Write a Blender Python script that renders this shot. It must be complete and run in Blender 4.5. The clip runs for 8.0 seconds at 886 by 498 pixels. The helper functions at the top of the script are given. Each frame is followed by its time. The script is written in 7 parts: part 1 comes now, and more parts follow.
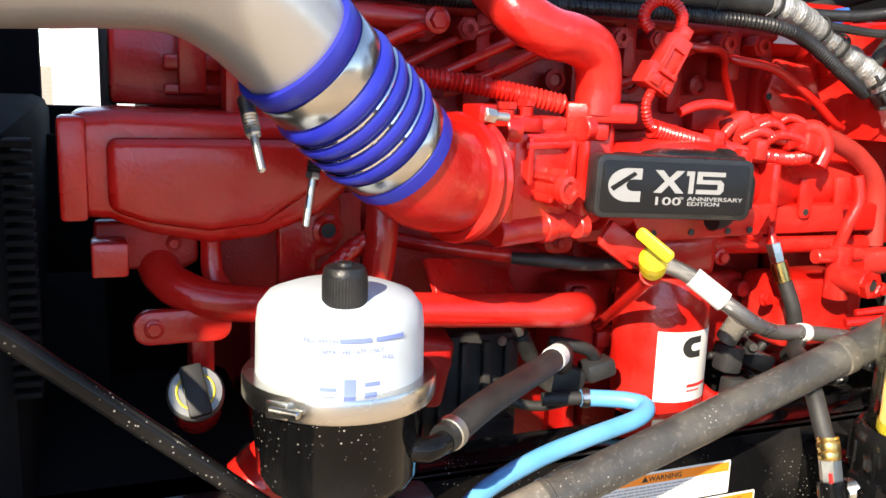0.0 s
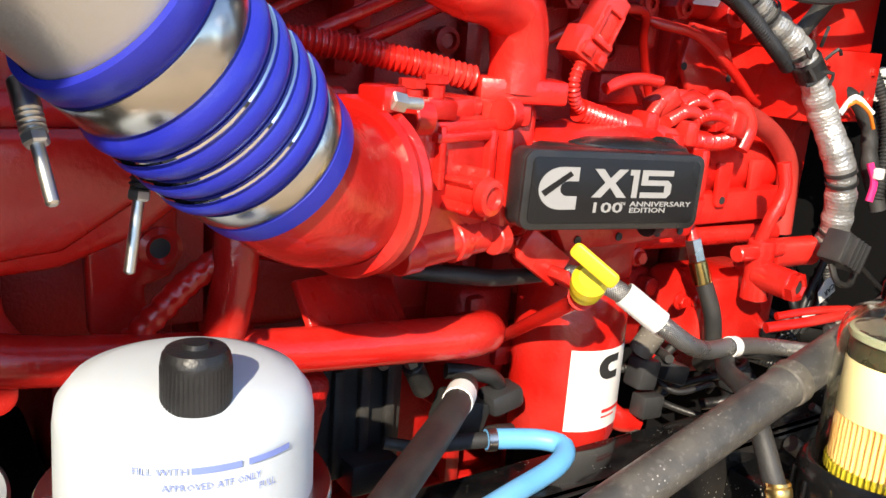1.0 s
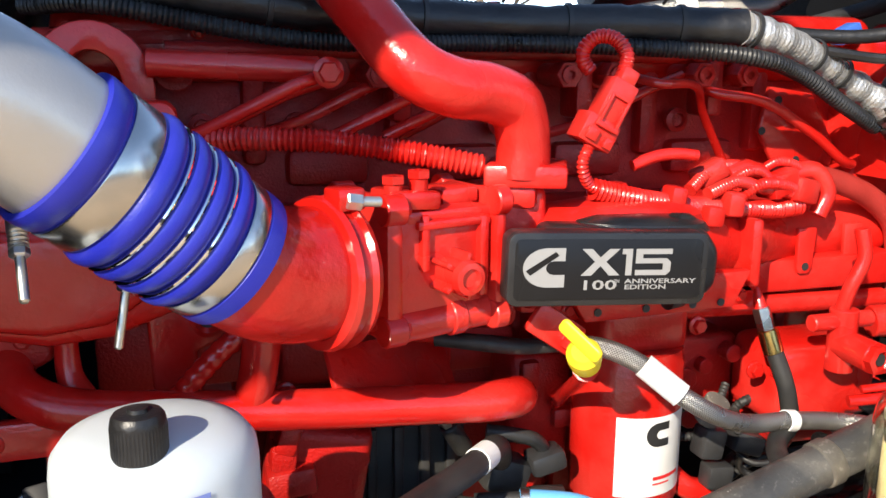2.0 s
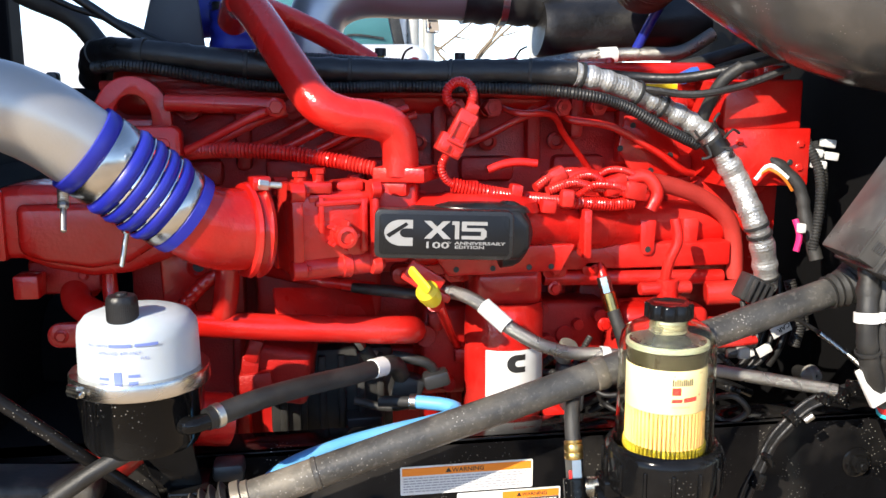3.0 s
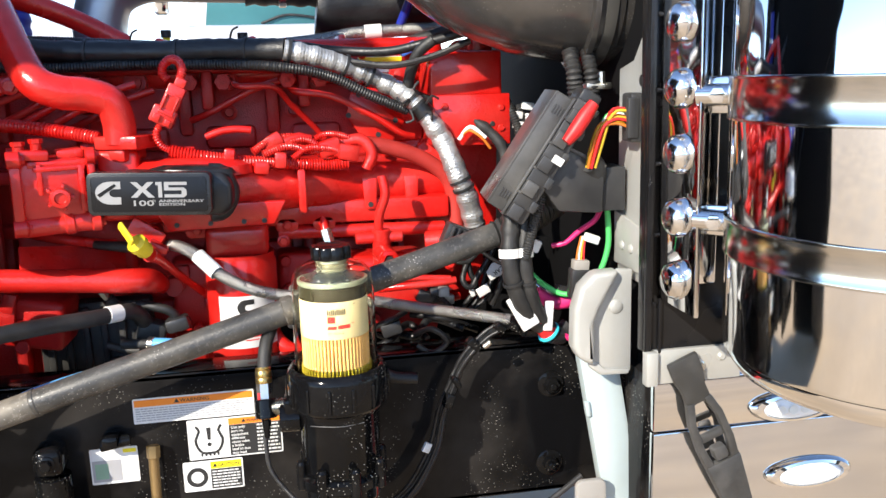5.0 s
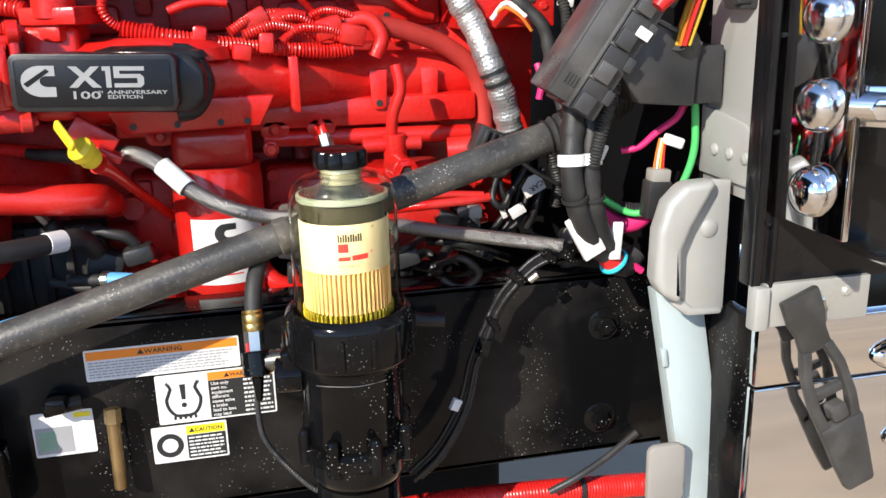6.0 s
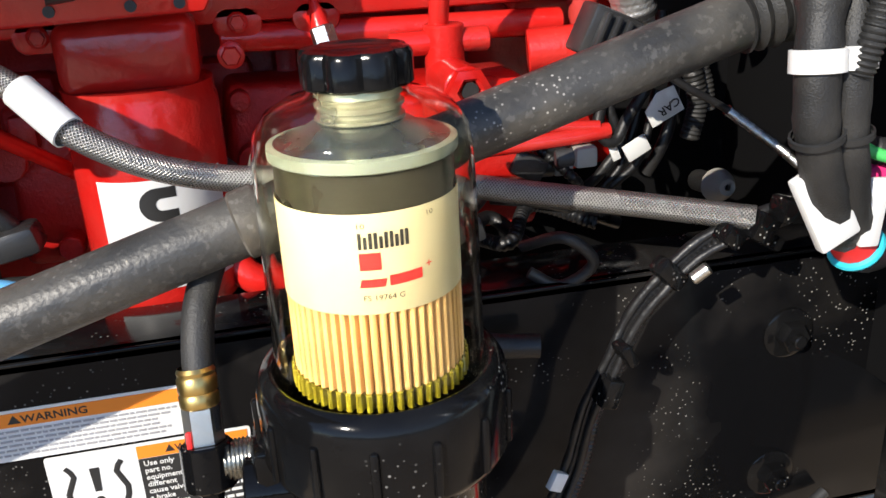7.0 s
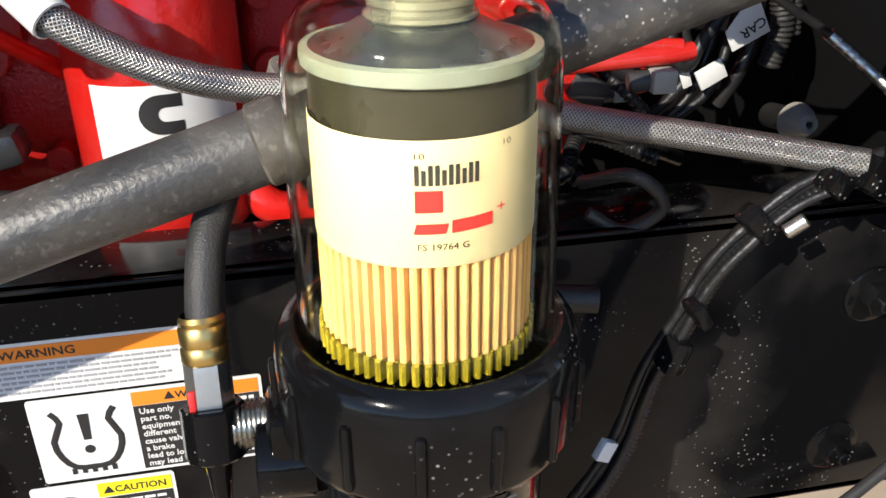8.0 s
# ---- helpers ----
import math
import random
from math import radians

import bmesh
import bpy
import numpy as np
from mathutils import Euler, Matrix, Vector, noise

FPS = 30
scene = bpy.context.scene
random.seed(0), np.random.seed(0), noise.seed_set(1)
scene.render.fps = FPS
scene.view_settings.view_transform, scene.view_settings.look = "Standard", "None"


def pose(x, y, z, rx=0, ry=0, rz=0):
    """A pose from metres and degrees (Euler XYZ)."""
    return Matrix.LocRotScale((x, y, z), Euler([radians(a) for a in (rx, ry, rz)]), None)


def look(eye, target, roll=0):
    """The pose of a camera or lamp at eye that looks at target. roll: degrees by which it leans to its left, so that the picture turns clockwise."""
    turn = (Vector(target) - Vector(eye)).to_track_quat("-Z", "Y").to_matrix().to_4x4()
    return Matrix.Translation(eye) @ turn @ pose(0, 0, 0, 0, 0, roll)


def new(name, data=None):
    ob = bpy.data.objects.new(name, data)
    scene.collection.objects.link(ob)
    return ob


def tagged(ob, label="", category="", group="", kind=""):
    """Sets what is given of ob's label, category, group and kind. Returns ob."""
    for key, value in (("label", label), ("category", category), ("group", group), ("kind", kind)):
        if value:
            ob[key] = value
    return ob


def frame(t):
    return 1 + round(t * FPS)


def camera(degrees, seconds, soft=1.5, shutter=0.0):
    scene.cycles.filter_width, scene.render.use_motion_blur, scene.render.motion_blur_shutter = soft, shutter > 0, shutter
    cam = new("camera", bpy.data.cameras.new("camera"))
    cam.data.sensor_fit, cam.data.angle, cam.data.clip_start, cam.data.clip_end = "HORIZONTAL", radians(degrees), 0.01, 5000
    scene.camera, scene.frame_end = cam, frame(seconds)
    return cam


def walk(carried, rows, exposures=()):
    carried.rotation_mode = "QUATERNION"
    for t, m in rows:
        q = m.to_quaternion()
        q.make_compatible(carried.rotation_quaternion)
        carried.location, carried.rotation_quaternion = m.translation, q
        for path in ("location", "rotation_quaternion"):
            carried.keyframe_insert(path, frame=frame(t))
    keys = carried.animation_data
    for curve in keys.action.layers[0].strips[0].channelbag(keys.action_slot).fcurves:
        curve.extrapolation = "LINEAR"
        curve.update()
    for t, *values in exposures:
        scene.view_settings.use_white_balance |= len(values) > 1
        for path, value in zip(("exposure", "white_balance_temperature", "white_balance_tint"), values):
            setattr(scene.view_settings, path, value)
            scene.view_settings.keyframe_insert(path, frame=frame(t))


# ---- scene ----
cam = camera(53.8, 8.0)
METRES, EYE, TILT, LEAN, TURN = 2.95, 1.5, -11.0, -2.0, -22.0
ROWS = [
    (0.0, 0.0, 0.0, 0.0, -0.0, 0.0, -0.0),
    (0.5, -0.0162, 0.0827, 0.0256, -7.91, -2.69, 0.42),
    (1.0, -0.0164, 0.0961, 0.0274, -11.25, -3.97, -0.03),
    (1.2, -0.0146, 0.0903, 0.0300, -10.65, -3.38, 0.46),
    (2.3, 0.1197, 0.0282, 0.0366, 9.96, 0.23, 0.43),
    (2.5, 0.1533, -0.0054, 0.0296, 11.3, 1.51, 0.4),
    (3.0, 0.2128, -0.0851, 0.0091, 13.49, 1.15, -0.38),
    (3.5, 0.2751, -0.1342, 0.0054, 17.68, -0.61, -0.14),
    (4.0, 0.3527, -0.1301, -0.0006, 16.6, -0.69, 0.93),
    (4.5, 0.3884, -0.1225, 0.001, 12.73, 0.1, 2.49),
    (5.0, 0.3937, -0.12, -0.0097, 11.74, -0.31, 1.41),
    (5.2, 0.3902, -0.1096, -0.0165, 11.41, -1.13, 0.35),
    (6.3, 0.3098, 0.0479, -0.0203, 8.86, -6.78, 2.33),
    (6.5, 0.2956, 0.085, -0.0223, 8.81, -8.0, 2.78),
    (7.0, 0.2716, 0.1942, -0.0167, 9.76, -10.85, 2.98),
    (7.5, 0.2539, 0.226, -0.0159, 10.22, -13.41, 1.65),
    (8.0, 0.2526, 0.2307, -0.0211, 10.56, -15.91, 0.41),
]
walk(cam, [(t, pose(0, 0, EYE, TILT, LEAN, TURN) @ pose(METRES * x, METRES * y, METRES * z, 90 + pitch, roll, yaw)) for t, x, y, z, yaw, pitch, roll in ROWS[:1]]
     + [(0.3, look((0.041, 0.194, 1.540), (0.934, 1.925, 1.086), 3.0))]
     + [(t, pose(0, 0, EYE, TILT, LEAN, TURN) @ pose(METRES * x, METRES * y, METRES * z, 90 + pitch, roll, yaw)) for t, x, y, z, yaw, pitch, roll in ROWS[1:]],
     exposures=[(0.0, 1.98, 7700, 10), (1.0, 1.76, 7650, 10), (2.5, 1.68, 7250, 10), (4.5, 1.68, 7000, 10), (5.2, 1.58, 6900, 10), (6.5, 1.28, 6750, 10), (8.0, 1.26, 6800, 10)])

# ---- world and sun ----
SUN = Vector((-0.60, -0.62, 0.52)).normalized()
world = bpy.data.worlds.new("sky")
scene.world = world
world.use_nodes = True
wn = world.node_tree.nodes
sky = wn.new("ShaderNodeTexSky")
sky.sky_type, sky.sun_disc = "NISHITA", False
sky.sun_elevation = math.asin(SUN.z)
sky.sun_rotation = math.atan2(SUN.x, SUN.y)
sky.altitude, sky.air_density, sky.dust_density, sky.ozone_density = 2500, 0.8, 0.0, 2.0
world.node_tree.links.new(sky.outputs[0], wn["Background"].inputs[0])
wn["Background"].inputs[1].default_value = 0.15
sun = new("sun", bpy.data.lights.new("sun", "SUN"))
sun.data.energy, sun.data.angle, sun.data.color = 2.75, radians(0.55), (1.0, 0.95, 0.87)
sun.matrix_world = look(SUN * 30, (0, 0, 0))


# ---- materials ----
def material(name, colour, rough=0.5, metal=0.0, vary=0.25, scale=30.0, bump=0.0, bump_scale=200.0, dust=0.0, dust_colour=(0.45, 0.40, 0.34),
             coat=0.0, speck=0.0, spec=0.5, rough_vary=0.15, trans=0.0, ior=1.45, blotch=0.0, blotch_colour=(0.36, 0.33, 0.29), blotch_scale=38.0):
    """A surface with a broad and a fine variation of colour and gloss, dust blotches, specks and fine relief."""
    m = bpy.data.materials.new(name)
    m.use_nodes = True
    n, l = m.node_tree.nodes, m.node_tree.links
    b = n["Principled BSDF"]
    tc = n.new("ShaderNodeTexCoord")

    def nz(s, detail=4.0):
        t = n.new("ShaderNodeTexNoise")
        t.inputs["Scale"].default_value, t.inputs["Detail"].default_value = s, detail
        l.new(tc.outputs["Object"], t.inputs["Vector"])
        return t.outputs["Fac"]

    def ramp(src, a, z, lo=0.0, hi=1.0):
        r = n.new("ShaderNodeMapRange")
        r.inputs[1].default_value, r.inputs[2].default_value, r.inputs[3].default_value, r.inputs[4].default_value = a, z, lo, hi
        l.new(src, r.inputs[0])
        return r.outputs[0]

    def mix(fac, a, c):
        x = n.new("ShaderNodeMix")
        x.data_type = "RGBA"
        l.new(fac, x.inputs[0])
        for s, v in ((x.inputs[6], a), (x.inputs[7], c)):
            if isinstance(v, tuple):
                s.default_value = (*v, 1)
            else:
                l.new(v, s)
        return x.outputs[2]

    broad, fine = nz(scale / 4), nz(scale * 5, 8.0)
    dark = tuple(c * (1 - vary) for c in colour)
    light = tuple(min(c * (1 + vary * 0.5), 1) for c in colour)
    out = mix(ramp(broad, 0.35, 0.65), dark, light)
    out = mix(ramp(fine, 0.3, 0.75, 0.0, vary * 0.6), out, tuple(c * 0.6 for c in colour))
    if dust:
        out = mix(ramp(nz(scale / 1.5, 9.0), 0.45, 0.75, 0.0, dust), out, dust_colour)
    if speck:
        v = n.new("ShaderNodeTexVoronoi")
        v.inputs["Scale"].default_value = 160
        l.new(tc.outputs["Object"], v.inputs["Vector"])
        spot = ramp(v.outputs["Distance"], 0.10, 0.20, 1.0, 0.0)
        gate = n.new("ShaderNodeMath")
        gate.operation = "MULTIPLY"
        l.new(spot, gate.inputs[0])
        l.new(ramp(nz(9.0), 0.52, 0.62, 0.0, speck), gate.inputs[1])
        out = mix(gate.outputs[0], out, (0.6, 0.57, 0.52))
    if blotch:
        out = mix(ramp(nz(blotch_scale, 10.0), 0.575, 0.63, 0.0, blotch), out, blotch_colour)
    l.new(out, b.inputs["Base Color"])
    l.new(ramp(broad, 0.3, 0.7, max(rough - rough_vary, 0.02), min(rough + rough_vary, 1)), b.inputs["Roughness"])
    b.inputs["Metallic"].default_value = metal
    b.inputs["Coat Weight"].default_value = coat
    b.inputs["Coat Roughness"].default_value = 0.12
    b.inputs["Specular IOR Level"].default_value = spec
    b.inputs["IOR"].default_value = ior
    b.inputs["Transmission Weight"].default_value = trans
    if bump:
        k = n.new("ShaderNodeBump")
        k.inputs["Strength"].default_value, k.inputs["Distance"].default_value = bump, 0.002
        l.new(nz(bump_scale, 6.0), k.inputs["Height"])
        l.new(k.outputs[0], b.inputs["Normal"])
    return m


RED = material("red_paint", (0.58, 0.012, 0.009), 0.25, vary=0.28, scale=16, bump=0.40, bump_scale=150, dust=0.16, dust_colour=(0.42, 0.14, 0.11), coat=0.2)
# rough castings in the same red, set darker to deepen the shaded head and block
REDCAST = material("red_casting_darkened_for_shade", (0.46, 0.008, 0.0065), 0.44, vary=0.36, scale=20, bump=0.7, bump_scale=260, dust=0.26, dust_colour=(0.16, 0.04, 0.034))
BLACK = material("black_gloss_paint", (0.0045, 0.0045, 0.005), 0.10, spec=0.15, vary=0.3, scale=10, dust=0.22, dust_colour=(0.10, 0.09, 0.08), speck=0.45, rough_vary=0.07)
SATIN = material("satin_black_panel", (0.008, 0.008, 0.009), 0.25, spec=0.3, vary=0.2, scale=12, dust=0.03, dust_colour=(0.2, 0.2, 0.19))
BLACKP = material("black_plastic", (0.030, 0.030, 0.031), 0.40, vary=0.3, scale=25, bump=0.15, bump_scale=500, dust=0.10, dust_colour=(0.20, 0.19, 0.17))
GLOSSP = material("glossy_black_plastic", (0.005, 0.005, 0.0054), 0.11, spec=0.20, vary=0.3, scale=20, bump=0.14, bump_scale=70, dust=0.03, dust_colour=(0.20, 0.20, 0.19), speck=0.6, rough_vary=0.08)
RUBBER = material("black_rubber", (0.020, 0.020, 0.020), 0.50, vary=0.35, scale=30, bump=0.35, bump_scale=600, dust=0.14, dust_colour=(0.18, 0.165, 0.14))
DUSTY = material("dusty_rubber", (0.085, 0.078, 0.068), 0.60, vary=0.35, scale=26, bump=0.4, bump_scale=300, dust=0.45, dust_colour=(0.30, 0.26, 0.20), speck=0.5)
TAPE = material("black_cloth_tape", (0.011, 0.011, 0.012), 0.42, vary=0.4, scale=40, bump=0.4, bump_scale=150, dust=0.06, dust_colour=(0.16, 0.15, 0.13))
SHAFT = material("dusty_black_steel", (0.045, 0.044, 0.042), 0.42, vary=0.4, scale=30, bump=0.35, bump_scale=220, dust=0.40, dust_colour=(0.18, 0.16, 0.13), speck=0.6, blotch=0.14, blotch_colour=(0.26, 0.245, 0.22), blotch_scale=140)
SHAFTLOW = material("heavily_dusted_steel", (0.10, 0.09, 0.075), 0.5, 0.2, vary=0.4, scale=26, bump=0.35, bump_scale=200, dust=0.7, dust_colour=(0.32, 0.28, 0.22), speck=0.5, blotch=0.2, blotch_colour=(0.40, 0.37, 0.33), blotch_scale=120)
ALU = material("cast_aluminium", (0.50, 0.48, 0.455), 0.42, 0.55, vary=0.12, scale=12, bump=0.12, bump_scale=260, dust=0.18, dust_colour=(0.48, 0.38, 0.24))
STEEL = material("stainless_steel", (0.60, 0.585, 0.55), 0.25, 1.0, vary=0.12, scale=18, rough_vary=0.06, bump=0.05, bump_scale=400)
HAZED = material("hazed_chrome", (0.80, 0.80, 0.80), 0.14, 1.0, vary=0.10, scale=40, rough_vary=0.08, dust=0.35, dust_colour=(0.66, 0.65, 0.64))
BRUSHED = material("brushed_steel_strap", (0.62, 0.605, 0.575), 0.15, 1.0, vary=0.10, scale=30, rough_vary=0.05)
CHROME = material("chrome", (0.82, 0.82, 0.82), 0.05, 1.0, vary=0.04, scale=10, rough_vary=0.03)
POLISHED = material("polished_stainless", (0.72, 0.71, 0.70), 0.09, 1.0, vary=0.05, scale=6, rough_vary=0.05)
ZINC = material("zinc_plated_steel", (0.62, 0.61, 0.56), 0.34, 1.0, vary=0.2, scale=40, bump=0.1)
GREY = material("grey_primer", (0.40, 0.40, 0.375), 0.40, 0.2, vary=0.12, scale=16, bump=0.1, dust=0.15)
BRASS = material("brass", (0.62, 0.44, 0.16), 0.3, 1.0, vary=0.2, scale=50)
BLUE = material("blue_silicone", (0.013, 0.020, 0.31), 0.34, vary=0.15, scale=20, bump=0.12, bump_scale=380, dust=0.05, dust_colour=(0.2, 0.2, 0.5))
NAVY = material("dark_blue_silicone", (0.015, 0.03, 0.30), 0.4, vary=0.2, scale=20)
SKYHOSE = material("light_blue_hose", (0.10, 0.36, 0.66), 0.42, vary=0.2, scale=24, dust=0.18, dust_colour=(0.35, 0.45, 0.55))
FOIL = material("aluminium_foil", (0.52, 0.515, 0.50), 0.40, 0.70, vary=0.25, scale=60, bump=1.0, bump_scale=190, dust=0.15, dust_colour=(0.5, 0.49, 0.47))
BRAID = material("braided_steel", (0.20, 0.195, 0.185), 0.30, 0.85, vary=0.4, scale=60, rough_vary=0.1)


def weave(m, pitch, around):
    """Two crossing sets of wire strands along a hose, by its length and the way round it: relief and dark gaps."""
    n, l = m.node_tree.nodes, m.node_tree.links
    b = n["Principled BSDF"]
    uv = n.new("ShaderNodeUVMap")
    uv.uv_map = "run"
    sep = n.new("ShaderNodeSeparateXYZ")
    l.new(uv.outputs[0], sep.inputs[0])

    def calc(op, a, c):
        x = n.new("ShaderNodeMath")
        x.operation = op
        for k, v in ((0, a), (1, c)):
            if isinstance(v, float):
                x.inputs[k].default_value = v
            else:
                l.new(v, x.inputs[k])
        return x.outputs[0]
    along = calc("MULTIPLY", sep.outputs[0], 2 * math.pi / pitch)
    turns = calc("MULTIPLY", sep.outputs[1], 2 * math.pi * around)
    strands = [calc("SINE", calc(op, along, turns), 0.0) for op in ("ADD", "SUBTRACT")]
    high = calc("MULTIPLY_ADD", calc("MAXIMUM", *strands), 0.5)
    high.node.inputs[2].default_value = 0.5
    wires = calc("MULTIPLY_ADD", calc("SINE", calc("MULTIPLY", along, 4.0), 0.0), 0.12)
    wires.node.inputs[2].default_value = 0.0
    height = calc("ADD", high, wires)
    k = n.new("ShaderNodeBump")
    k.inputs["Strength"].default_value, k.inputs["Distance"].default_value = 0.6, 0.0015
    l.new(height, k.inputs["Height"])
    l.new(k.outputs[0], b.inputs["Normal"])
    x = n.new("ShaderNodeMix")
    x.data_type = "RGBA"
    l.new(calc("POWER", high, 1.6), x.inputs[0])
    x.inputs[6].default_value = (0.085, 0.082, 0.078, 1)
    x.inputs[7].default_value = (0.44, 0.43, 0.41, 1)
    l.new(x.outputs[2], b.inputs["Base Color"])


weave(BRAID, 0.0031, 18.0)
MILK = material("milky_plastic", (0.47, 0.52, 0.555), 0.33, vary=0.08, scale=8, bump=0.05, dust=0.10, dust_colour=(0.52, 0.50, 0.42))
MILK.node_tree.nodes["Principled BSDF"].inputs["Subsurface Weight"].default_value = 0.25
MILK.node_tree.nodes["Principled BSDF"].inputs["Subsurface Radius"].default_value = (0.01, 0.01, 0.012)
WHITE = material("white_label", (0.70, 0.70, 0.68), 0.45, vary=0.06, scale=20, dust=0.10, dust_colour=(0.52, 0.49, 0.44))
CREAM = material("cream_label", (0.55, 0.475, 0.30), 0.5, vary=0.08, scale=20, blotch=0.12, blotch_colour=(0.45, 0.36, 0.2))
ORANGE = material("orange_label", (0.85, 0.24, 0.02), 0.45, vary=0.06, scale=20)
YELLOWL = material("yellow_label", (0.80, 0.66, 0.02), 0.45, vary=0.06, scale=20)
INK = material("black_ink", (0.02, 0.02, 0.02), 0.5, vary=0.1)
SILVERINK = material("silver_ink", (0.34, 0.34, 0.335), 0.35, 0.3, vary=0.1)
BLUEINK = material("blue_ink", (0.16, 0.22, 0.52), 0.5, vary=0.1)
REDINK = material("red_ink", (0.70, 0.02, 0.02), 0.5, vary=0.1)
YELLOW = material("yellow_plastic", (0.72, 0.54, 0.03), 0.35, vary=0.08, scale=30, bump=0.05)
PAPER = material("pleated_filter_paper", (0.58, 0.345, 0.135), 0.75, vary=0.18, scale=60, bump=0.2, bump_scale=500)
FUELTINT = material("fuel_wet_yellow_paper", (0.20, 0.165, 0.014), 0.3, vary=0.35, scale=60)
ORANGEW = material("orange_wire", (0.62, 0.17, 0.02), 0.45, vary=0.2, scale=60)
YELLOWW = material("yellow_wire", (0.58, 0.38, 0.03), 0.45, vary=0.2, scale=60)
PINK = material("magenta_cable", (0.68, 0.025, 0.16), 0.4, vary=0.1)
GREEN = material("green_cable", (0.07, 0.52, 0.13), 0.4, vary=0.1)
CYAN = material("cyan_ring", (0.03, 0.50, 0.60), 0.4, vary=0.1)
BEIGE = material("grey_beige_plug", (0.30, 0.28, 0.25), 0.5, vary=0.1)
TAN = material("concrete_yard", (0.50, 0.37, 0.24), 0.85, vary=0.25, scale=2.5, bump=0.5, bump_scale=60, dust=0.3, dust_colour=(0.42, 0.36, 0.29))
WHITECAR = material("white_vehicle_paint", (0.50, 0.51, 0.53), 0.25, vary=0.05, scale=2, coat=0.5)
DARKGLASS = material("vehicle_glass", (0.05, 0.16, 0.17), 0.12, spec=0.3, vary=0.2, scale=2)
BARK = material("bare_bark", (0.22, 0.17, 0.12), 0.9, vary=0.3, scale=10)
GLASS = material("clear_cover_plastic", (0.97, 0.96, 0.84), 0.03, vary=0.005, rough_vary=0.02, trans=1.0, ior=1.30)
BRONZE = material("pearl_grey_moulding", (0.085, 0.080, 0.076), 0.20, 0.55, vary=0.25, scale=14, bump=0.10, dust=0.2, dust_colour=(0.30, 0.28, 0.26), speck=0.4, coat=0.3)
# near-black for hood and radiator, and for panels added to imitate shaded gaps
SKIRT = material("near_black_matte", (0.007, 0.007, 0.0075), 0.8, spec=0.06, vary=0.2, scale=4, bump=0.2, bump_scale=60)


# ---- mesh helpers ----
def merge(bm, other, m=None):
    if m is not None:
        bmesh.ops.transform(other, matrix=m, verts=other.verts)
    me = bpy.data.meshes.new("join")
    other.to_mesh(me)
    other.free()
    bm.from_mesh(me)
    bpy.data.meshes.remove(me)
    return bm


def part(name, bm, mat, parent=None, label="", sharp=38):
    """One mesh object out of a bmesh in world metres, under a thing or a part."""
    me = bpy.data.meshes.new(name)
    bmesh.ops.recalc_face_normals(bm, faces=bm.faces)
    bm.to_mesh(me)
    bm.free()
    me.materials.append(mat)
    me.polygons.foreach_set("use_smooth", [True] * len(me.polygons))
    me.set_sharp_from_angle(angle=radians(sharp))
    ob = new(name, me)
    if parent is not None:
        ob.parent = parent
        ob.matrix_parent_inverse = at_world(parent).inverted()
    return tagged(ob, label)


def split_part(name, bm, mat, parent, piece, label=""):
    """The largest connected shape becomes the part; the others become pieces under it."""
    bm.verts.ensure_lookup_table()
    seen, groups = set(), []
    for v in bm.verts:
        if v in seen:
            continue
        stack, group = [v], []
        seen.add(v)
        while stack:
            w = stack.pop()
            group.append(w)
            for e in w.link_edges:
                o = e.other_vert(w)
                if o not in seen:
                    seen.add(o)
                    stack.append(o)
        groups.append(group)

    def bulk(g):
        lo = [min(v.co[i] for v in g) for i in range(3)]
        hi = [max(v.co[i] for v in g) for i in range(3)]
        return (hi[0] - lo[0]) * (hi[1] - lo[1]) * (hi[2] - lo[2])
    groups.sort(key=bulk, reverse=True)
    main = None
    for k, g in enumerate(groups):
        b = bmesh.new()
        idx = {v: b.verts.new(v.co) for v in g}
        for f in {f for v in g for f in v.link_faces}:
            b.faces.new([idx[v] for v in f.verts])
        if main is None:
            main = part(name, b, mat, parent, label)
        else:
            part(piece, b, mat, main)
    bm.free()
    return main


def at_world(ob):
    m = ob.matrix_basis.copy()
    return m if ob.parent is None else at_world(ob.parent) @ ob.matrix_parent_inverse @ m


def thing(name, label, category, base=(0, 0, 0), group="", kind=""):
    ob = new(name)
    ob.empty_display_size = 0.05
    ob.location = base
    return tagged(ob, label, category, group, kind)


def frame_of(d, up=(0, 0, 1)):
    """A turn whose z runs along d."""
    z = Vector(d).normalized()
    x = Vector(up).cross(z)
    if x.length < 1e-4:
        x = Vector((1, 0, 0)).cross(z) if abs(z.x) < 0.9 else Vector((0, 1, 0)).cross(z)
    x.normalize()
    y = z.cross(x)
    return Matrix(((x.x, y.x, z.x), (x.y, y.y, z.y), (x.z, y.z, z.z))).to_4x4()


def box(c, s, rot=(0, 0, 0), bevel=0.003, seg=2, bm=None):
    b = bmesh.new()
    bmesh.ops.create_cube(b, size=1)
    bmesh.ops.scale(b, vec=s, verts=b.verts)
    if bevel:
        bmesh.ops.bevel(b, geom=b.edges[:], offset=min(bevel, min(s) * 0.45), segments=seg, affect="EDGES", profile=0.5)
    return merge(bm or bmesh.new(), b, pose(*c, *rot))


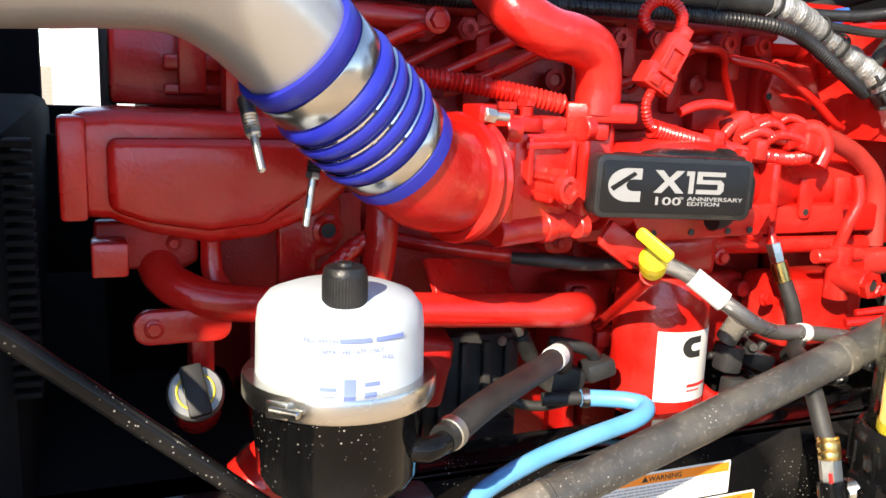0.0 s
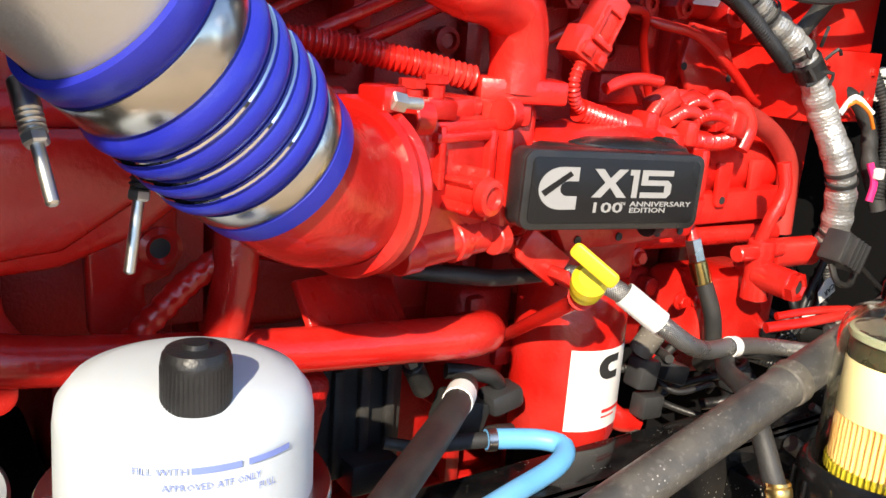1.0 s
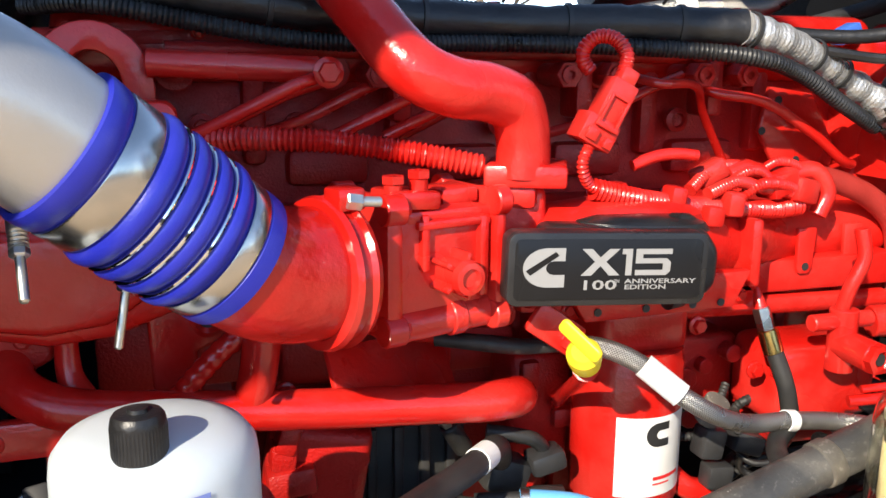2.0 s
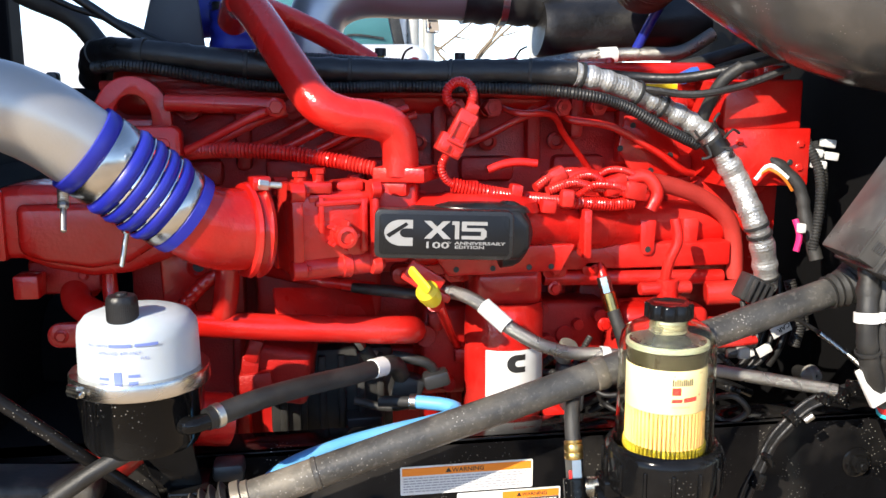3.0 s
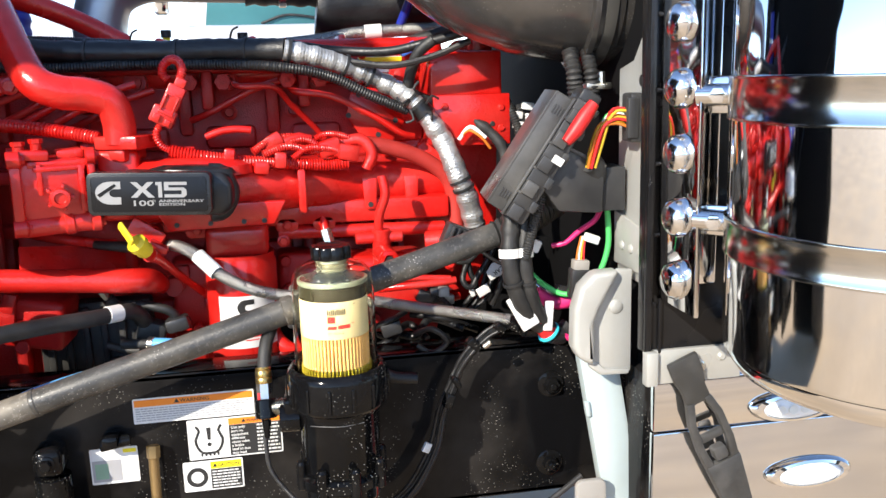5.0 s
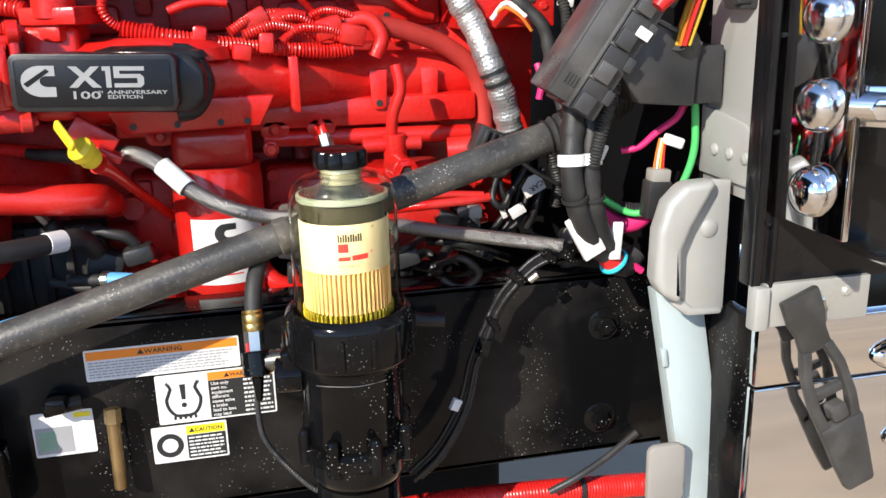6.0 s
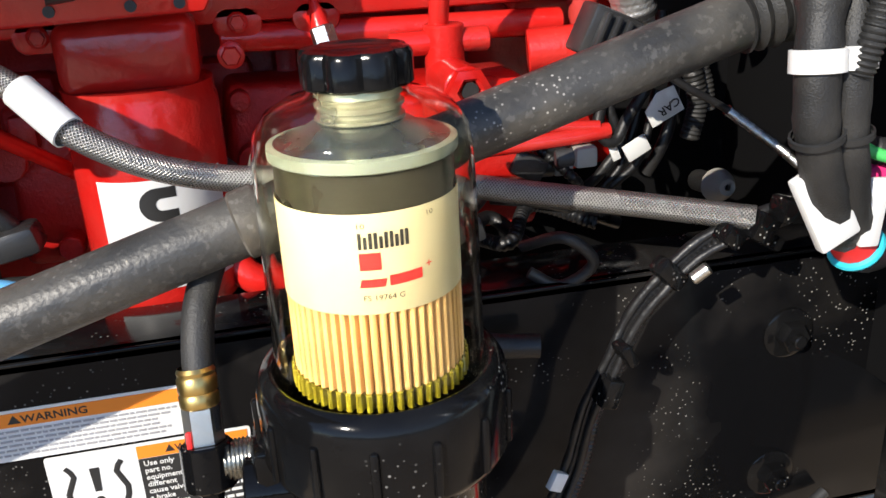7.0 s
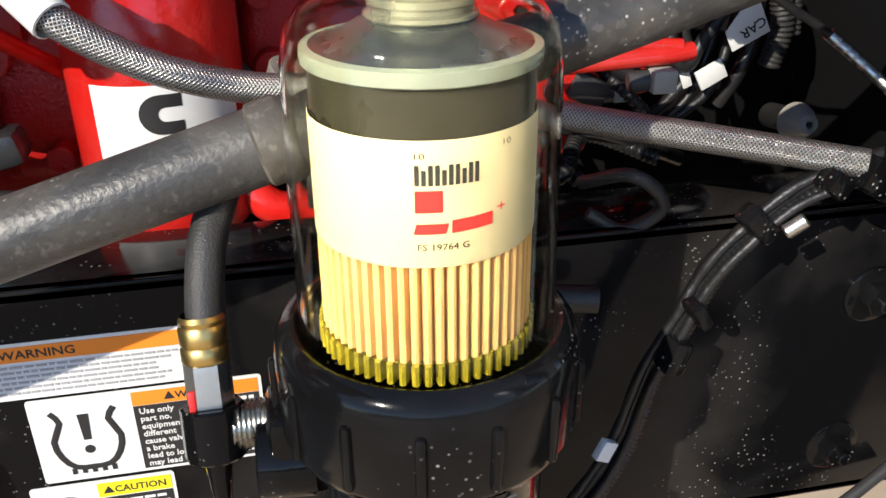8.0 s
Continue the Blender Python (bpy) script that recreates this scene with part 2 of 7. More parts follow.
def prism(poly, thick, m, bevel=0.002, seg=2, bm=None, holes=()):
    """A plate of outline poly (x, y), thick along +z, laid by m."""
    b = bmesh.new()
    f = b.faces.new([b.verts.new((x, y, 0)) for x, y in poly])
    e = bmesh.ops.extrude_face_region(b, geom=[f])
    bmesh.ops.translate(b, vec=(0, 0, thick), verts=[v for v in e["geom"] if isinstance(v, bmesh.types.BMVert)])
    bmesh.ops.recalc_face_normals(b, faces=b.faces)
    if bevel:
        bmesh.ops.bevel(b, geom=[x for x in b.edges if len(x.link_faces) == 2 and x.calc_face_angle(0) > 0.6], offset=bevel, segments=seg, affect="EDGES", profile=0.5)
    return merge(bm or bmesh.new(), b, m)


def front(x, y, z, rz=0, rx=0):
    """Lays a plate's x, y into the world's x, z; its thickness grows towards -y, out of the engine."""
    return pose(x, y, z, 90 + rx, 0, rz)


def rounded(w, h, r, n=5, cx=0.0, cy=0.0):
    out = []
    for sx, sy, a0 in ((1, 1, 0), (-1, 1, 90), (-1, -1, 180), (1, -1, 270)):
        for i in range(n + 1):
            a = radians(a0 + 90 * i / n)
            out.append((cx + sx * (w / 2 - r) + r * math.cos(a), cy + sy * (h / 2 - r) + r * math.sin(a)))
    return out


def curve(pts, step=0.006):
    """Points on a smooth line through pts, about step apart, with the place along it."""
    p = [Vector(q) for q in pts]
    if len(p) == 2:
        n = max(2, int((p[1] - p[0]).length / step))
        return [p[0].lerp(p[1], i / n) for i in range(n + 1)], [i / n for i in range(n + 1)]
    ext = [2 * p[0] - p[1]] + p + [2 * p[-1] - p[-2]]
    out, where = [], []
    for i in range(1, len(ext) - 2):
        a, b, c, d = ext[i - 1:i + 3]
        n = max(2, int((c - b).length / step))
        for k in range(n):
            t = k / n
            out.append(0.5 * (2 * b + (c - a) * t + (2 * a - 5 * b + 4 * c - d) * t * t + (3 * b - a - 3 * c + d) * t ** 3))
            where.append((i - 1 + t) / (len(p) - 1))
    return out + [p[-1]], where + [1.0]


def tube(pts, r, seg=16, step=0.008, bm=None, ridge=0.0, pitch=0.006, cap=True, wobble=0.0, soft_end=True):
    """A pipe along a smooth line; r is one radius or one for each point. ridge: depth of rings, one every pitch metres."""
    bm = bm or bmesh.new()
    if ridge:
        step = pitch / 4
    line, where = curve(pts, step)
    rs = list(r) if isinstance(r, (list, tuple)) else [r] * len(pts)
    n = len(line)
    tang = [(line[min(i + 1, n - 1)] - line[max(i - 1, 0)]).normalized() for i in range(n)]
    u = tang[0].orthogonal().normalized()
    rings, run = [], 0.0
    for i in range(n):
        u = (u - tang[i] * u.dot(tang[i])).normalized()
        v = tang[i].cross(u)
        if i:
            run += (line[i] - line[i - 1]).length
        k = where[i] * (len(rs) - 1)
        j = min(int(k), len(rs) - 2) if len(rs) > 1 else 0
        rad = rs[j] + (rs[min(j + 1, len(rs) - 1)] - rs[j]) * (k - j)
        if ridge:
            rad += ridge * (0.5 + 0.5 * math.cos(2 * math.pi * run / pitch)) ** 0.7 - ridge * 0.5
        if wobble:
            rad += wobble * noise.noise(line[i] * 60)
        rings.append([bm.verts.new(line[i] + rad * (math.cos(a) * u + math.sin(a) * v)) for a in (2 * math.pi * q / seg for q in range(seg))])
    uv = bm.loops.layers.uv.get("run") or bm.loops.layers.uv.new("run")
    gone = 0.0
    for i, (a, b) in enumerate(zip(rings, rings[1:])):
        far = gone + (line[i + 1] - line[i]).length
        for q in range(seg):
            f = bm.faces.new((a[q], a[(q + 1) % seg], b[(q + 1) % seg], b[q]))
            for lp_, uv_ in zip(f.loops, ((gone, q / seg), (gone, (q + 1) / seg), (far, (q + 1) / seg), (far, q / seg))):
                lp_[uv].uv = uv_
        gone = far
    if cap:
        bm.faces.new(rings[0][::-1])
        bm.faces.new(rings[-1])
    return bm


def lathe(profile, m=None, seg=40, bm=None, lobes=0, depth=0.0, lobe_rows=()):
    """Turns (radius, height) round z and lays it by m; lobes: scallops of some depth on the rows named."""
    b = bmesh.new()
    rings = []
    for i, (r, z) in enumerate(profile):
        if r < 1e-5:
            rings.append([b.verts.new((0, 0, z))])
            continue
        ring = []
        for q in range(seg):
            a = 2 * math.pi * q / seg
            rr = r - (depth * (0.5 + 0.5 * math.cos(lobes * a)) ** 3 if lobes and i in lobe_rows else 0)
            ring.append(b.verts.new((rr * math.cos(a), rr * math.sin(a), z)))
        rings.append(ring)
    for a, c in zip(rings, rings[1:]):
        for q in range(seg):
            w = (q + 1) % seg
            if len(a) == 1 and len(c) > 1:
                b.faces.new((a[0], c[q], c[w]))
            elif len(c) == 1 and len(a) > 1:
                b.faces.new((a[q], a[w], c[0]))
            elif len(a) > 1:
                b.faces.new((a[q], a[w], c[w], c[q]))
    return merge(bm or bmesh.new(), b, m or Matrix())


def rod(a, b, r, seg=16, bm=None, bevel=0.0015, r2=None):
    a, b = Vector(a), Vector(b)
    h = (b - a).length
    r2 = r if r2 is None else r2
    e = min(bevel, r * 0.4, h * 0.3)
    return lathe([(0, 0), (r - e, 0), (r, e), (r2, h - e), (r2 - e, h), (0, h)], Matrix.Translation(a) @ frame_of(b - a), seg, bm)


def bolt(p, d, r=0.008, h=0.007, bm=None, flange=True):
    m = Matrix.Translation(p) @ frame_of(d)
    bm = bm or bmesh.new()
    if flange:
        lathe([(0, -0.002), (r * 1.35, -0.002), (r * 1.35, 0.001), (r * 1.05, 0.003), (0, 0.003)], m, 14, bm)
    return lathe([(0, 0), (r, 0.0), (r, h * 0.8), (r * 0.85, h), (0, h)], m, 6, bm)


def ring(c, d, R, r, seg=24, bm=None):
    """A torus of radius R and thickness r round the axis d."""
    x = frame_of(d)
    pts = [Vector(c) + x @ Vector((R * math.cos(a), R * math.sin(a), 0)) for a in (2 * math.pi * i / seg for i in range(seg))]
    b = bm or bmesh.new()
    rows = []
    for p in pts:
        out = (p - Vector(c)).normalized()
        ax = Vector(d).normalized()
        rows.append([b.verts.new(p + r * (math.cos(t) * out + math.sin(t) * ax)) for t in (2 * math.pi * k / 8 for k in range(8))])
    for i in range(seg):
        a, c2 = rows[i], rows[(i + 1) % seg]
        for k in range(8):
            b.faces.new((a[k], a[(k + 1) % 8], c2[(k + 1) % 8], c2[k]))
    return b


def words(text, size, m, mat, parent, name="lettering", thick=0.0004, width=None, bold=0.015):
    """Flat raised letters with the built-in font, width metres wide where given; their faces look along m's z."""
    cu = bpy.data.curves.new(name, "FONT")
    cu.body, cu.size, cu.extrude, cu.resolution_u, cu.offset = text, size, thick / 2, 2, size * bold
    tmp = new("draft", cu)
    me = bpy.data.meshes.new_from_object(tmp)
    bpy.data.objects.remove(tmp)
    bpy.data.curves.remove(cu)
    bm = bmesh.new()
    bm.from_mesh(me)
    bpy.data.meshes.remove(me)
    if width:
        w = max(v.co.x for v in bm.verts) - min(v.co.x for v in bm.verts)
        bmesh.ops.scale(bm, vec=(width / w, 1, 1), verts=bm.verts)
    bmesh.ops.transform(bm, matrix=m, verts=bm.verts)
    return part(name, bm, mat, parent)


def hose(name, label, category, pts, r, mat, ridge=0.0, pitch=0.006, seg=14, group="", **kw):
    return tagged(part(name, tube(pts, r, seg, ridge=ridge, pitch=pitch, **kw), mat), label, category, group)


def on_line(pts, f, w=0.0):
    """A point at the share f of a line through pts and its direction there."""
    line, where = curve(pts)
    i = min(range(len(line)), key=lambda k: abs(where[k] - f))
    d = (line[min(i + 1, len(line) - 1)] - line[max(i - 1, 0)]).normalized()
    return line[i], d


def band(pts, f, width, r, mat, parent, name="band", label=""):
    """A sleeve round a hose at the share f of its line."""
    c, d = on_line(pts, f)
    m = Matrix.Translation(c - d * width / 2) @ frame_of(d)
    return part(name, lathe([(r * 0.9, 0), (r, 0.0006), (r, width - 0.0006), (r * 0.9, width)], m, 18), mat, parent, label)


# ---- large structure ----
tagged(part("ground", box((0, 0, -0.05), (3000, 3000, 0.1), bevel=0), TAN), "tan concrete yard under the truck", "ground", kind="structure")

# frame rail: a C channel with its web facing out, the top flange running inwards
rail_bm = box((0.9, 0.956, 0.84), (3.6, 0.012, 0.34), bevel=0.002)
box((0.9, 0.995, 1.004), (3.6, 0.09, 0.012), bevel=0.003, bm=rail_bm)
box((0.9, 0.995, 0.676), (3.6, 0.09, 0.012), bevel=0.003, bm=rail_bm)
rail = tagged(part("frame_rail", rail_bm, BLACK), "glossy black painted steel frame rail with dried water spots", "frame rail", kind="structure")
tagged(part("frame_rail", box((0.9, 2.1, 0.84), (3.6, 0.08, 0.34), bevel=0.004), BLACK), "black painted steel frame rail on the far side", "frame rail", kind="structure")

# firewall and cowl: a dark bulkhead, a grey cheek plate, and the black cowl side that faces out
cowl = thing("cab_cowl", "black cab cowl side with a grey primed cheek plate and foot", "cowl", (1.6, 1.0, 0.6), kind="structure")
part("bulkhead", box((1.60, 1.44, 1.50), (0.02, 1.40, 1.30), bevel=0.002), SKIRT, cowl, "black insulated bulkhead")
cheek = [(0.615, 1.195), (0.785, 1.195), (0.785, 1.575), (0.72, 1.59), (0.675, 1.64), (0.655, 1.755), (0.615, 1.755)]
part("cheek_plate", prism(cheek, 0.012, Matrix.Translation((1.578, 0, 0)) @ Matrix(((0, 0, -1, 0), (1, 0, 0, 0), (0, 1, 0, 0), (0, 0, 0, 1))), bevel=0.002), GREY, cowl, "grey primed cheek plate")
gus = prism([(-0.085, 0.0), (0.08, 0.0), (0.08, 0.055), (0.03, 0.085), (-0.085, 0.10)], 0.008, Matrix.Translation((1.566, 0.70, 1.215)) @ Matrix(((0, 0, -1, 0), (-1, 0, 0, 0), (0, 1, 0, 0), (0, 0, 0, 1))), bevel=0.003)
part("gusset", gus, GREY, cowl, "grey riveted gusset")
for y in (0.66, 0.70, 0.74):
    part("rivet", lathe([(0.009, 0), (0.008, 0.003), (0.004, 0.005), (0, 0.0055)], Matrix.Translation((1.5575, y, 1.255)) @ frame_of((-1, 0, 0)), 16), GREY, cowl)
part("cheek_hole", lathe([(0, 0), (0.010, 0), (0.010, 0.001), (0, 0.001)], Matrix.Translation((1.5655, 0.682, 1.555)) @ frame_of((-1, 0, 0)), 16), INK, cowl, "dark hole")
part("black_side", box((1.66, 0.617, 1.52), (0.236, 0.03, 0.86), bevel=0.004), SATIN, cowl, "glossy black cowl side")
part("side_flange", box((1.548, 0.600, 1.52), (0.012, 0.012, 0.86), bevel=0.003), SATIN, cowl)
part("side_flange", box((1.568, 0.598, 1.52), (0.006, 0.010, 0.86), bevel=0.002), SATIN, cowl)
fz = box((1.632, 0.600, 1.064), (0.180, 0.012, 0.062), bevel=0.002)
box((1.552, 0.593, 1.064), (0.022, 0.02, 0.062), bevel=0.004, bm=fz)
part("grey_foot", fz, GREY, cowl, "grey primed foot plate")
part("foot_rivet", bolt((1.685, 0.594, 1.075), (0, -1, 0), 0.006, 0.004), GREY, cowl)
for z in (1.18, 1.30, 1.42, 1.54, 1.66, 1.78):
    part("spot_weld", lathe([(0.004, 0), (0.003, 0.002), (0, 0.003)], Matrix.Translation((1.557, 0.5935, z)) @ frame_of((0, -1, 0)), 10), SATIN, cowl)
angle = thing("polished_angle", "polished stainless angle bracket standing out from the cowl", "bracket", (1.558, 0.60, 1.195))
part("leg", box((1.559, 0.526, 1.55), (0.005, 0.156, 0.71), bevel=0.001), CHROME, angle)
part("front_lip", box((1.559, 0.4475, 1.55), (0.008, 0.004, 0.71), bevel=0.0015), POLISHED, angle)
part("channel", box((1.628, 0.575, 1.56), (0.035, 0.05, 0.68), bevel=0.004), POLISHED, angle)


# ---- engine ----
engine = thing("diesel_engine", "bright red painted six-cylinder diesel engine between the frame rails", "engine", (0.7, 1.5, 0.55))


def engine_block():
    bm = box((0.81, 1.60, 0.95), (1.18, 0.56, 0.76), bevel=0.02)
    box((0.81, 1.30, 1.262), (1.18, 0.10, 0.03), bevel=0.008, bm=bm)
    box((0.81, 1.31, 0.83), (1.18, 0.05, 0.03), bevel=0.008, bm=bm)
    return bm


split_part("block", engine_block(), REDCAST, engine, "ledge")
for x in (0.34, 0.56, 0.78, 1.0, 1.22):
    part("block_rib", box((x, 1.305, 1.04), (0.03, 0.06, 0.42), bevel=0.012), REDCAST, engine)
    split_part("core_cover", box((x + 0.11, 1.31, 0.98), (0.15, 0.04, 0.20), bevel=0.016, bm=bolt((x + 0.06, 1.29, 1.05), (0, -1, 0))), REDCAST, engine, "bolt")
    part("tappet_cover", box((x + 0.11, 1.30, 1.17), (0.14, 0.05, 0.07), bevel=0.014), REDCAST, engine)
part("oil_pan", box((0.76, 1.52, 0.44), (1.28, 0.44, 0.34), bevel=0.03, seg=3), SKIRT, engine, "black oil pan")
part("cylinder_head", box((0.74, 1.55, 1.42), (1.30, 0.54, 0.32), bevel=0.015), REDCAST, engine)
for i in range(6):
    x = 0.27 + i * 0.19
    pb = rod((x, 1.29, 1.575), (x, 1.225, 1.575), 0.024, 18)
    lathe([(0, 0), (0.014, 0), (0.014, 0.012), (0.009, 0.014), (0, 0.014)], Matrix.Translation((x, 1.227, 1.575)) @ frame_of((0, -1, 0)), 14, pb)
    split_part("injector_boss", pb, REDCAST, engine, "bolt")
    part("head_rib", box((x + 0.095, 1.275, 1.53), (0.03, 0.04, 0.15), bevel=0.01), REDCAST, engine)
    part("port_boss", box((x, 1.275, 1.45), (0.11, 0.04, 0.05), bevel=0.012), REDCAST, engine)
plate = prism([(1.11, 1.555), (1.185, 1.545), (1.228, 1.475), (1.195, 1.425), (1.13, 1.435), (1.095, 1.49)], 0.012, front(0, 1.225, 0), bevel=0.003)
part("head_plate", plate, RED, engine)
for x, z in ((1.125, 1.535), (1.205, 1.475), (1.165, 1.445), (1.10, 1.49)):
    part("plate_hole", lathe([(0, 0), (0.006, 0), (0.006, 0.001), (0, 0.001)], Matrix.Translation((x, 1.2129, z)) @ frame_of((0, -1, 0)), 14), INK, engine, "dark bolt hole")
for x in (0.545, 0.80, 1.005):
    for dx in (-0.035, 0.035):
        fitb = rod((x + dx, 1.25, 1.572), (x + dx, 1.185, 1.572), 0.015, 16, rod((x + dx, 1.20, 1.572), (x + dx, 1.172, 1.572), 0.0185, 6))
        part("line_fitting", lathe([(0.006, 0), (0.012, 0), (0.012, 0.006), (0.006, 0.007)], Matrix.Translation((x + dx, 1.173, 1.572)) @ frame_of((0, -1, 0)), 16, fitb), REDCAST, engine)
    part("clamp_post", box((x, 1.225, 1.555), (0.026, 0.06, 0.085), bevel=0.008), REDCAST, engine)
for x, dz in ((0.36, 0.0), (0.47, 0.012), (0.60, -0.006), (0.86, 0.006)):
    part("injector_line", tube([(x + 0.09, 1.20, 1.565 + dz), (x + 0.03, 1.19, 1.545 + dz), (x - 0.05, 1.20, 1.505 + dz), (x - 0.10, 1.23, 1.485 + dz)], 0.0075, 10), RED, engine)
part("rail_line", tube([(0.26, 1.215, 1.602), (0.50, 1.215, 1.600), (0.80, 1.21, 1.598), (1.10, 1.215, 1.592)], 0.009, 10), REDCAST, engine)
for x in (0.30, 0.42, 0.56, 0.70, 0.84, 0.98):
    part("head_boss", lathe([(0, 0), (0.018, 0), (0.018, 0.010), (0.011, 0.013), (0.009, 0.008), (0, 0.008)], Matrix.Translation((x, 1.262, 1.505)) @ frame_of((0, -1, 0)), 18), REDCAST, engine)
part("head_ledge", box((0.74, 1.268, 1.615), (1.26, 0.04, 0.02), bevel=0.006), REDCAST, engine)
part("head_ledge", box((0.80, 1.252, 1.385), (1.0, 0.08, 0.03), bevel=0.01), REDCAST, engine)


def valve_cover():
    bm = box((0.73, 1.50, 1.61), (1.20, 0.50, 0.10), bevel=0.03, seg=4)
    for x in (0.3, 0.5, 0.7, 0.9, 1.1):
        box((x, 1.50, 1.635), (0.02, 0.44, 0.07), bevel=0.008, bm=bm)
    return bm


split_part("valve_cover", valve_cover(), RED, engine, "rib")


def rear_housing():
    bm = box((1.36, 1.42, 1.475), (0.17, 0.62, 0.11), bevel=0.003)
    box((1.35, 1.42, 1.575), (0.16, 0.60, 0.095), bevel=0.006, seg=3, bm=bm)
    prism([(1.285, 1.22), (1.435, 1.22), (1.44, 1.43), (1.27, 1.43), (1.20, 1.36), (1.22, 1.28)], 0.03, front(0, 1.24, 0), bm=bm, bevel=0.004)
    box((1.315, 1.52, 1.20), (0.22, 0.5, 0.5), bevel=0.03, bm=bm)
    rod((1.40, 1.20, 1.62), (1.40, 1.20, 1.65), 0.028, 18, bm)
    return bm


split_part("rear_gear_housing", rear_housing(), RED, engine, "housing_section")
hb = bmesh.new()
for x, z in ((1.30, 1.505), (1.425, 1.50), (1.425, 1.455), (1.30, 1.455)):
    bolt((x, 1.112, z), (0, -1, 0), 0.007, 0.006, hb)
split_part("housing_bolt", hb, RED, engine, "bolt")


def front_cover():
    """The rounded gear housing at the engine's front end."""
    poly = [(-0.02, 1.335), (-0.02, 1.45), (0.03, 1.455), (0.25, 1.45), (0.30, 1.42), (0.30, 1.36), (0.26, 1.33), (0.19, 1.305), (0.13, 1.30), (0.06, 1.315), (0.02, 1.333)]
    bm = prism(poly, 0.14, front(0, 1.20, 0), bevel=0.018, seg=4)
    inner = [(0.02, 1.345), (0.02, 1.425), (0.24, 1.425), (0.26, 1.37), (0.19, 1.325), (0.13, 1.318), (0.06, 1.33)]
    prism(inner, 0.02, front(0, 1.065, 0), bevel=0.012, seg=3, bm=bm)
    box((-0.015, 1.075, 1.39), (0.03, 0.05, 0.115), bevel=0.006, bm=bm)
    box((0.02, 1.09, 1.285), (0.04, 0.05, 0.04), bevel=0.004, bm=bm)
    return bm


split_part("front_gear_housing", merge(bmesh.new(), front_cover(), pose(0, -0.03, 0)), RED, engine, "boss")
corner = prism([(0.222, 1.350), (0.298, 1.350), (0.308, 1.338), (0.308, 1.280), (0.300, 1.270), (0.276, 1.262), (0.281, 1.212), (0.226, 1.218)], 0.022, front(0, 1.125, 0), bevel=0.005, seg=3)
lathe([(0.010, 0), (0.021, 0), (0.021, 0.006), (0.015, 0.009), (0.010, 0.004)], Matrix.Translation((0.290, 1.104, 1.300)) @ frame_of((0, -1, 0)), 22, corner)
split_part("corner_plate", corner, RED, engine, "boss")
part("plate_hole", lathe([(0, 0), (0.0105, 0), (0.0105, 0.001), (0, 0.001)], Matrix.Translation((0.290, 1.1025, 1.300)) @ frame_of((0, -1, 0)), 18), INK, engine, "dark bolt hole")
bar_bm = prism([(0.004, 1.258), (0.004, 1.318), (0.125, 1.318), (0.125, 1.266), (0.110, 1.258)], 0.03, front(0, 1.135, 0), bevel=0.006, seg=3)
for x in (0.03, 0.095):
    bolt((x, 1.104, 1.290), (0, -1, 0), 0.007, 0.006, bar_bm)
split_part("lower_cover", bar_bm, REDCAST, engine, "bolt")
part("stub_pipe", tube([(0.140, 1.10, 1.335), (0.139, 1.10, 1.29), (0.141, 1.095, 1.25), (0.152, 1.085, 1.225)], [0.013, 0.0125, 0.014, 0.018], 18), RED, engine)
part("back_plate", prism([(0.16, 1.19), (0.36, 1.19), (0.36, 1.34), (0.16, 1.34)], 0.02, front(0, 1.20, 0), bevel=0.006), REDCAST, engine)
upper = prism(rounded(0.20, 0.10, 0.01, cx=0.13, cy=1.505), 0.05, front(0, 1.25, 0), bevel=0.006)
box((0.14, 1.19, 1.51), (0.09, 0.014, 0.02), bevel=0.004, bm=upper)
box((0.14, 1.19, 1.475), (0.09, 0.014, 0.014), bevel=0.004, bm=upper)
split_part("front_end_plate", upper, RED, engine, "rib")

# lifting eye over the front end
outer = [(0.112, 1.47)] + [(0.180 - 0.068 * math.cos(radians(a)), 1.555 + 0.077 * math.sin(radians(a))) for a in range(0, 181, 12)] + [(0.248, 1.47)]
inner = [(0.213, 1.47)] + [(0.180 + 0.033 * math.cos(radians(a)), 1.555 + 0.044 * math.sin(radians(a))) for a in range(0, 181, 12)] + [(0.147, 1.47)]
eye_bm = prism(outer + inner, 0.028, front(0, 1.20, 0), bevel=0.004)
part("lifting_eye", eye_bm, RED, engine)
cov = prism(rounded(0.11, 0.12, 0.018, cx=0.215, cy=1.485), 0.05, front(0, 1.16, 0), bevel=0.008)
prism(rounded(0.075, 0.07, 0.012, cx=0.215, cy=1.49), 0.008, front(0, 1.112, 0), bevel=0.004, bm=cov)
split_part("side_cover", cov, RED, engine, "raised_panel")


# intake: elbow, clamp, throttle body, upper flange, manifold log
def intake_elbow():
    return tube([(0.285, 0.862, 1.44), (0.318, 0.877, 1.412), (0.352, 0.900, 1.396), (0.405, 0.928, 1.389)], [0.058, 0.060, 0.064, 0.065], 40, 0.006)


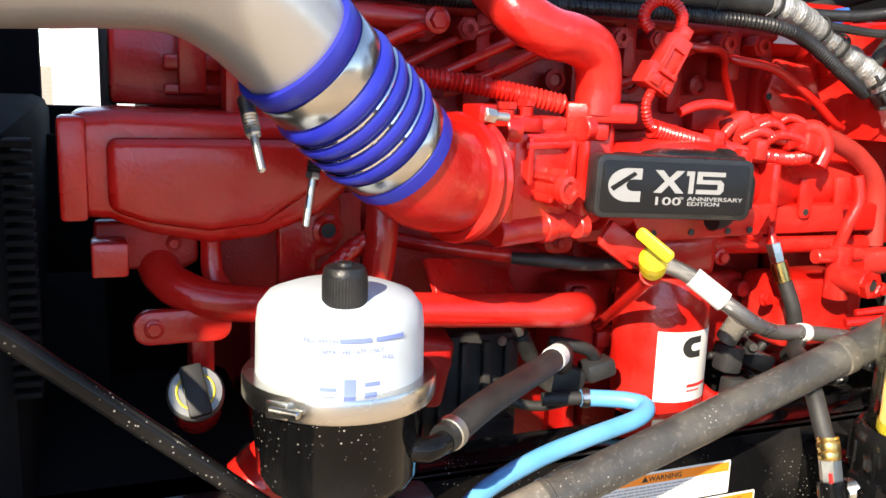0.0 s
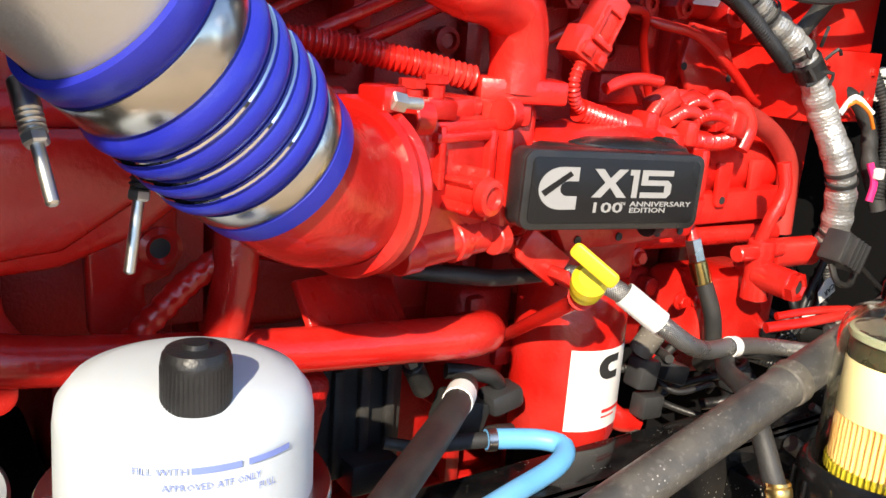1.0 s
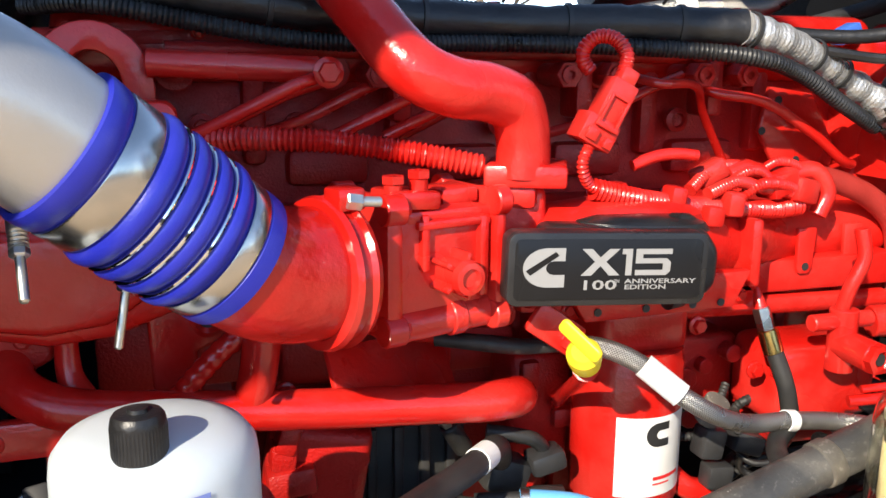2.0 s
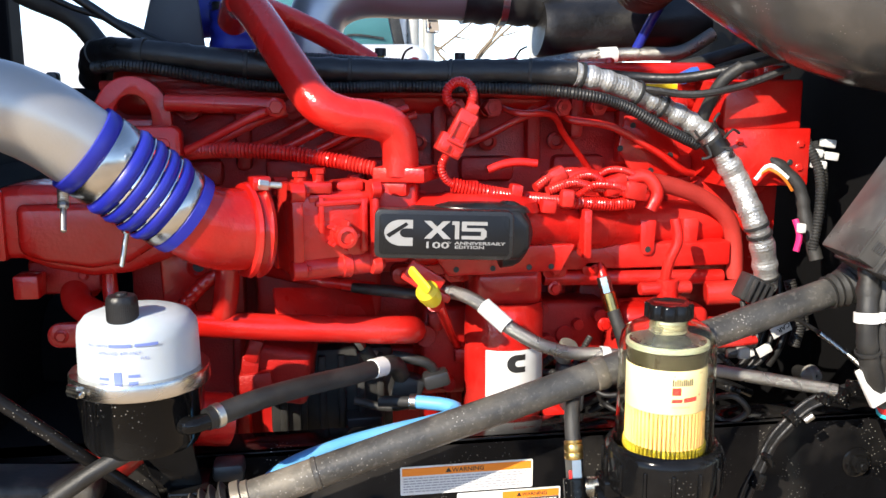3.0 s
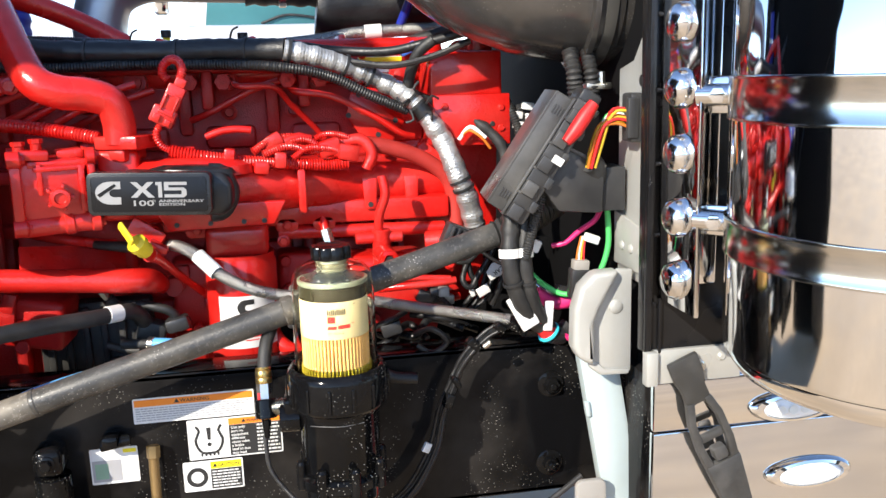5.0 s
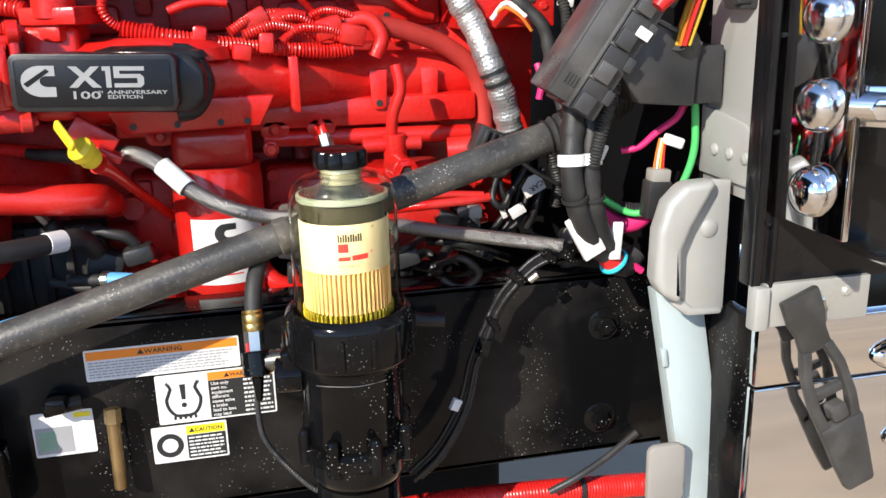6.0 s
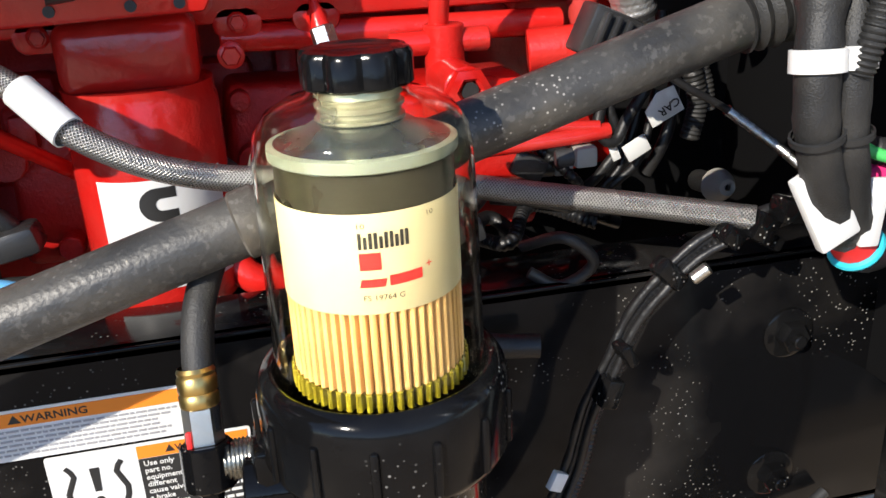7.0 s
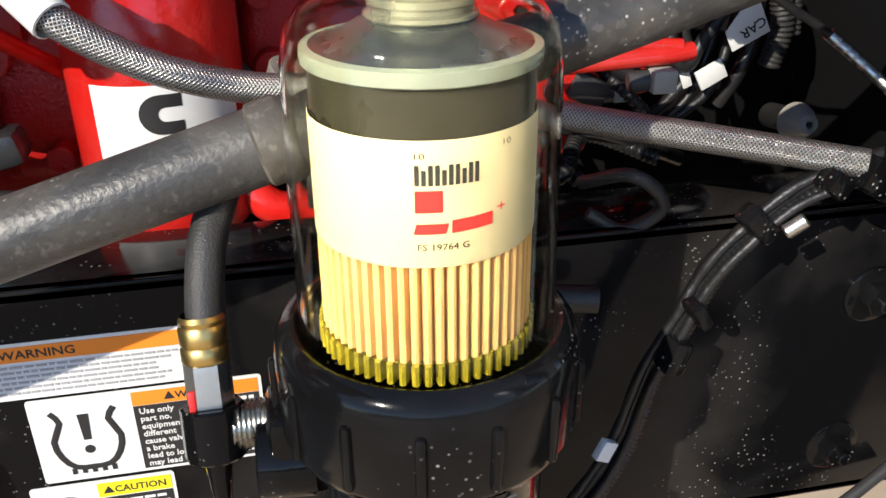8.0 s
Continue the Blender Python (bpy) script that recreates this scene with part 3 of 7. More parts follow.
part("intake_elbow", intake_elbow(), RED, engine)
vb = lathe([(0.064, 0), (0.073, 0.002), (0.0755, 0.008), (0.071, 0.012), (0.071, 0.020), (0.0755, 0.024), (0.073, 0.030), (0.064, 0.032)], Matrix.Translation((0.381, 0.916, 1.390)) @ frame_of((1, 0.45, -0.05)), 44)
part("v_band_clamp", vb, RED, engine)
part("clamp_latch", box((0.412, 0.905, 1.464), (0.03, 0.03, 0.022), (0, 0, 20), 0.004), RED, engine)
part("clamp_screw", rod((0.412, 0.893, 1.463), (0.446, 0.901, 1.460), 0.0050, 12, rod((0.410, 0.892, 1.464), (0.426, 0.896, 1.461), 0.0085, 6)), ZINC, engine, "bare zinc clamp screw")


def throttle_body():
    bm = box((0.520, 1.010, 1.376), (0.12, 0.15, 0.130), bevel=0.010, seg=3)
    # flanges with rounded corner lugs
    for x, w in ((0.459, 0.020), (0.590, 0.014)):
        box((x, 0.985, 1.380), (w, 0.130, 0.150), bevel=0.006, bm=bm)
        for y, z in ((0.928, 1.318), (0.928, 1.444), (1.04, 1.318), (1.04, 1.444)):
            rod((x - w * 0.6, y, z), (x + w * 0.6, y, z), 0.0165, 18, bm)
            bolt((x + w * 0.6, y, z), (1, 0, 0), 0.008, 0.008, bm)
    rod((0.462, 0.945, 1.316), (0.588, 0.945, 1.320), 0.019, 20, bm)
    rod((0.535, 0.945, 1.318), (0.552, 0.945, 1.3185), 0.0215, 20, bm)
    box((0.535, 0.968, 1.432), (0.110, 0.070, 0.014), bevel=0.004, bm=bm)
    box((0.490, 0.955, 1.450), (0.060, 0.050, 0.020), (0, 4, 0), 0.005, bm=bm)
    box((0.556, 0.975, 1.448), (0.046, 0.050, 0.018), (0, -3, 0), 0.004, bm=bm)
    box((0.500, 0.938, 1.405), (0.010, 0.020, 0.060), bevel=0.003, bm=bm)
    box((0.572, 0.938, 1.385), (0.012, 0.024, 0.090), bevel=0.004, bm=bm)
    box((0.535, 0.936, 1.424), (0.090, 0.018, 0.010), bevel=0.003, bm=bm)
    for x, z in ((0.470, 1.462), (0.500, 1.466)):
        rod((x, 0.945, z - 0.02), (x, 0.945, z + 0.006), 0.010, 14, bm)
        lathe([(0, 0), (0.0125, 0), (0.0125, 0.008), (0, 0.008)], pose(x, 0.945, z + 0.006), 6, bm)
    return bm


TURNED = pose(0.515, 0.978, 0, 0, 0, 15) @ pose(-0.515, -0.95, 0)
split_part("throttle_body", merge(bmesh.new(), throttle_body(), TURNED), RED, engine, "lug")
kb = rod((0.530, 0.945, 1.372), (0.530, 0.900, 1.372), 0.016, 20)
lathe([(0, 0), (0.017, 0), (0.019, 0.004), (0.017, 0.012), (0.011, 0.013), (0.009, 0.009), (0, 0.009)], Matrix.Translation((0.530, 0.902, 1.372)) @ frame_of((0, -1, 0)), 24, kb)
for a in range(0, 360, 72):
    c, s = math.cos(radians(a)), math.sin(radians(a))
    box((0.530 + 0.019 * c, 0.920, 1.372 + 0.019 * s), (0.014, 0.036, 0.006), (0, -a, 0), 0.002, bm=kb)
split_part("sensor_boss", merge(bmesh.new(), kb, TURNED), RED, engine, "fin")


def coolant_pipe():
    return tube([(0.642, 1.030, 1.46), (0.642, 1.030, 1.503), (0.630, 1.025, 1.540), (0.594, 1.014, 1.556), (0.546, 1.000, 1.563), (0.503, 1.004, 1.585), (0.462, 1.06, 1.645), (0.425, 1.13, 1.705), (0.395, 1.195, 1.748), (0.37, 1.25, 1.765), (0.35, 1.33, 1.74)],
                [0.031, 0.031, 0.032, 0.032, 0.032, 0.032, 0.032, 0.032, 0.032, 0.031, 0.030], 28, 0.008)


part("coolant_crossover_pipe", coolant_pipe(), RED, engine)
fl = box((0.654, 1.045, 1.463), (0.094, 0.09, 0.026), (0, 0, -25), 0.005)
box((0.640, 1.055, 1.44), (0.06, 0.08, 0.03), (0, 0, -25), 0.008, bm=fl)
split_part("pipe_flange", fl, RED, engine, "spacer")
neck = prism([(0.595, 1.45), (0.672, 1.45), (0.672, 1.35), (0.655, 1.31), (0.595, 1.31)], 0.09, front(0, 1.11, 0), bevel=0.012, seg=3)
part("mixer_neck", neck, RED, engine)


def intake_manifold():
    bm = tube([(0.66, 1.06, 1.36), (0.80, 1.06, 1.362), (0.98, 1.13, 1.350), (1.12, 1.188, 1.342), (1.31, 1.215, 1.335)], [0.064, 0.062, 0.049, 0.046, 0.044], 28, 0.012)
    lathe([(0.105, 0), (0.10, 0.018), (0.08, 0.03), (0.045, 0.036), (0, 0.037)], Matrix.Translation((0.77, 1.045, 1.392)) @ Matrix.Diagonal((1.15, 0.62, 1, 1)), 36, bm)
    box((1.0, 1.17, 1.285), (0.62, 0.06, 0.05), bevel=0.008, bm=bm)
    prism([(0.69, 1.335), (0.95, 1.335), (0.925, 1.288), (0.72, 1.284)], 0.02, front(0, 1.03, 0), bevel=0.004, bm=bm)
    box((0.985, 1.075, 1.345), (0.016, 0.05, 0.09), bevel=0.004, bm=bm)
    return bm


split_part("intake_manifold", intake_manifold(), RED, engine, "flange")
for x in (1.133, 1.227):
    lug = prism([(-0.016, 0.03), (0.016, 0.03), (0.013, -0.03), (0.008, -0.038), (-0.008, -0.038), (-0.013, -0.03)], 0.008, front(x, 1.141 + (x - 1.133) * 0.15, 1.326), bevel=0.002)
    part("manifold_lug", lug, RED, engine)
    lathe_hole = lathe([(0, 0), (0.006, 0), (0.006, 0.0012), (0, 0.0012)], Matrix.Translation((x, 1.1335 + (x - 1.133) * 0.15, 1.299)) @ frame_of((0, -1, 0)), 14)
    part("lug_hole", lathe_hole, INK, engine, "dark bolt hole")
holes = bmesh.new()
for x in (0.735, 0.80, 0.865, 0.905):
    lathe([(0, 0), (0.005, 0), (0.005, 0.0015), (0, 0.0015)], Matrix.Translation((x, 1.0095, 1.297)) @ frame_of((0, -1, 0)), 12, holes)
split_part("flange_hole", holes, INK, engine, "bolt_hole", "dark empty bolt hole")

# black badge cover on the manifold
badge = thing("engine_badge", "black moulded plastic badge cover with silver writing on the manifold", "badge", (0.70, 0.99, 1.33))
bd = prism(rounded(0.226, 0.080, 0.012, cx=0.701, cy=1.3725), 0.030, front(0, 0.960, 0), bevel=0.006, seg=3)
tube([(0.80, 0.990, 1.41), (0.825, 0.998, 1.405), (0.842, 1.003, 1.365), (0.825, 0.998, 1.328), (0.80, 0.990, 1.322)], 0.014, 14, bm=bd)
prism([(0.64, 1.328), (0.83, 1.325), (0.848, 1.345), (0.848, 1.385), (0.83, 1.41), (0.64, 1.412)], 0.055, front(0, 1.015, 0), bevel=0.012, seg=3, bm=bd)
lathe([(0.085, 0), (0.078, 0.009), (0.055, 0.015), (0, 0.017)], Matrix.Translation((0.765, 1.0, 1.404)) @ Matrix.Diagonal((1.0, 0.5, 1, 1)), 36, bd)
BT = pose(0.70, 0.9225, 1.3725, 0, 0, -6.5) @ pose(0, 0, 0, 0, 1.8, 0) @ pose(-0.70, -0.927, -1.3725)
BADGE = material("moulded_badge_plastic", (0.014, 0.014, 0.015), 0.32, vary=0.3, scale=30, bump=0.15, bump_scale=500, dust=0.10, dust_colour=(0.12, 0.11, 0.10))
split_part("cover", merge(bmesh.new(), bd, BT), BADGE, badge, "moulding")
rim = prism(rounded(0.226, 0.080, 0.012, cx=0.701, cy=1.3725), 0.005, front(0, 0.9318, 0), bevel=0.002)
part("face_rim", merge(bmesh.new(), rim, BT), BADGE, badge)
part("face_plate", prism(rounded(0.211, 0.066, 0.006, cx=0.701, cy=1.3725), 0.0012, BT @ front(0, 0.9268, 0), bevel=0.0004), SATIN, badge)
Z = 0.9253
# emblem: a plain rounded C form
poly = [(0.650, 1.3540), (0.650, 1.3675), (0.640, 1.3675)]
for i in range(7):
    a = radians(270 - 180 * i / 6)
    poly.append((0.638 + 0.009 * math.cos(a), 1.3750 + 0.0075 * math.sin(a)))
poly += [(0.650, 1.3825), (0.650, 1.3965)]
for i in range(17):
    a = radians(90 + 180 * i / 16)
    poly.append((0.631 + 0.0270 * math.cos(a), 1.3752 + 0.0213 * math.sin(a)))
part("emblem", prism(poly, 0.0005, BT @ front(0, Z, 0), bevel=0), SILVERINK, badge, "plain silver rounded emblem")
part("emblem_band", prism([(0.607, 1.372), (0.612, 1.367), (0.643, 1.3885), (0.639, 1.3925)], 0.0003, BT @ front(0, Z - 0.0006, 0), bevel=0), SATIN, badge, "dark slanting band")
LX, LB, LT = 0.668, 1.3665, 1.3955


def badge_letter(*outline):
    """A flat letter out of (x, share of the height) corners."""
    part("lettering", prism([(LX + x, LB + (LT - LB) * h) for x, h in outline], 0.0005, BT @ front(0, Z, 0), bevel=0), SILVERINK, badge)


badge_letter((0.0, 0), (0.0115, 0), (0.0215, 0.36), (0.0315, 0), (0.0435, 0), (0.0275, 0.52), (0.0425, 1), (0.0310, 1), (0.0210, 0.68), (0.0115, 1), (0.0, 1), (0.0150, 0.52))
badge_letter((0.0500, 0), (0.0570, 0), (0.0570, 1), (0.0455, 1), (0.0455, 0.80), (0.0500, 0.80))
badge_letter((0.0610, 0), (0.0965, 0), (0.1015, 0.16), (0.1015, 0.50), (0.0965, 0.64), (0.0690, 0.64), (0.0690, 0.80), (0.1025, 0.80), (0.1025, 1), (0.0610, 1), (0.0610, 0.45), (0.0925, 0.45), (0.0925, 0.20), (0.0610, 0.20))
words("100", 0.0148, BT @ front(0.667, Z, 1.3510), SILVERINK, badge, width=0.037)
words("TH", 0.005, BT @ front(0.706, Z, 1.3585), SILVERINK, badge, width=0.006)
words("ANNIVERSARY", 0.0072, BT @ front(0.718, Z, 1.3575), SILVERINK, badge, width=0.083)
words("EDITION", 0.0072, BT @ front(0.718, Z, 1.3510), SILVERINK, badge, width=0.047)

# oil filter
oil = thing("oil_filter", "red spin-on oil filter canister with a white label under the manifold", "oil filter", (0.843, 1.118, 0.975))
mO = pose(0.846, 1.125, 0.975)
part("canister", lathe([(0, 0.004), (0.02, 0), (0.056, 0.003), (0.070, 0.012), (0.0755, 0.028), (0.0755, 0.222), (0.073, 0.228), (0.073, 0.240), (0, 0.240)], mO, 48), RED, oil)
lab = bmesh.new()
rows = [[], []]
for i in range(21):
    a = radians(-128 + 100 * i / 20)
    for k, z in ((0, 0.045), (1, 0.158)):
        rows[k].append(lab.verts.new((0.846 + 0.0761 * math.cos(a), 1.125 + 0.0761 * math.sin(a), 0.975 + z)))
for i in range(20):
    lab.faces.new((rows[0][i], rows[0][i + 1], rows[1][i + 1], rows[1][i]))
part("label", lab, WHITE, oil, "white paper label")


def curved_patch(c, R, a0, a1, z0, z1, n=8):
    bm = bmesh.new()
    lo, hi = [], []
    for i in range(n + 1):
        a = radians(a0 + (a1 - a0) * i / n)
        lo.append(bm.verts.new((c[0] + R * math.cos(a), c[1] + R * math.sin(a), z0)))
        hi.append(bm.verts.new((c[0] + R * math.cos(a), c[1] + R * math.sin(a), z1)))
    for i in range(n):
        bm.faces.new((lo[i], lo[i + 1], hi[i + 1], hi[i]))
    return bm


def curved_poly(c, R, pts, n=24):
    """A convex outline (arc length, height) wrapped on an upright cylinder; arc 0 faces -y."""
    bm = bmesh.new()
    bm.faces.new([bm.verts.new((x, z, 0)) for x, z in pts])
    lo, hi = min(p[0] for p in pts), max(p[0] for p in pts)
    for i in range(1, n):
        bmesh.ops.bisect_plane(bm, geom=bm.verts[:] + bm.edges[:] + bm.faces[:], dist=1e-7, plane_co=(lo + (hi - lo) * i / n, 0, 0), plane_no=(1, 0, 0))
    for v in bm.verts:
        a = radians(-90) + v.co.x / R
        v.co = Vector((c[0] + R * math.cos(a), c[1] + R * math.sin(a), v.co.y))
    return bm


def c_emblem(c, R, cx, cz, w, h):
    """A broad C wrapped on an upright cylinder; arc 0 faces -y."""
    tip = cx + w * 0.45
    outer = [(tip + (cx - tip) * i / 6, cz + h / 2) for i in range(6)]
    inner = [(tip + (cx + w * 0.1 - tip) * i / 6, cz + h * 0.18) for i in range(6)]
    for i in range(13):
        a = radians(90 + 15 * i)
        outer.append((cx + w * 0.45 * math.cos(a), cz + h / 2 * math.sin(a)))
        inner.append((cx + w * 0.1 + w * 0.16 * math.cos(a), cz + h * 0.18 * math.sin(a)))
    outer += [(x, 2 * cz - z) for x, z in outer[5::-1]]
    inner += [(x, 2 * cz - z) for x, z in inner[5::-1]]
    bm = bmesh.new()
    rows = []
    for p, q in zip(outer, inner):
        row = []
        for k in range(5):
            x, z = p[0] + (q[0] - p[0]) * k / 4, p[1] + (q[1] - p[1]) * k / 4
            a = radians(-90) + x / R
            row.append(bm.verts.new((c[0] + R * math.cos(a), c[1] + R * math.sin(a), z)))
        rows.append(row)
    for r, t in zip(rows, rows[1:]):
        for k in range(4):
            bm.faces.new((r[k], t[k], t[k + 1], r[k + 1]))
    return bm


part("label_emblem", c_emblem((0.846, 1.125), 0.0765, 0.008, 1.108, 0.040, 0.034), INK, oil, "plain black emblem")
part("label_line", curved_patch((0.846, 1.125), 0.0765, -88, -50, 1.043, 1.048), REDINK, oil)
part("label_line", curved_patch((0.846, 1.125), 0.0765, -88, -66, 1.036, 1.0385), REDINK, oil)
part("filter_head", box((0.845, 1.135, 1.245), (0.13, 0.12, 0.07), bevel=0.016, seg=3), RED, engine)

# lower coolant pipe, its riser and the small bypass
lp = tube([(0.086, 1.17, 1.262), (0.078, 1.12, 1.260), (0.090, 1.085, 1.243), (0.13, 1.062, 1.227), (0.19, 1.055, 1.218), (0.30, 1.05, 1.208), (0.42, 1.046, 1.198), (0.53, 1.046, 1.190), (0.61, 1.048, 1.184), (0.652, 1.062, 1.179), (0.668, 1.09, 1.170), (0.672, 1.13, 1.155)], [0.026, 0.026, 0.025, 0.024, 0.023, 0.0230, 0.0235, 0.0240, 0.0250, 0.0255, 0.025, 0.024], 24)
part("lower_coolant_pipe", lp, RED, engine)
part("riser_pipe", tube([(0.325, 1.055, 1.20), (0.336, 1.048, 1.235), (0.343, 1.045, 1.28), (0.346, 1.048, 1.32), (0.352, 1.06, 1.37)], 0.0215, 20), RED, engine)
part("wrapped_hose", tube([(0.255, 1.065, 1.225), (0.275, 1.058, 1.25), (0.305, 1.055, 1.280), (0.335, 1.058, 1.298)], 0.0125, 12, ridge=0.002, pitch=0.014), RED, engine)
part("corrugated_conduit", tube([(0.24, 1.19, 1.49), (0.32, 1.12, 1.502), (0.43, 1.085, 1.500), (0.54, 1.06, 1.484), (0.60, 1.045, 1.472)], 0.0125, 14, ridge=0.0035, pitch=0.0065), RED, engine)
# bellows housing behind the lower pipe
part("compressor_body", box((0.50, 1.25, 1.225), (0.24, 0.08, 0.12), bevel=0.012, seg=3), REDCAST, engine)
ux = Vector((0.163, 0.101, -0.047)).normalized()
uz = ux.cross(Vector((-0.004, 0.024, 0.033)).normalized()).normalized()
uy = uz.cross(ux)
mP = Matrix(((ux.x, uy.x, uz.x, 0.430), (ux.y, uy.y, uz.y, 1.060), (ux.z, uy.z, uz.z, 1.215), (0, 0, 0, 1)))
part("compressor_plate", prism([(-0.01, -0.03), (0.21, -0.03), (0.21, 0.055), (0.10, 0.062), (-0.01, 0.050)], 0.008, mP, bevel=0.002), RED, engine)
part("compressor_arm", tube([(0.40, 1.20, 1.27), (0.46, 1.16, 1.262), (0.53, 1.13, 1.255), (0.60, 1.10, 1.250)], 0.011, 12), RED, engine)

# fuel lines and harness on the head
for x in (0.335, 0.50, 0.565):
    part("injector_line", tube([(x + 0.10, 1.12, 1.573), (x + 0.06, 1.11, 1.560), (x - 0.01, 1.12, 1.525), (x - 0.06, 1.13, 1.50)], 0.0075, 10), RED, engine)
part("fuel_manifold", rod((0.24, 1.17, 1.585), (0.43, 1.14, 1.578), 0.016, 14, bolt((0.434, 1.10, 1.576), (0, -1, 0), 0.013, 0.01)), RED, engine)
part("injector_line", tube([(0.850, 1.20, 1.575), (0.872, 1.13, 1.562), (0.94, 1.15, 1.558), (0.975, 1.18, 1.52), (1.03, 1.215, 1.46), (1.045, 1.22, 1.44)], 0.0065, 10), RED, engine)
part("injector_line", tube([(0.97, 1.23, 1.57), (0.985, 1.17, 1.548), (1.06, 1.16, 1.535), (1.15, 1.165, 1.49), (1.21, 1.17, 1.45), (1.24, 1.18, 1.44)], 0.0075, 10), RED, engine)
plug_m = pose(0.741, 1.022, 1.533, 0, 28, 0)
plug_bm = box((0.001, 0, 0.014), (0.034, 0.030, 0.050), bevel=0.003)
box((0.002, 0, 0.045), (0.022, 0.022, 0.022), bevel=0.004, bm=plug_bm)
box((-0.002, 0.002, -0.026), (0.046, 0.034, 0.034), bevel=0.003, bm=plug_bm)
for dx in (-0.011, 0.012):
    box((dx, -0.017, 0.002), (0.004, 0.006, 0.036), bevel=0.0012, bm=plug_bm)
box((0.0005, -0.017, 0.019), (0.026, 0.006, 0.004), bevel=0.0012, bm=plug_bm)
box((0.0005, -0.019, -0.018), (0.030, 0.006, 0.006), bevel=0.0015, bm=plug_bm)
box((-0.012, -0.018, -0.032), (0.014, 0.006, 0.014), bevel=0.0012, bm=plug_bm)
box((0.011, -0.018, -0.034), (0.012, 0.006, 0.012), bevel=0.0012, bm=plug_bm)
split_part("sensor_plug", merge(bmesh.new(), plug_bm, plug_m), RED, engine, "latch")
part("sensor_lead", tube([(0.763, 1.024, 1.578), (0.768, 1.030, 1.598), (0.760, 1.042, 1.615), (0.744, 1.055, 1.618), (0.730, 1.060, 1.606), (0.728, 1.060, 1.590), (0.738, 1.058, 1.578)], 0.0085, 12, ridge=0.0015, pitch=0.005), RED, engine)
part("sensor_lead", tube([(0.719, 1.018, 1.494), (0.711, 1.016, 1.478), (0.714, 1.018, 1.462), (0.726, 1.024, 1.448), (0.745, 1.026, 1.440)], 0.0065, 10, ridge=0.002, pitch=0.005), RED, engine)
part("harness_conduit", tube([(0.732, 1.028, 1.443), (0.80, 1.030, 1.427), (0.88, 1.052, 1.412), (0.96, 1.078, 1.402), (1.04, 1.095, 1.394), (1.085, 1.10, 1.396)], 0.0120, 14, ridge=0.003, pitch=0.006), RED, engine)
part("harness_branch", tube([(0.89, 1.07, 1.43), (0.93, 1.085, 1.452), (0.98, 1.095, 1.455), (1.03, 1.105, 1.437), (1.075, 1.11, 1.44)], 0.008, 10, ridge=0.002, pitch=0.005), RED, engine)
part("harness_branch", tube([(0.91, 1.06, 1.425), (0.96, 1.07, 1.438), (1.01, 1.085, 1.426), (1.075, 1.095, 1.414)], 0.008, 10, ridge=0.002, pitch=0.005), RED, engine)
for pts, r in (([(0.94, 1.075, 1.418), (0.965, 1.075, 1.445), (1.00, 1.08, 1.450), (1.03, 1.09, 1.432)], 0.0065), ([(0.97, 1.08, 1.412), (1.00, 1.075, 1.432), (1.05, 1.085, 1.428), (1.09, 1.10, 1.412)], 0.0075), ([(1.0, 1.09, 1.44), (1.04, 1.10, 1.458), (1.08, 1.11, 1.452), (1.11, 1.12, 1.435)], 0.006)):
    part("harness_branch", tube(pts, r, 10, ridge=0.0018, pitch=0.0048), RED, engine)
part("harness_joint", tube([(0.955, 1.085, 1.446), (0.985, 1.088, 1.452), (1.01, 1.09, 1.448)], [0.010, 0.014, 0.010], 12, wobble=0.003), RED, engine)
part("harness_plug", box((1.085, 1.10, 1.418), (0.045, 0.034, 0.034), (0, 12, 14), 0.006), RED, engine)
part("harness_plug", box((0.905, 1.045, 1.400), (0.030, 0.028, 0.026), (0, 8, 10), 0.005), RED, engine)
part("wire_stub", tube([(0.80, 1.06, 1.465), (0.83, 1.06, 1.475), (0.86, 1.06, 1.478), (0.89, 1.06, 1.475)], 0.0075, 10), RED, engine)
part("fuel_return_pipe", tube([(1.03, 1.12, 1.425), (1.08, 1.12, 1.438), (1.118, 1.115, 1.442), (1.138, 1.11, 1.412), (1.125, 1.11, 1.38)], 0.013, 14), RED, engine)
part("fuel_hose", tube([(1.13, 1.13, 1.432), (1.19, 1.14, 1.418), (1.255, 1.15, 1.392), (1.305, 1.155, 1.352), (1.325, 1.16, 1.30), (1.33, 1.16, 1.23)], 0.017, 16), material("faded_red_hose", (0.42, 0.03, 0.022), 0.6, vary=0.3, scale=30, bump=0.3), engine, "dull faded red hose")

# fuel rail under the manifold with its fitting
fr = rod((0.93, 1.155, 1.245), (1.30, 1.155, 1.235), 0.015, 16)
for x in (0.66, 0.76, 0.95, 1.03):
    prism(rounded(0.05, 0.034, 0.015, cx=x, cy=1.262), 0.05, front(0, 1.19, 0), bevel=0.004, bm=fr)
    bolt((x, 1.138, 1.262), (0, -1, 0), 0.008, 0.006, fr)
split_part("fuel_rail", fr, RED, engine, "lug")
ff = rod((1.145, 1.06, 1.255), (1.145, 1.06, 1.165), 0.020, 18)
rod((1.09, 1.06, 1.238), (1.19, 1.06, 1.238), 0.012, 14, ff)
rod((1.145, 1.06, 1.205), (1.152, 1.005, 1.20), 0.022, 20, ff)
lathe([(0.011, 0), (0.022, 0), (0.022, 0.014), (0.014, 0.016), (0.011, 0.013), (0.011, 0.0)], Matrix.Translation((1.152, 1.008, 1.20)) @ frame_of((0.1, -1, 0)), 6, ff)
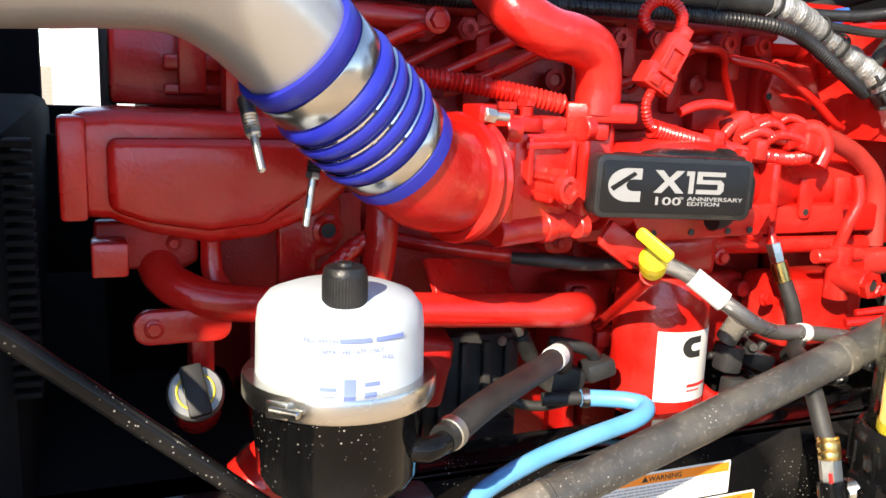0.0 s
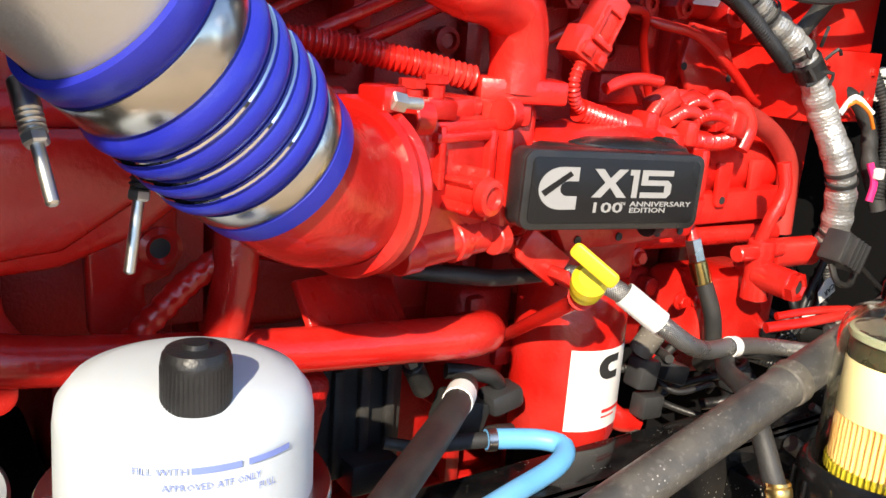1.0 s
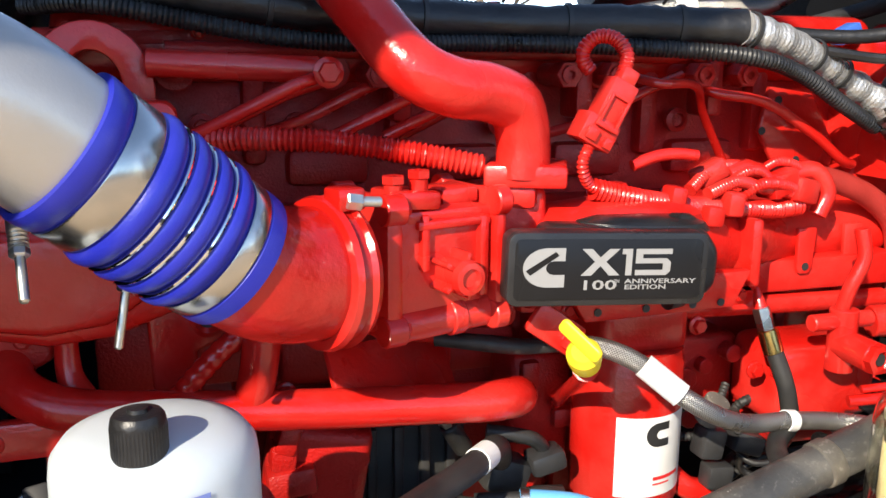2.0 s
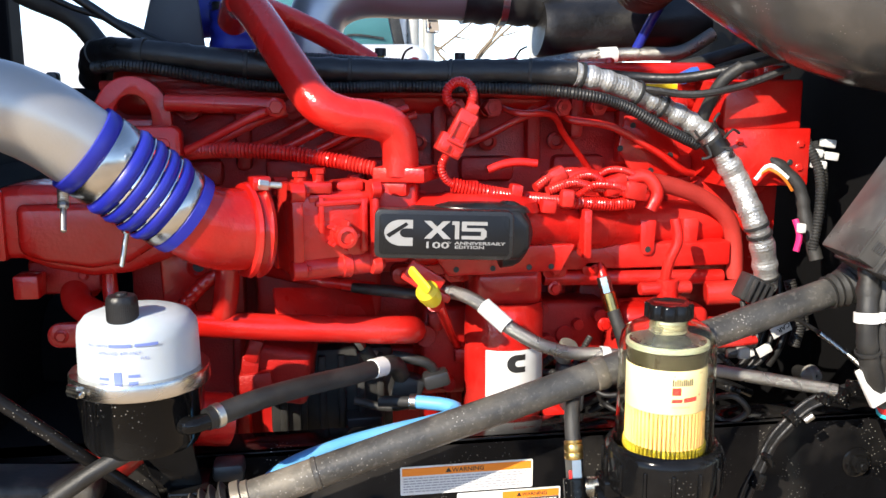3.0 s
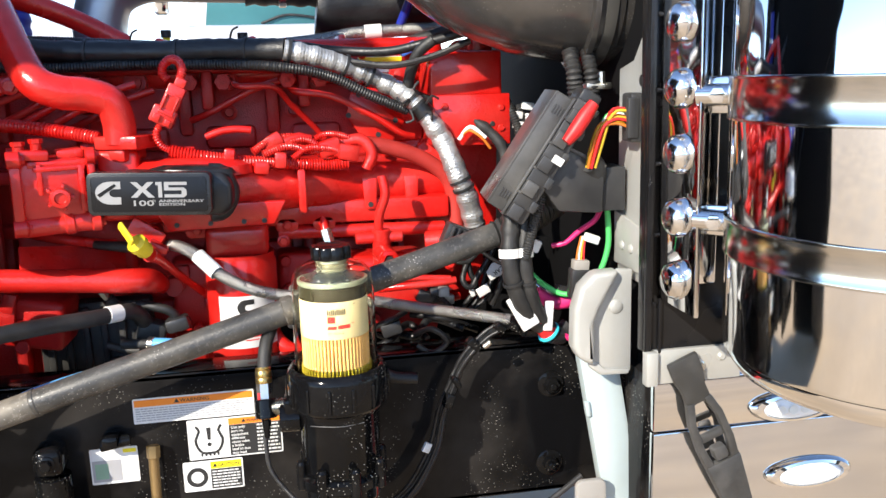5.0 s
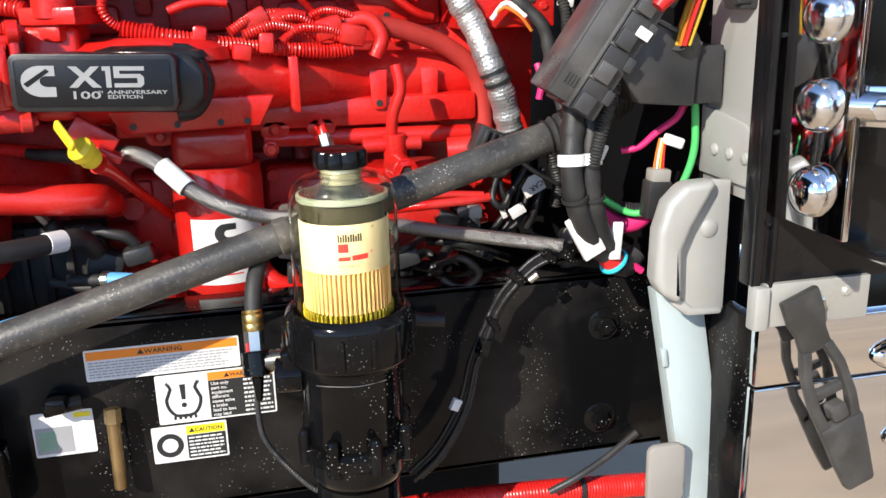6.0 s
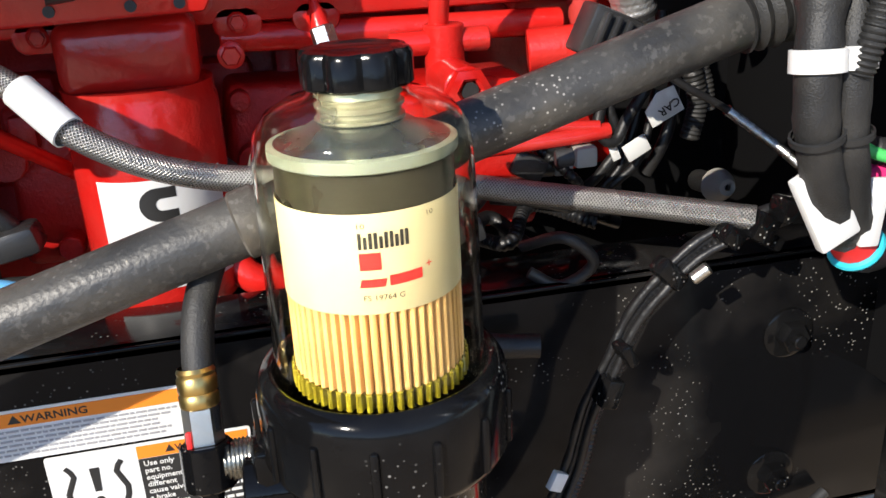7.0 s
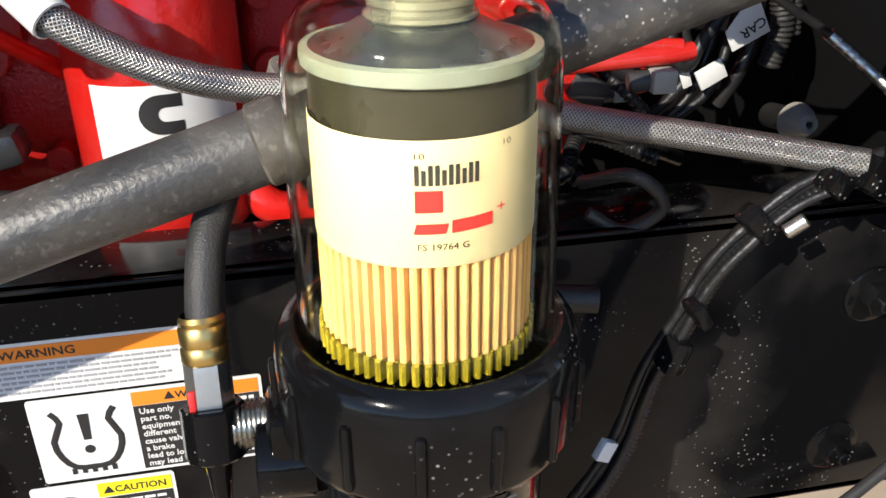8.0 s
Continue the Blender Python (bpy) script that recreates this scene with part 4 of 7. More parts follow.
tube([(1.14, 1.06, 1.255), (1.142, 1.05, 1.29), (1.155, 1.045, 1.33), (1.15, 1.05, 1.37)], 0.010, 12, bm=ff)
split_part("fuel_fitting", ff, RED, engine, "branch")
part("fitting_port", lathe([(0, 0), (0.0085, 0), (0.0085, 0.001), (0, 0.001)], Matrix.Translation((1.1535, 0.9965, 1.20)) @ frame_of((0.1, -1, 0)), 16), INK, engine, "dark threaded port")
part("fuel_pump", box((1.16, 1.15, 1.13), (0.18, 0.12, 0.12), bevel=0.02, seg=3, bm=rod((1.25, 1.12, 1.21), (1.33, 1.10, 1.215), 0.024, 16)), RED, engine)


def casting(name, c, size, seed, n=5):
    """A lumpy casting of rounded blocks and bosses that overlap."""
    r = random.Random(seed)
    bm = box(c, size, (r.uniform(-6, 6), r.uniform(-10, 10), r.uniform(-8, 8)), 0.014, 3)
    for _ in range(n):
        p = [c[i] + r.uniform(-0.45, 0.45) * size[i] for i in range(3)]
        if r.random() < 0.5:
            rod((p[0], c[1] - size[1] * 0.3, p[2]), (p[0], c[1] - size[1] * 0.5 - r.uniform(0.005, 0.03), p[2]), r.uniform(0.010, 0.022), 14, bm)
        else:
            box((p[0], c[1] - size[1] * 0.45, p[2]), (r.uniform(0.02, 0.06), r.uniform(0.02, 0.05), r.uniform(0.02, 0.05)), (0, r.uniform(-40, 40), 0), 0.006, bm=bm)
    return split_part(name, bm, REDCAST, engine, "boss")


# accessory castings low on the engine side
casting("water_pump", (0.42, 1.17, 1.09), (0.13, 0.10, 0.11), 2)
casting("side_casting", (1.00, 1.25, 1.12), (0.16, 0.10, 0.13), 12, 7)
casting("side_casting", (1.20, 1.25, 1.04), (0.18, 0.10, 0.12), 21, 7)
casting("side_casting", (0.74, 1.22, 1.10), (0.10, 0.08, 0.18), 33, 5)
part("drain_pipe", tube([(0.97, 1.10, 0.985), (0.93, 1.10, 1.0), (0.90, 1.12, 1.04), (0.905, 1.13, 1.09)], 0.017, 14), RED, engine)
for x, z in ((0.375, 1.20), (0.80, 1.265), (0.94, 1.235), (1.08, 1.155), (1.04, 1.16), (1.30, 1.16)):
    part("hex_plug", bolt((x, 1.105, z), (0, -1, 0), 0.010, 0.010), RED, engine)
# stud bolts along the head and manifold
for x in (0.70, 0.82, 0.94, 1.06, 1.18):
    part("manifold_bolt", bolt((x, 1.205, 1.405), (0, -1, 0), 0.008, 0.012), RED, engine)
for x in (0.30, 0.46, 0.66, 0.78, 0.90, 1.02, 1.14, 1.26):
    part("cover_bolt", bolt((x, 1.246, 1.622), (0, -1, 0), 0.007, 0.012), RED, engine)
part("harness_clip", box((0.845, 1.035, 1.427), (0.022, 0.03, 0.03), (0, 8, 0), 0.005), RED, engine)
part("harness_clip", box((0.945, 1.06, 1.412), (0.024, 0.034, 0.032), (0, 4, 0), 0.005), RED, engine)
part("harness_plug", box((1.045, 1.10, 1.43), (0.05, 0.04, 0.035), (0, -14, 10), 0.007), RED, engine)
part("harness_plug", box((0.93, 1.09, 1.448), (0.045, 0.03, 0.028), (0, -28, 0), 0.006), RED, engine)
part("sensor_body", rod((0.765, 1.04, 1.425), (0.765, 1.04, 1.448), 0.016, 6), RED, engine)
# added dark box: fills the low engine side, which lies in shade
dark_box = thing("dark_ribbed_box", "dull black ribbed box added to darken the low engine side", "control module", (0.50, 1.22, 0.97))
part("case", box((0.52, 1.235, 1.02), (0.24, 0.05, 0.17), bevel=0.008), RUBBER, dark_box)
for k in range(6):
    part("cooling_rib", box((0.425 + 0.038 * k, 1.205, 1.02), (0.014, 0.014, 0.15), bevel=0.003), RUBBER, dark_box)
for x in (0.435, 0.605):
    part("screw", bolt((x, 1.205, 1.092), (0, -1, 0), 0.006, 0.006), ZINC, dark_box)
part("plug", box((0.58, 1.19, 0.955), (0.07, 0.05, 0.045), bevel=0.006), BLACKP, dark_box)
# black sensors and couplings below the lower coolant pipe
sensors = thing("sensor_cluster", "black and grey sensor plugs low on the engine side", "sensor plugs", (0.66, 1.12, 1.0))
part("plug", box((0.655, 1.10, 1.06), (0.06, 0.05, 0.05), (0, 20, 0), 0.01), RUBBER, sensors)
part("plug", rod((0.60, 1.10, 1.10), (0.575, 1.09, 1.14), 0.013, 12), RUBBER, sensors)
part("coupling", rod((0.575, 1.09, 1.14), (0.56, 1.085, 1.165), 0.009, 6), ZINC, sensors)
part("plug", box((0.71, 1.09, 1.075), (0.05, 0.04, 0.03), (0, -12, 0), 0.008), BLACKP, sensors)
part("lead", tube([(0.63, 1.10, 1.12), (0.665, 1.09, 1.115), (0.70, 1.09, 1.10), (0.72, 1.10, 1.06)], 0.010, 10), RUBBER, sensors)
part("lead", tube([(0.56, 1.12, 1.03), (0.62, 1.10, 1.02), (0.69, 1.09, 1.03), (0.74, 1.10, 1.02)], 0.008, 10), RUBBER, sensors)
fsens = thing("filter_sensor", "grey metal sensor with a plug beside the oil filter", "sensor", (0.945, 1.08, 1.05))
part("body", rod((0.952, 1.09, 1.10), (0.962, 1.075, 1.135), 0.018, 14), DUSTY, fsens)
part("plug", box((0.957, 1.085, 1.07), (0.036, 0.035, 0.045), (0, 10, 0), 0.006), BLACKP, fsens)
part("black_connection", tube([(0.56, 1.10, 1.252), (0.62, 1.07, 1.250), (0.66, 1.055, 1.247), (0.72, 1.04, 1.25)], [0.009, 0.011, 0.010, 0.009], 14), RUBBER, sensors)

low = thing("engine_wiring", "black wires and plugs low on the engine side", "wires", (1.1, 1.1, 1.0))
rl = random.Random(5)
for k in range(14):
    x, z = rl.uniform(0.93, 1.26), rl.uniform(0.98, 1.13)
    pts = [(x, rl.uniform(1.10, 1.18), z)]
    for j in range(3):
        x += rl.uniform(0.02, 0.07) * (1 if k % 2 else -1)
        z += rl.uniform(-0.05, 0.02)
        pts.append((x, rl.uniform(1.06, 1.16), max(z, 0.97)))
    part("lead", tube(pts, rl.uniform(0.004, 0.010), 10, ridge=0.0015 if k % 3 == 0 else 0.0, pitch=0.006), TAPE if k % 2 else RUBBER, low)
for c, sz, a in (((1.02, 1.09, 1.06), (0.05, 0.035, 0.03), 20), ((1.16, 1.08, 1.03), (0.045, 0.03, 0.03), -15), ((0.97, 1.08, 1.02), (0.04, 0.03, 0.035), 5), ((1.24, 1.10, 1.09), (0.04, 0.03, 0.028), 30)):
    part("plug", box(c, sz, (0, a, 0), 0.005), BLACKP, low)
# added near-black sheet: stands in for the shaded void behind the wires
part("void_panel", box((1.13, 1.23, 0.83), (0.56, 0.02, 0.42), bevel=0.004), SKIRT, low, "black panel added where the gap lies in shade")


# ---- charge air pipe and its blue hump hose ----
HA, HB = Vector((0.176, 0.813, 1.530)), Vector((0.314, 0.874, 1.415))
HD = (HB - HA).normalized()
tagged(part("charge_air_pipe", tube([(-0.42, 0.74, 1.574), (-0.20, 0.75, 1.580), (-0.05, 0.762, 1.586), (0.025, 0.771, 1.590), (0.085, 0.781, 1.586), (0.138, 0.796, 1.561), (0.192, 0.820, 1.517)], 0.0595, 48, 0.008), ALU),
             "bare cast aluminium charge air pipe with a smooth bend", "pipe")


HT = 0.178  # length of the hose
HS = HA + HD * 0.003


def hump_hose():
    prof = [(0.060, 0.0), (0.0655, 0.0005), (0.0662, 0.005), (0.0650, 0.018), (0.0625, 0.021), (0.0625, 0.050)]
    cuts = (0.050, 0.073, 0.096, 0.118, 0.140)
    for a, b in zip(cuts, cuts[1:]):
        w = b - a
        prof += [(0.0630, a + w * 0.03), (0.0672, a + w * 0.20), (0.0692, a + w * 0.45), (0.0684, a + w * 0.68), (0.0650, a + w * 0.90)]
    prof += [(0.0625, 0.141), (0.0625, 0.159), (0.0645, 0.161), (0.0648, 0.170), (0.0640, HT - 0.001), (0.058, HT)]
    return lathe(prof, Matrix.Translation(HS) @ frame_of(HD), 64)


hump = thing("hump_hose", "bright blue silicone hump hose with steel rings on the intake", "hose", HA)
part("sleeve", hump_hose(), BLUE, hump)
for a in (0.073, 0.096, 0.118):
    part("support_ring", ring(HS + HD * a, HD, 0.0662, 0.0021, 56), CHROME, hump, "thin polished steel ring")
for k, (a, w) in enumerate(((0.022, 0.027), (0.1415, 0.017))):
    m = Matrix.Translation(HS + HD * a) @ frame_of(HD)
    cl = thing("hose_clamp", "stainless T-bolt clamp round the blue hose", "clamp", HS + HD * a, group="hose clamps")
    part("clamp_band", lathe([(0.062, 0), (0.0645, 0.0), (0.0650, 0.001), (0.0650, w - 0.001), (0.0645, w), (0.062, w)], m, 64), STEEL, cl)
    c, tip = ((Vector((0.142, 0.845, 1.470)), Vector((0.149, 0.804, 1.411))), (Vector((0.222, 0.890, 1.428)), Vector((0.207, 0.878, 1.345))))[k]
    along = (tip - c).normalized()
    part("trunnion", rod(c - along * 0.008, c + along * 0.015, 0.0080, 16), ZINC, cl)
    part("spring", tube([c + along * 0.013, c + along * 0.027], 0.0070, 14, ridge=0.0022, pitch=0.0036), ZINC if k == 0 else INK, cl)
    part("nut", rod(c + along * 0.027, c + along * 0.035, 0.0078, 6), ZINC, cl)
    part("t_bolt", rod(c + along * 0.02, tip, 0.0040, 12), ZINC, cl)
lhose = thing("hose_coupling", "blue silicone coupling on the end of the aluminium pipe", "hose", (-0.1, 0.86, 1.54))
part("sleeve", lathe([(0.056, 0), (0.063, 0.001), (0.063, 0.11), (0.056, 0.112)], Matrix.Translation((-0.19, 0.7505, 1.594)) @ frame_of((1, 0.06, 0)), 48), BLUE, lhose)
part("clamp_band", lathe([(0.063, 0), (0.0645, 0.001), (0.0645, 0.022), (0.063, 0.023)], Matrix.Translation((-0.125, 0.755, 1.595)) @ frame_of((1, 0.06, 0)), 48), STEEL, lhose)

# ---- power steering reservoir ----
RX, RY = 0.2335, 0.834
res = thing("fluid_reservoir", "white plastic power steering reservoir in a black cup with steel band", "reservoir", (RX, RY, 1.02))
mR = pose(RX, RY, 0)
part("tank", lathe([(0.0, 1.17), (0.086, 1.17), (0.086, 1.205), (0.085, 1.258), (0.083, 1.272), (0.074, 1.284), (0.055, 1.291), (0.025, 1.295), (0, 1.295)], mR, 64), MILK, res)
part("cup", lathe([(0, 1.082), (0.06, 1.082), (0.078, 1.089), (0.085, 1.102), (0.0905, 1.175), (0.096, 1.182), (0.096, 1.190), (0.084, 1.190)], mR, 56), GLOSSP, res, "glossy black cup with water spots")
part("steel_band", lathe([(0.092, 1.181), (0.0980, 1.181), (0.0995, 1.184), (0.0995, 1.202), (0.0980, 1.205), (0.086, 1.205)], mR, 56), STEEL, res, "stainless clamp band")
part("band_screw", rod((RX - 0.086, RY - 0.066, 1.193), (RX - 0.062, RY - 0.086, 1.192), 0.0048, 12, box((RX - 0.078, RY - 0.068, 1.193), (0.024, 0.008, 0.017), (0, 0, -41), 0.002)), ZINC, res)
CX, CY = 0.2235, 0.785
cp = lathe([(0.0215, 1.286), (0.0220, 1.290), (0.0220, 1.311), (0.0215, 1.315), (0.0205, 1.3195), (0.0185, 1.3225), (0.0085, 1.3235), (0.0078, 1.3265), (0, 1.3270)], pose(CX, CY, 0), 100, lobes=50, depth=0.0009, lobe_rows=(1, 2))
part("cap", cp, TAPE, res, "ribbed black screw cap")
for text, z, w, a0 in (("FILL WITH", 1.2570, 0.032, -0.030), ("APPROVED ATF ONLY", 1.2465, 0.060, 0.001), ("FULL", 1.2385, 0.012, 0.036)):
    cu = bpy.data.curves.new("text", "FONT")
    cu.body, cu.size, cu.resolution_u = text, 0.0068, 1
    tmp = new("draft", cu)
    me = bpy.data.meshes.new_from_object(tmp)
    bpy.data.objects.remove(tmp)
    bpy.data.curves.remove(cu)
    bm = bmesh.new()
    bm.from_mesh(me)
    bpy.data.meshes.remove(me)
    x0, x1 = min(v.co.x for v in bm.verts), max(v.co.x for v in bm.verts)
    for v in bm.verts:
        a = radians(-90 - 8) + ((v.co.x - x0) / (x1 - x0) - 0.5) * w / 0.086 + a0 / 0.086
        R = 0.0868
        v.co = Vector((RX + R * math.cos(a), RY + R * math.sin(a), z + v.co.y))
    part("lettering", bm, BLUEINK, res, "blue printed writing")
for a0, a1 in ((-106, -86), (-83, -62)):
    part("brand_bar", curved_patch((RX, RY), 0.0868, a0, a1, 1.2572, 1.2615), BLUEINK, res)
part("level_mark", curved_patch((RX, RY), 0.0868, -103, -96, 1.197, 1.222), BLUEINK, res)
for a0, a1, z0_, z1_ in ((-118, -108, 1.210, 1.214), (-118, -109, 1.203, 1.206), (-90, -80, 1.214, 1.218), (-90, -82, 1.205, 1.208)):
    part("level_writing", curved_patch((RX, RY), 0.0868, a0, a1, z0_, z1_), BLUEINK, res)
part("mount_bracket", prism([(-0.03, 0.0), (0.06, 0.0), (0.085, -0.16), (0.03, -0.16)], 0.012, front(RX, RY + 0.04, 1.09), bevel=0.003, bm=box((RX + 0.055, RY + 0.075, 0.96), (0.06, 0.15, 0.08), bevel=0.006)), GLOSSP, res)
part("outlet_elbow", tube([(RX + 0.06, RY - 0.05, 1.130), (RX + 0.075, RY - 0.062, 1.130), (RX + 0.102, RY - 0.050, 1.133)], [0.014, 0.013, 0.012], 16), GLOSSP, res)

HP = [(0.330, 0.783, 1.134), (0.40, 0.84, 1.140), (0.48, 0.91, 1.136), (0.56, 0.985, 1.126), (0.60, 1.025, 1.123), (0.63, 1.06, 1.115), (0.65, 1.10, 1.07)]
rh = hose("return_hose", "black rubber return hose with a white tag from the reservoir", "hose", HP, 0.0165, RUBBER)
band(HP, 0.64, 0.032, 0.0175, WHITE, rh, "white_tag", "white paper tag")
band(HP, 0.03, 0.012, 0.0185, ZINC, rh, "hose_clamp", "zinc hose clamp")
SP = [(0.240, 0.79, 1.098), (0.215, 0.775, 1.092), (0.17, 0.765, 1.070), (0.11, 0.76, 1.030), (0.055, 0.76, 0.985), (0.010, 0.765, 0.942), (-0.005, 0.77, 0.915)]
sh = hose("suction_hose", "black rubber suction hose curving down from the reservoir", "hose", SP, 0.0125, RUBBER)
band(SP, 0.08, 0.02, 0.0140, ZINC, sh, "hose_end", "zinc hose end")
band(SP, 0.88, 0.022, 0.0150, ZINC, sh, "hose_end", "zinc hose end")

# ---- oil filler cap behind the reservoir ----
fc = thing("oil_filler", "silver oil filler cap with a black grip on a red neck", "filler cap", (0.13, 1.10, 1.03))
fd = Vector((-0.10, -0.82, 0.56)).normalized()
c0 = Vector((0.110, 1.03, 1.121))
part("neck", rod(c0 - fd * 0.10, c0 - fd * 0.012, 0.030, 20), RED, fc)
part("cap", lathe([(0, 0), (0.032, 0), (0.034, 0.003), (0.034, 0.012), (0.031, 0.017), (0, 0.018)], Matrix.Translation(c0 - fd * 0.014) @ frame_of(fd), 36), material("dull_silver_cap", (0.30, 0.30, 0.285), 0.38, 0.6, vary=0.25, scale=40), fc)
gm = box((0, 0, 0.008), (0.027, 0.064, 0.014), bevel=0.004)
bmesh.ops.transform(gm, matrix=Matrix.Translation(c0) @ frame_of(fd) @ pose(0, 0, 0, 0, 0, 12), verts=gm.verts)
part("grip", gm, INK, fc, "black plastic grip bar")
part("mark", ring(c0 + fd * 0.0045, fd, 0.022, 0.0012, 30), YELLOWL, fc, "yellow printed ring")


# ---- clear-cover fuel filter on the rail ----
JX, JY = 1.021, 0.764
mJ = pose(JX, JY, 0)
OILY = material("oily_zinc_plate", (0.50, 0.50, 0.40), 0.28, 0.85, vary=0.25, scale=30)
ff_t = thing("fuel_filter", "clear-topped fuel filter with a pleated paper element in a black housing", "fuel filter", (JX, JY, 0.72))
cover = part("clear_cover", lathe([(0.0745, 1.030), (0.0752, 1.048), (0.0745, 1.10), (0.0735, 1.19), (0.0725, 1.220), (0.0695, 1.236), (0.061, 1.2475), (0.047, 1.2550), (0.035, 1.2580), (0.032, 1.2615), (0.032, 1.269),
                                    (0.0300, 1.269), (0.0300, 1.2605), (0.034, 1.2558), (0.046, 1.2528), (0.0595, 1.2458), (0.0674, 1.2350), (0.0703, 1.2195), (0.0713, 1.19), (0.0723, 1.10), (0.0730, 1.048), (0.0723, 1.030)], mJ, 96), GLASS, ff_t, "clear yellowish plastic cover")
cover.visible_shadow = False
part("cap", lathe([(0, 1.262), (0.034, 1.262), (0.0368, 1.264), (0.0368, 1.282), (0.0345, 1.2855), (0.024, 1.2865), (0.022, 1.2855), (0, 1.2855)], mJ, 72, lobes=8, depth=0.0042, lobe_rows=(1, 2, 3, 4)), GLOSSP, ff_t, "scalloped black vent cap")
part("neck_thread", lathe([(0.0270, 1.240), (0.0292, 1.2415), (0.0292, 1.2435), (0.0265, 1.2450), (0.0265, 1.2470), (0.0292, 1.2485), (0.0292, 1.2505), (0.0265, 1.2520), (0.0265, 1.2545), (0.0285, 1.256), (0.0270, 1.264)], mJ, 48), OILY, ff_t)
part("end_dome", lathe([(0.0612, 1.2270), (0.0575, 1.2285), (0.050, 1.2300), (0.042, 1.2335), (0.034, 1.2385), (0.0265, 1.2405), (0, 1.2405)], mJ, 56), material("silvery_end_cap", (0.24, 0.25, 0.235), 0.24, 0.9, vary=0.2, scale=40), ff_t, "silvery domed end cap")
part("end_plate", lathe([(0, 1.228), (0.0600, 1.2285), (0.0622, 1.2275), (0.0625, 1.2245), (0.0622, 1.2205), (0.0605, 1.2195), (0, 1.2195)], mJ, 56), material("pale_green_zinc", (0.34, 0.38, 0.31), 0.32, 0.5, vary=0.15, scale=40), ff_t, "pale greenish zinc rim")
part("inner_wall", lathe([(0.0588, 1.2196), (0.0596, 1.20), (0.0596, 1.170), (0.058, 1.170)], mJ, 48), material("dark_oily_element", (0.030, 0.028, 0.018), 0.30, vary=0.3, scale=40), ff_t, "dark oily upper element")
pl = lathe([(0.0604, 1.068), (0.0600, 1.178)], mJ, 224, lobes=56, depth=0.0065, lobe_rows=(0, 1))
part("pleated_element", pl, PAPER, ff_t, "orange pleated filter paper")
part("soaked_band", lathe([(0.0632, 1.058), (0.0632, 1.0705), (0.0612, 1.0715)], mJ, 224, lobes=56, depth=0.0075, lobe_rows=(0, 1)), FUELTINT, ff_t, "yellow fuel-soaked pleats")
part("element_label", lathe([(0.0604, 1.1285), (0.0608, 1.1295), (0.0608, 1.1945), (0.0604, 1.1955)], mJ, 72), CREAM, ff_t, "cream printed sleeve")
LR = 0.0612


def label_words(text, arc, z, size, width, mat, name="lettering", slope=0.0):
    cu = bpy.data.curves.new("text", "FONT")
    cu.body, cu.size, cu.resolution_u = text, size, 2
    tmp = new("draft", cu)
    me = bpy.data.meshes.new_from_object(tmp)
    bpy.data.objects.remove(tmp)
    bpy.data.curves.remove(cu)
    bm = bmesh.new()
    bm.from_mesh(me)
    bpy.data.meshes.remove(me)
    x0, x1 = min(v.co.x for v in bm.verts), max(v.co.x for v in bm.verts)
    for v in bm.verts:
        s = arc + (v.co.x - x0) / (x1 - x0) * width
        a = radians(-90) + s / LR
        v.co = Vector((JX + LR * math.cos(a), JY + LR * math.sin(a), z + v.co.y + slope * (s - arc)))
    return part(name, bm, mat, ff_t)


A0 = -0.0155
label_words("10", A0 + 0.000, 1.1865, 0.0045, 0.005, INK)
label_words("10", A0 + 0.046, 1.1885, 0.0045, 0.005, INK)
label_words("FS 19764 G", A0 + 0.001, 1.1385, 0.0052, 0.026, INK)
# brand marks as plain shapes: an upright-barred black bar, a red square and two red bars
for k in range(10):
    part("brand_mark", curved_poly((JX, JY), LR, [(A0 + 0.0033 * k, 1.1730), (A0 + 0.0033 * k + 0.0022, 1.1730), (A0 + 0.0033 * k + 0.0022, 1.1835 - 0.0025 * (k % 3 == 1)), (A0 + 0.0033 * k, 1.1835 - 0.0025 * (k % 3 == 1))], 3), INK, ff_t, "plain black brand bar")
part("brand_square", curved_poly((JX, JY), LR, [(A0, 1.1590), (A0 + 0.0135, 1.1590), (A0 + 0.0135, 1.1705), (A0, 1.1705)]), REDINK, ff_t, "red square mark")
part("brand_mark", curved_poly((JX, JY), LR, [(A0 - 0.001, 1.1475), (A0 + 0.0150, 1.1475), (A0 + 0.0165, 1.1530), (A0 + 0.0005, 1.1530)]), REDINK, ff_t, "plain red brand bar")
part("brand_mark", curved_poly((JX, JY), LR, [(A0 + 0.018, 1.1475), (A0 + 0.040, 1.1485), (A0 + 0.040, 1.1555), (A0 + 0.018, 1.1545)]), REDINK, ff_t, "plain red brand bar")
label_words("+", A0 + 0.043, 1.1535, 0.009, 0.0050, REDINK)

# black collar nut with ribs, housing, studs
col = lathe([(0.0760, 1.030), (0.0760, 1.0625), (0.0775, 1.0665), (0.0805, 1.0680), (0.0850, 1.0660), (0.0895, 1.0590), (0.0915, 1.0500), (0.0915, 1.003), (0.0885, 0.996), (0.078, 0.990)], mJ, 96)
collar = part("collar_nut", col, GLOSSP, ff_t, "ribbed black collar")
for i in range(14):
    a = 2 * math.pi * i / 14
    part("rib", box((JX + 0.0920 * math.cos(a), JY + 0.0920 * math.sin(a), 1.025), (0.006, 0.0065, 0.044), (0, 0, math.degrees(a)), 0.0028), GLOSSP, collar)
hs = lathe([(0, 0.800), (0.055, 0.800), (0.066, 0.808), (0.070, 0.82), (0.0735, 0.98), (0.078, 0.99)], mJ, 56)
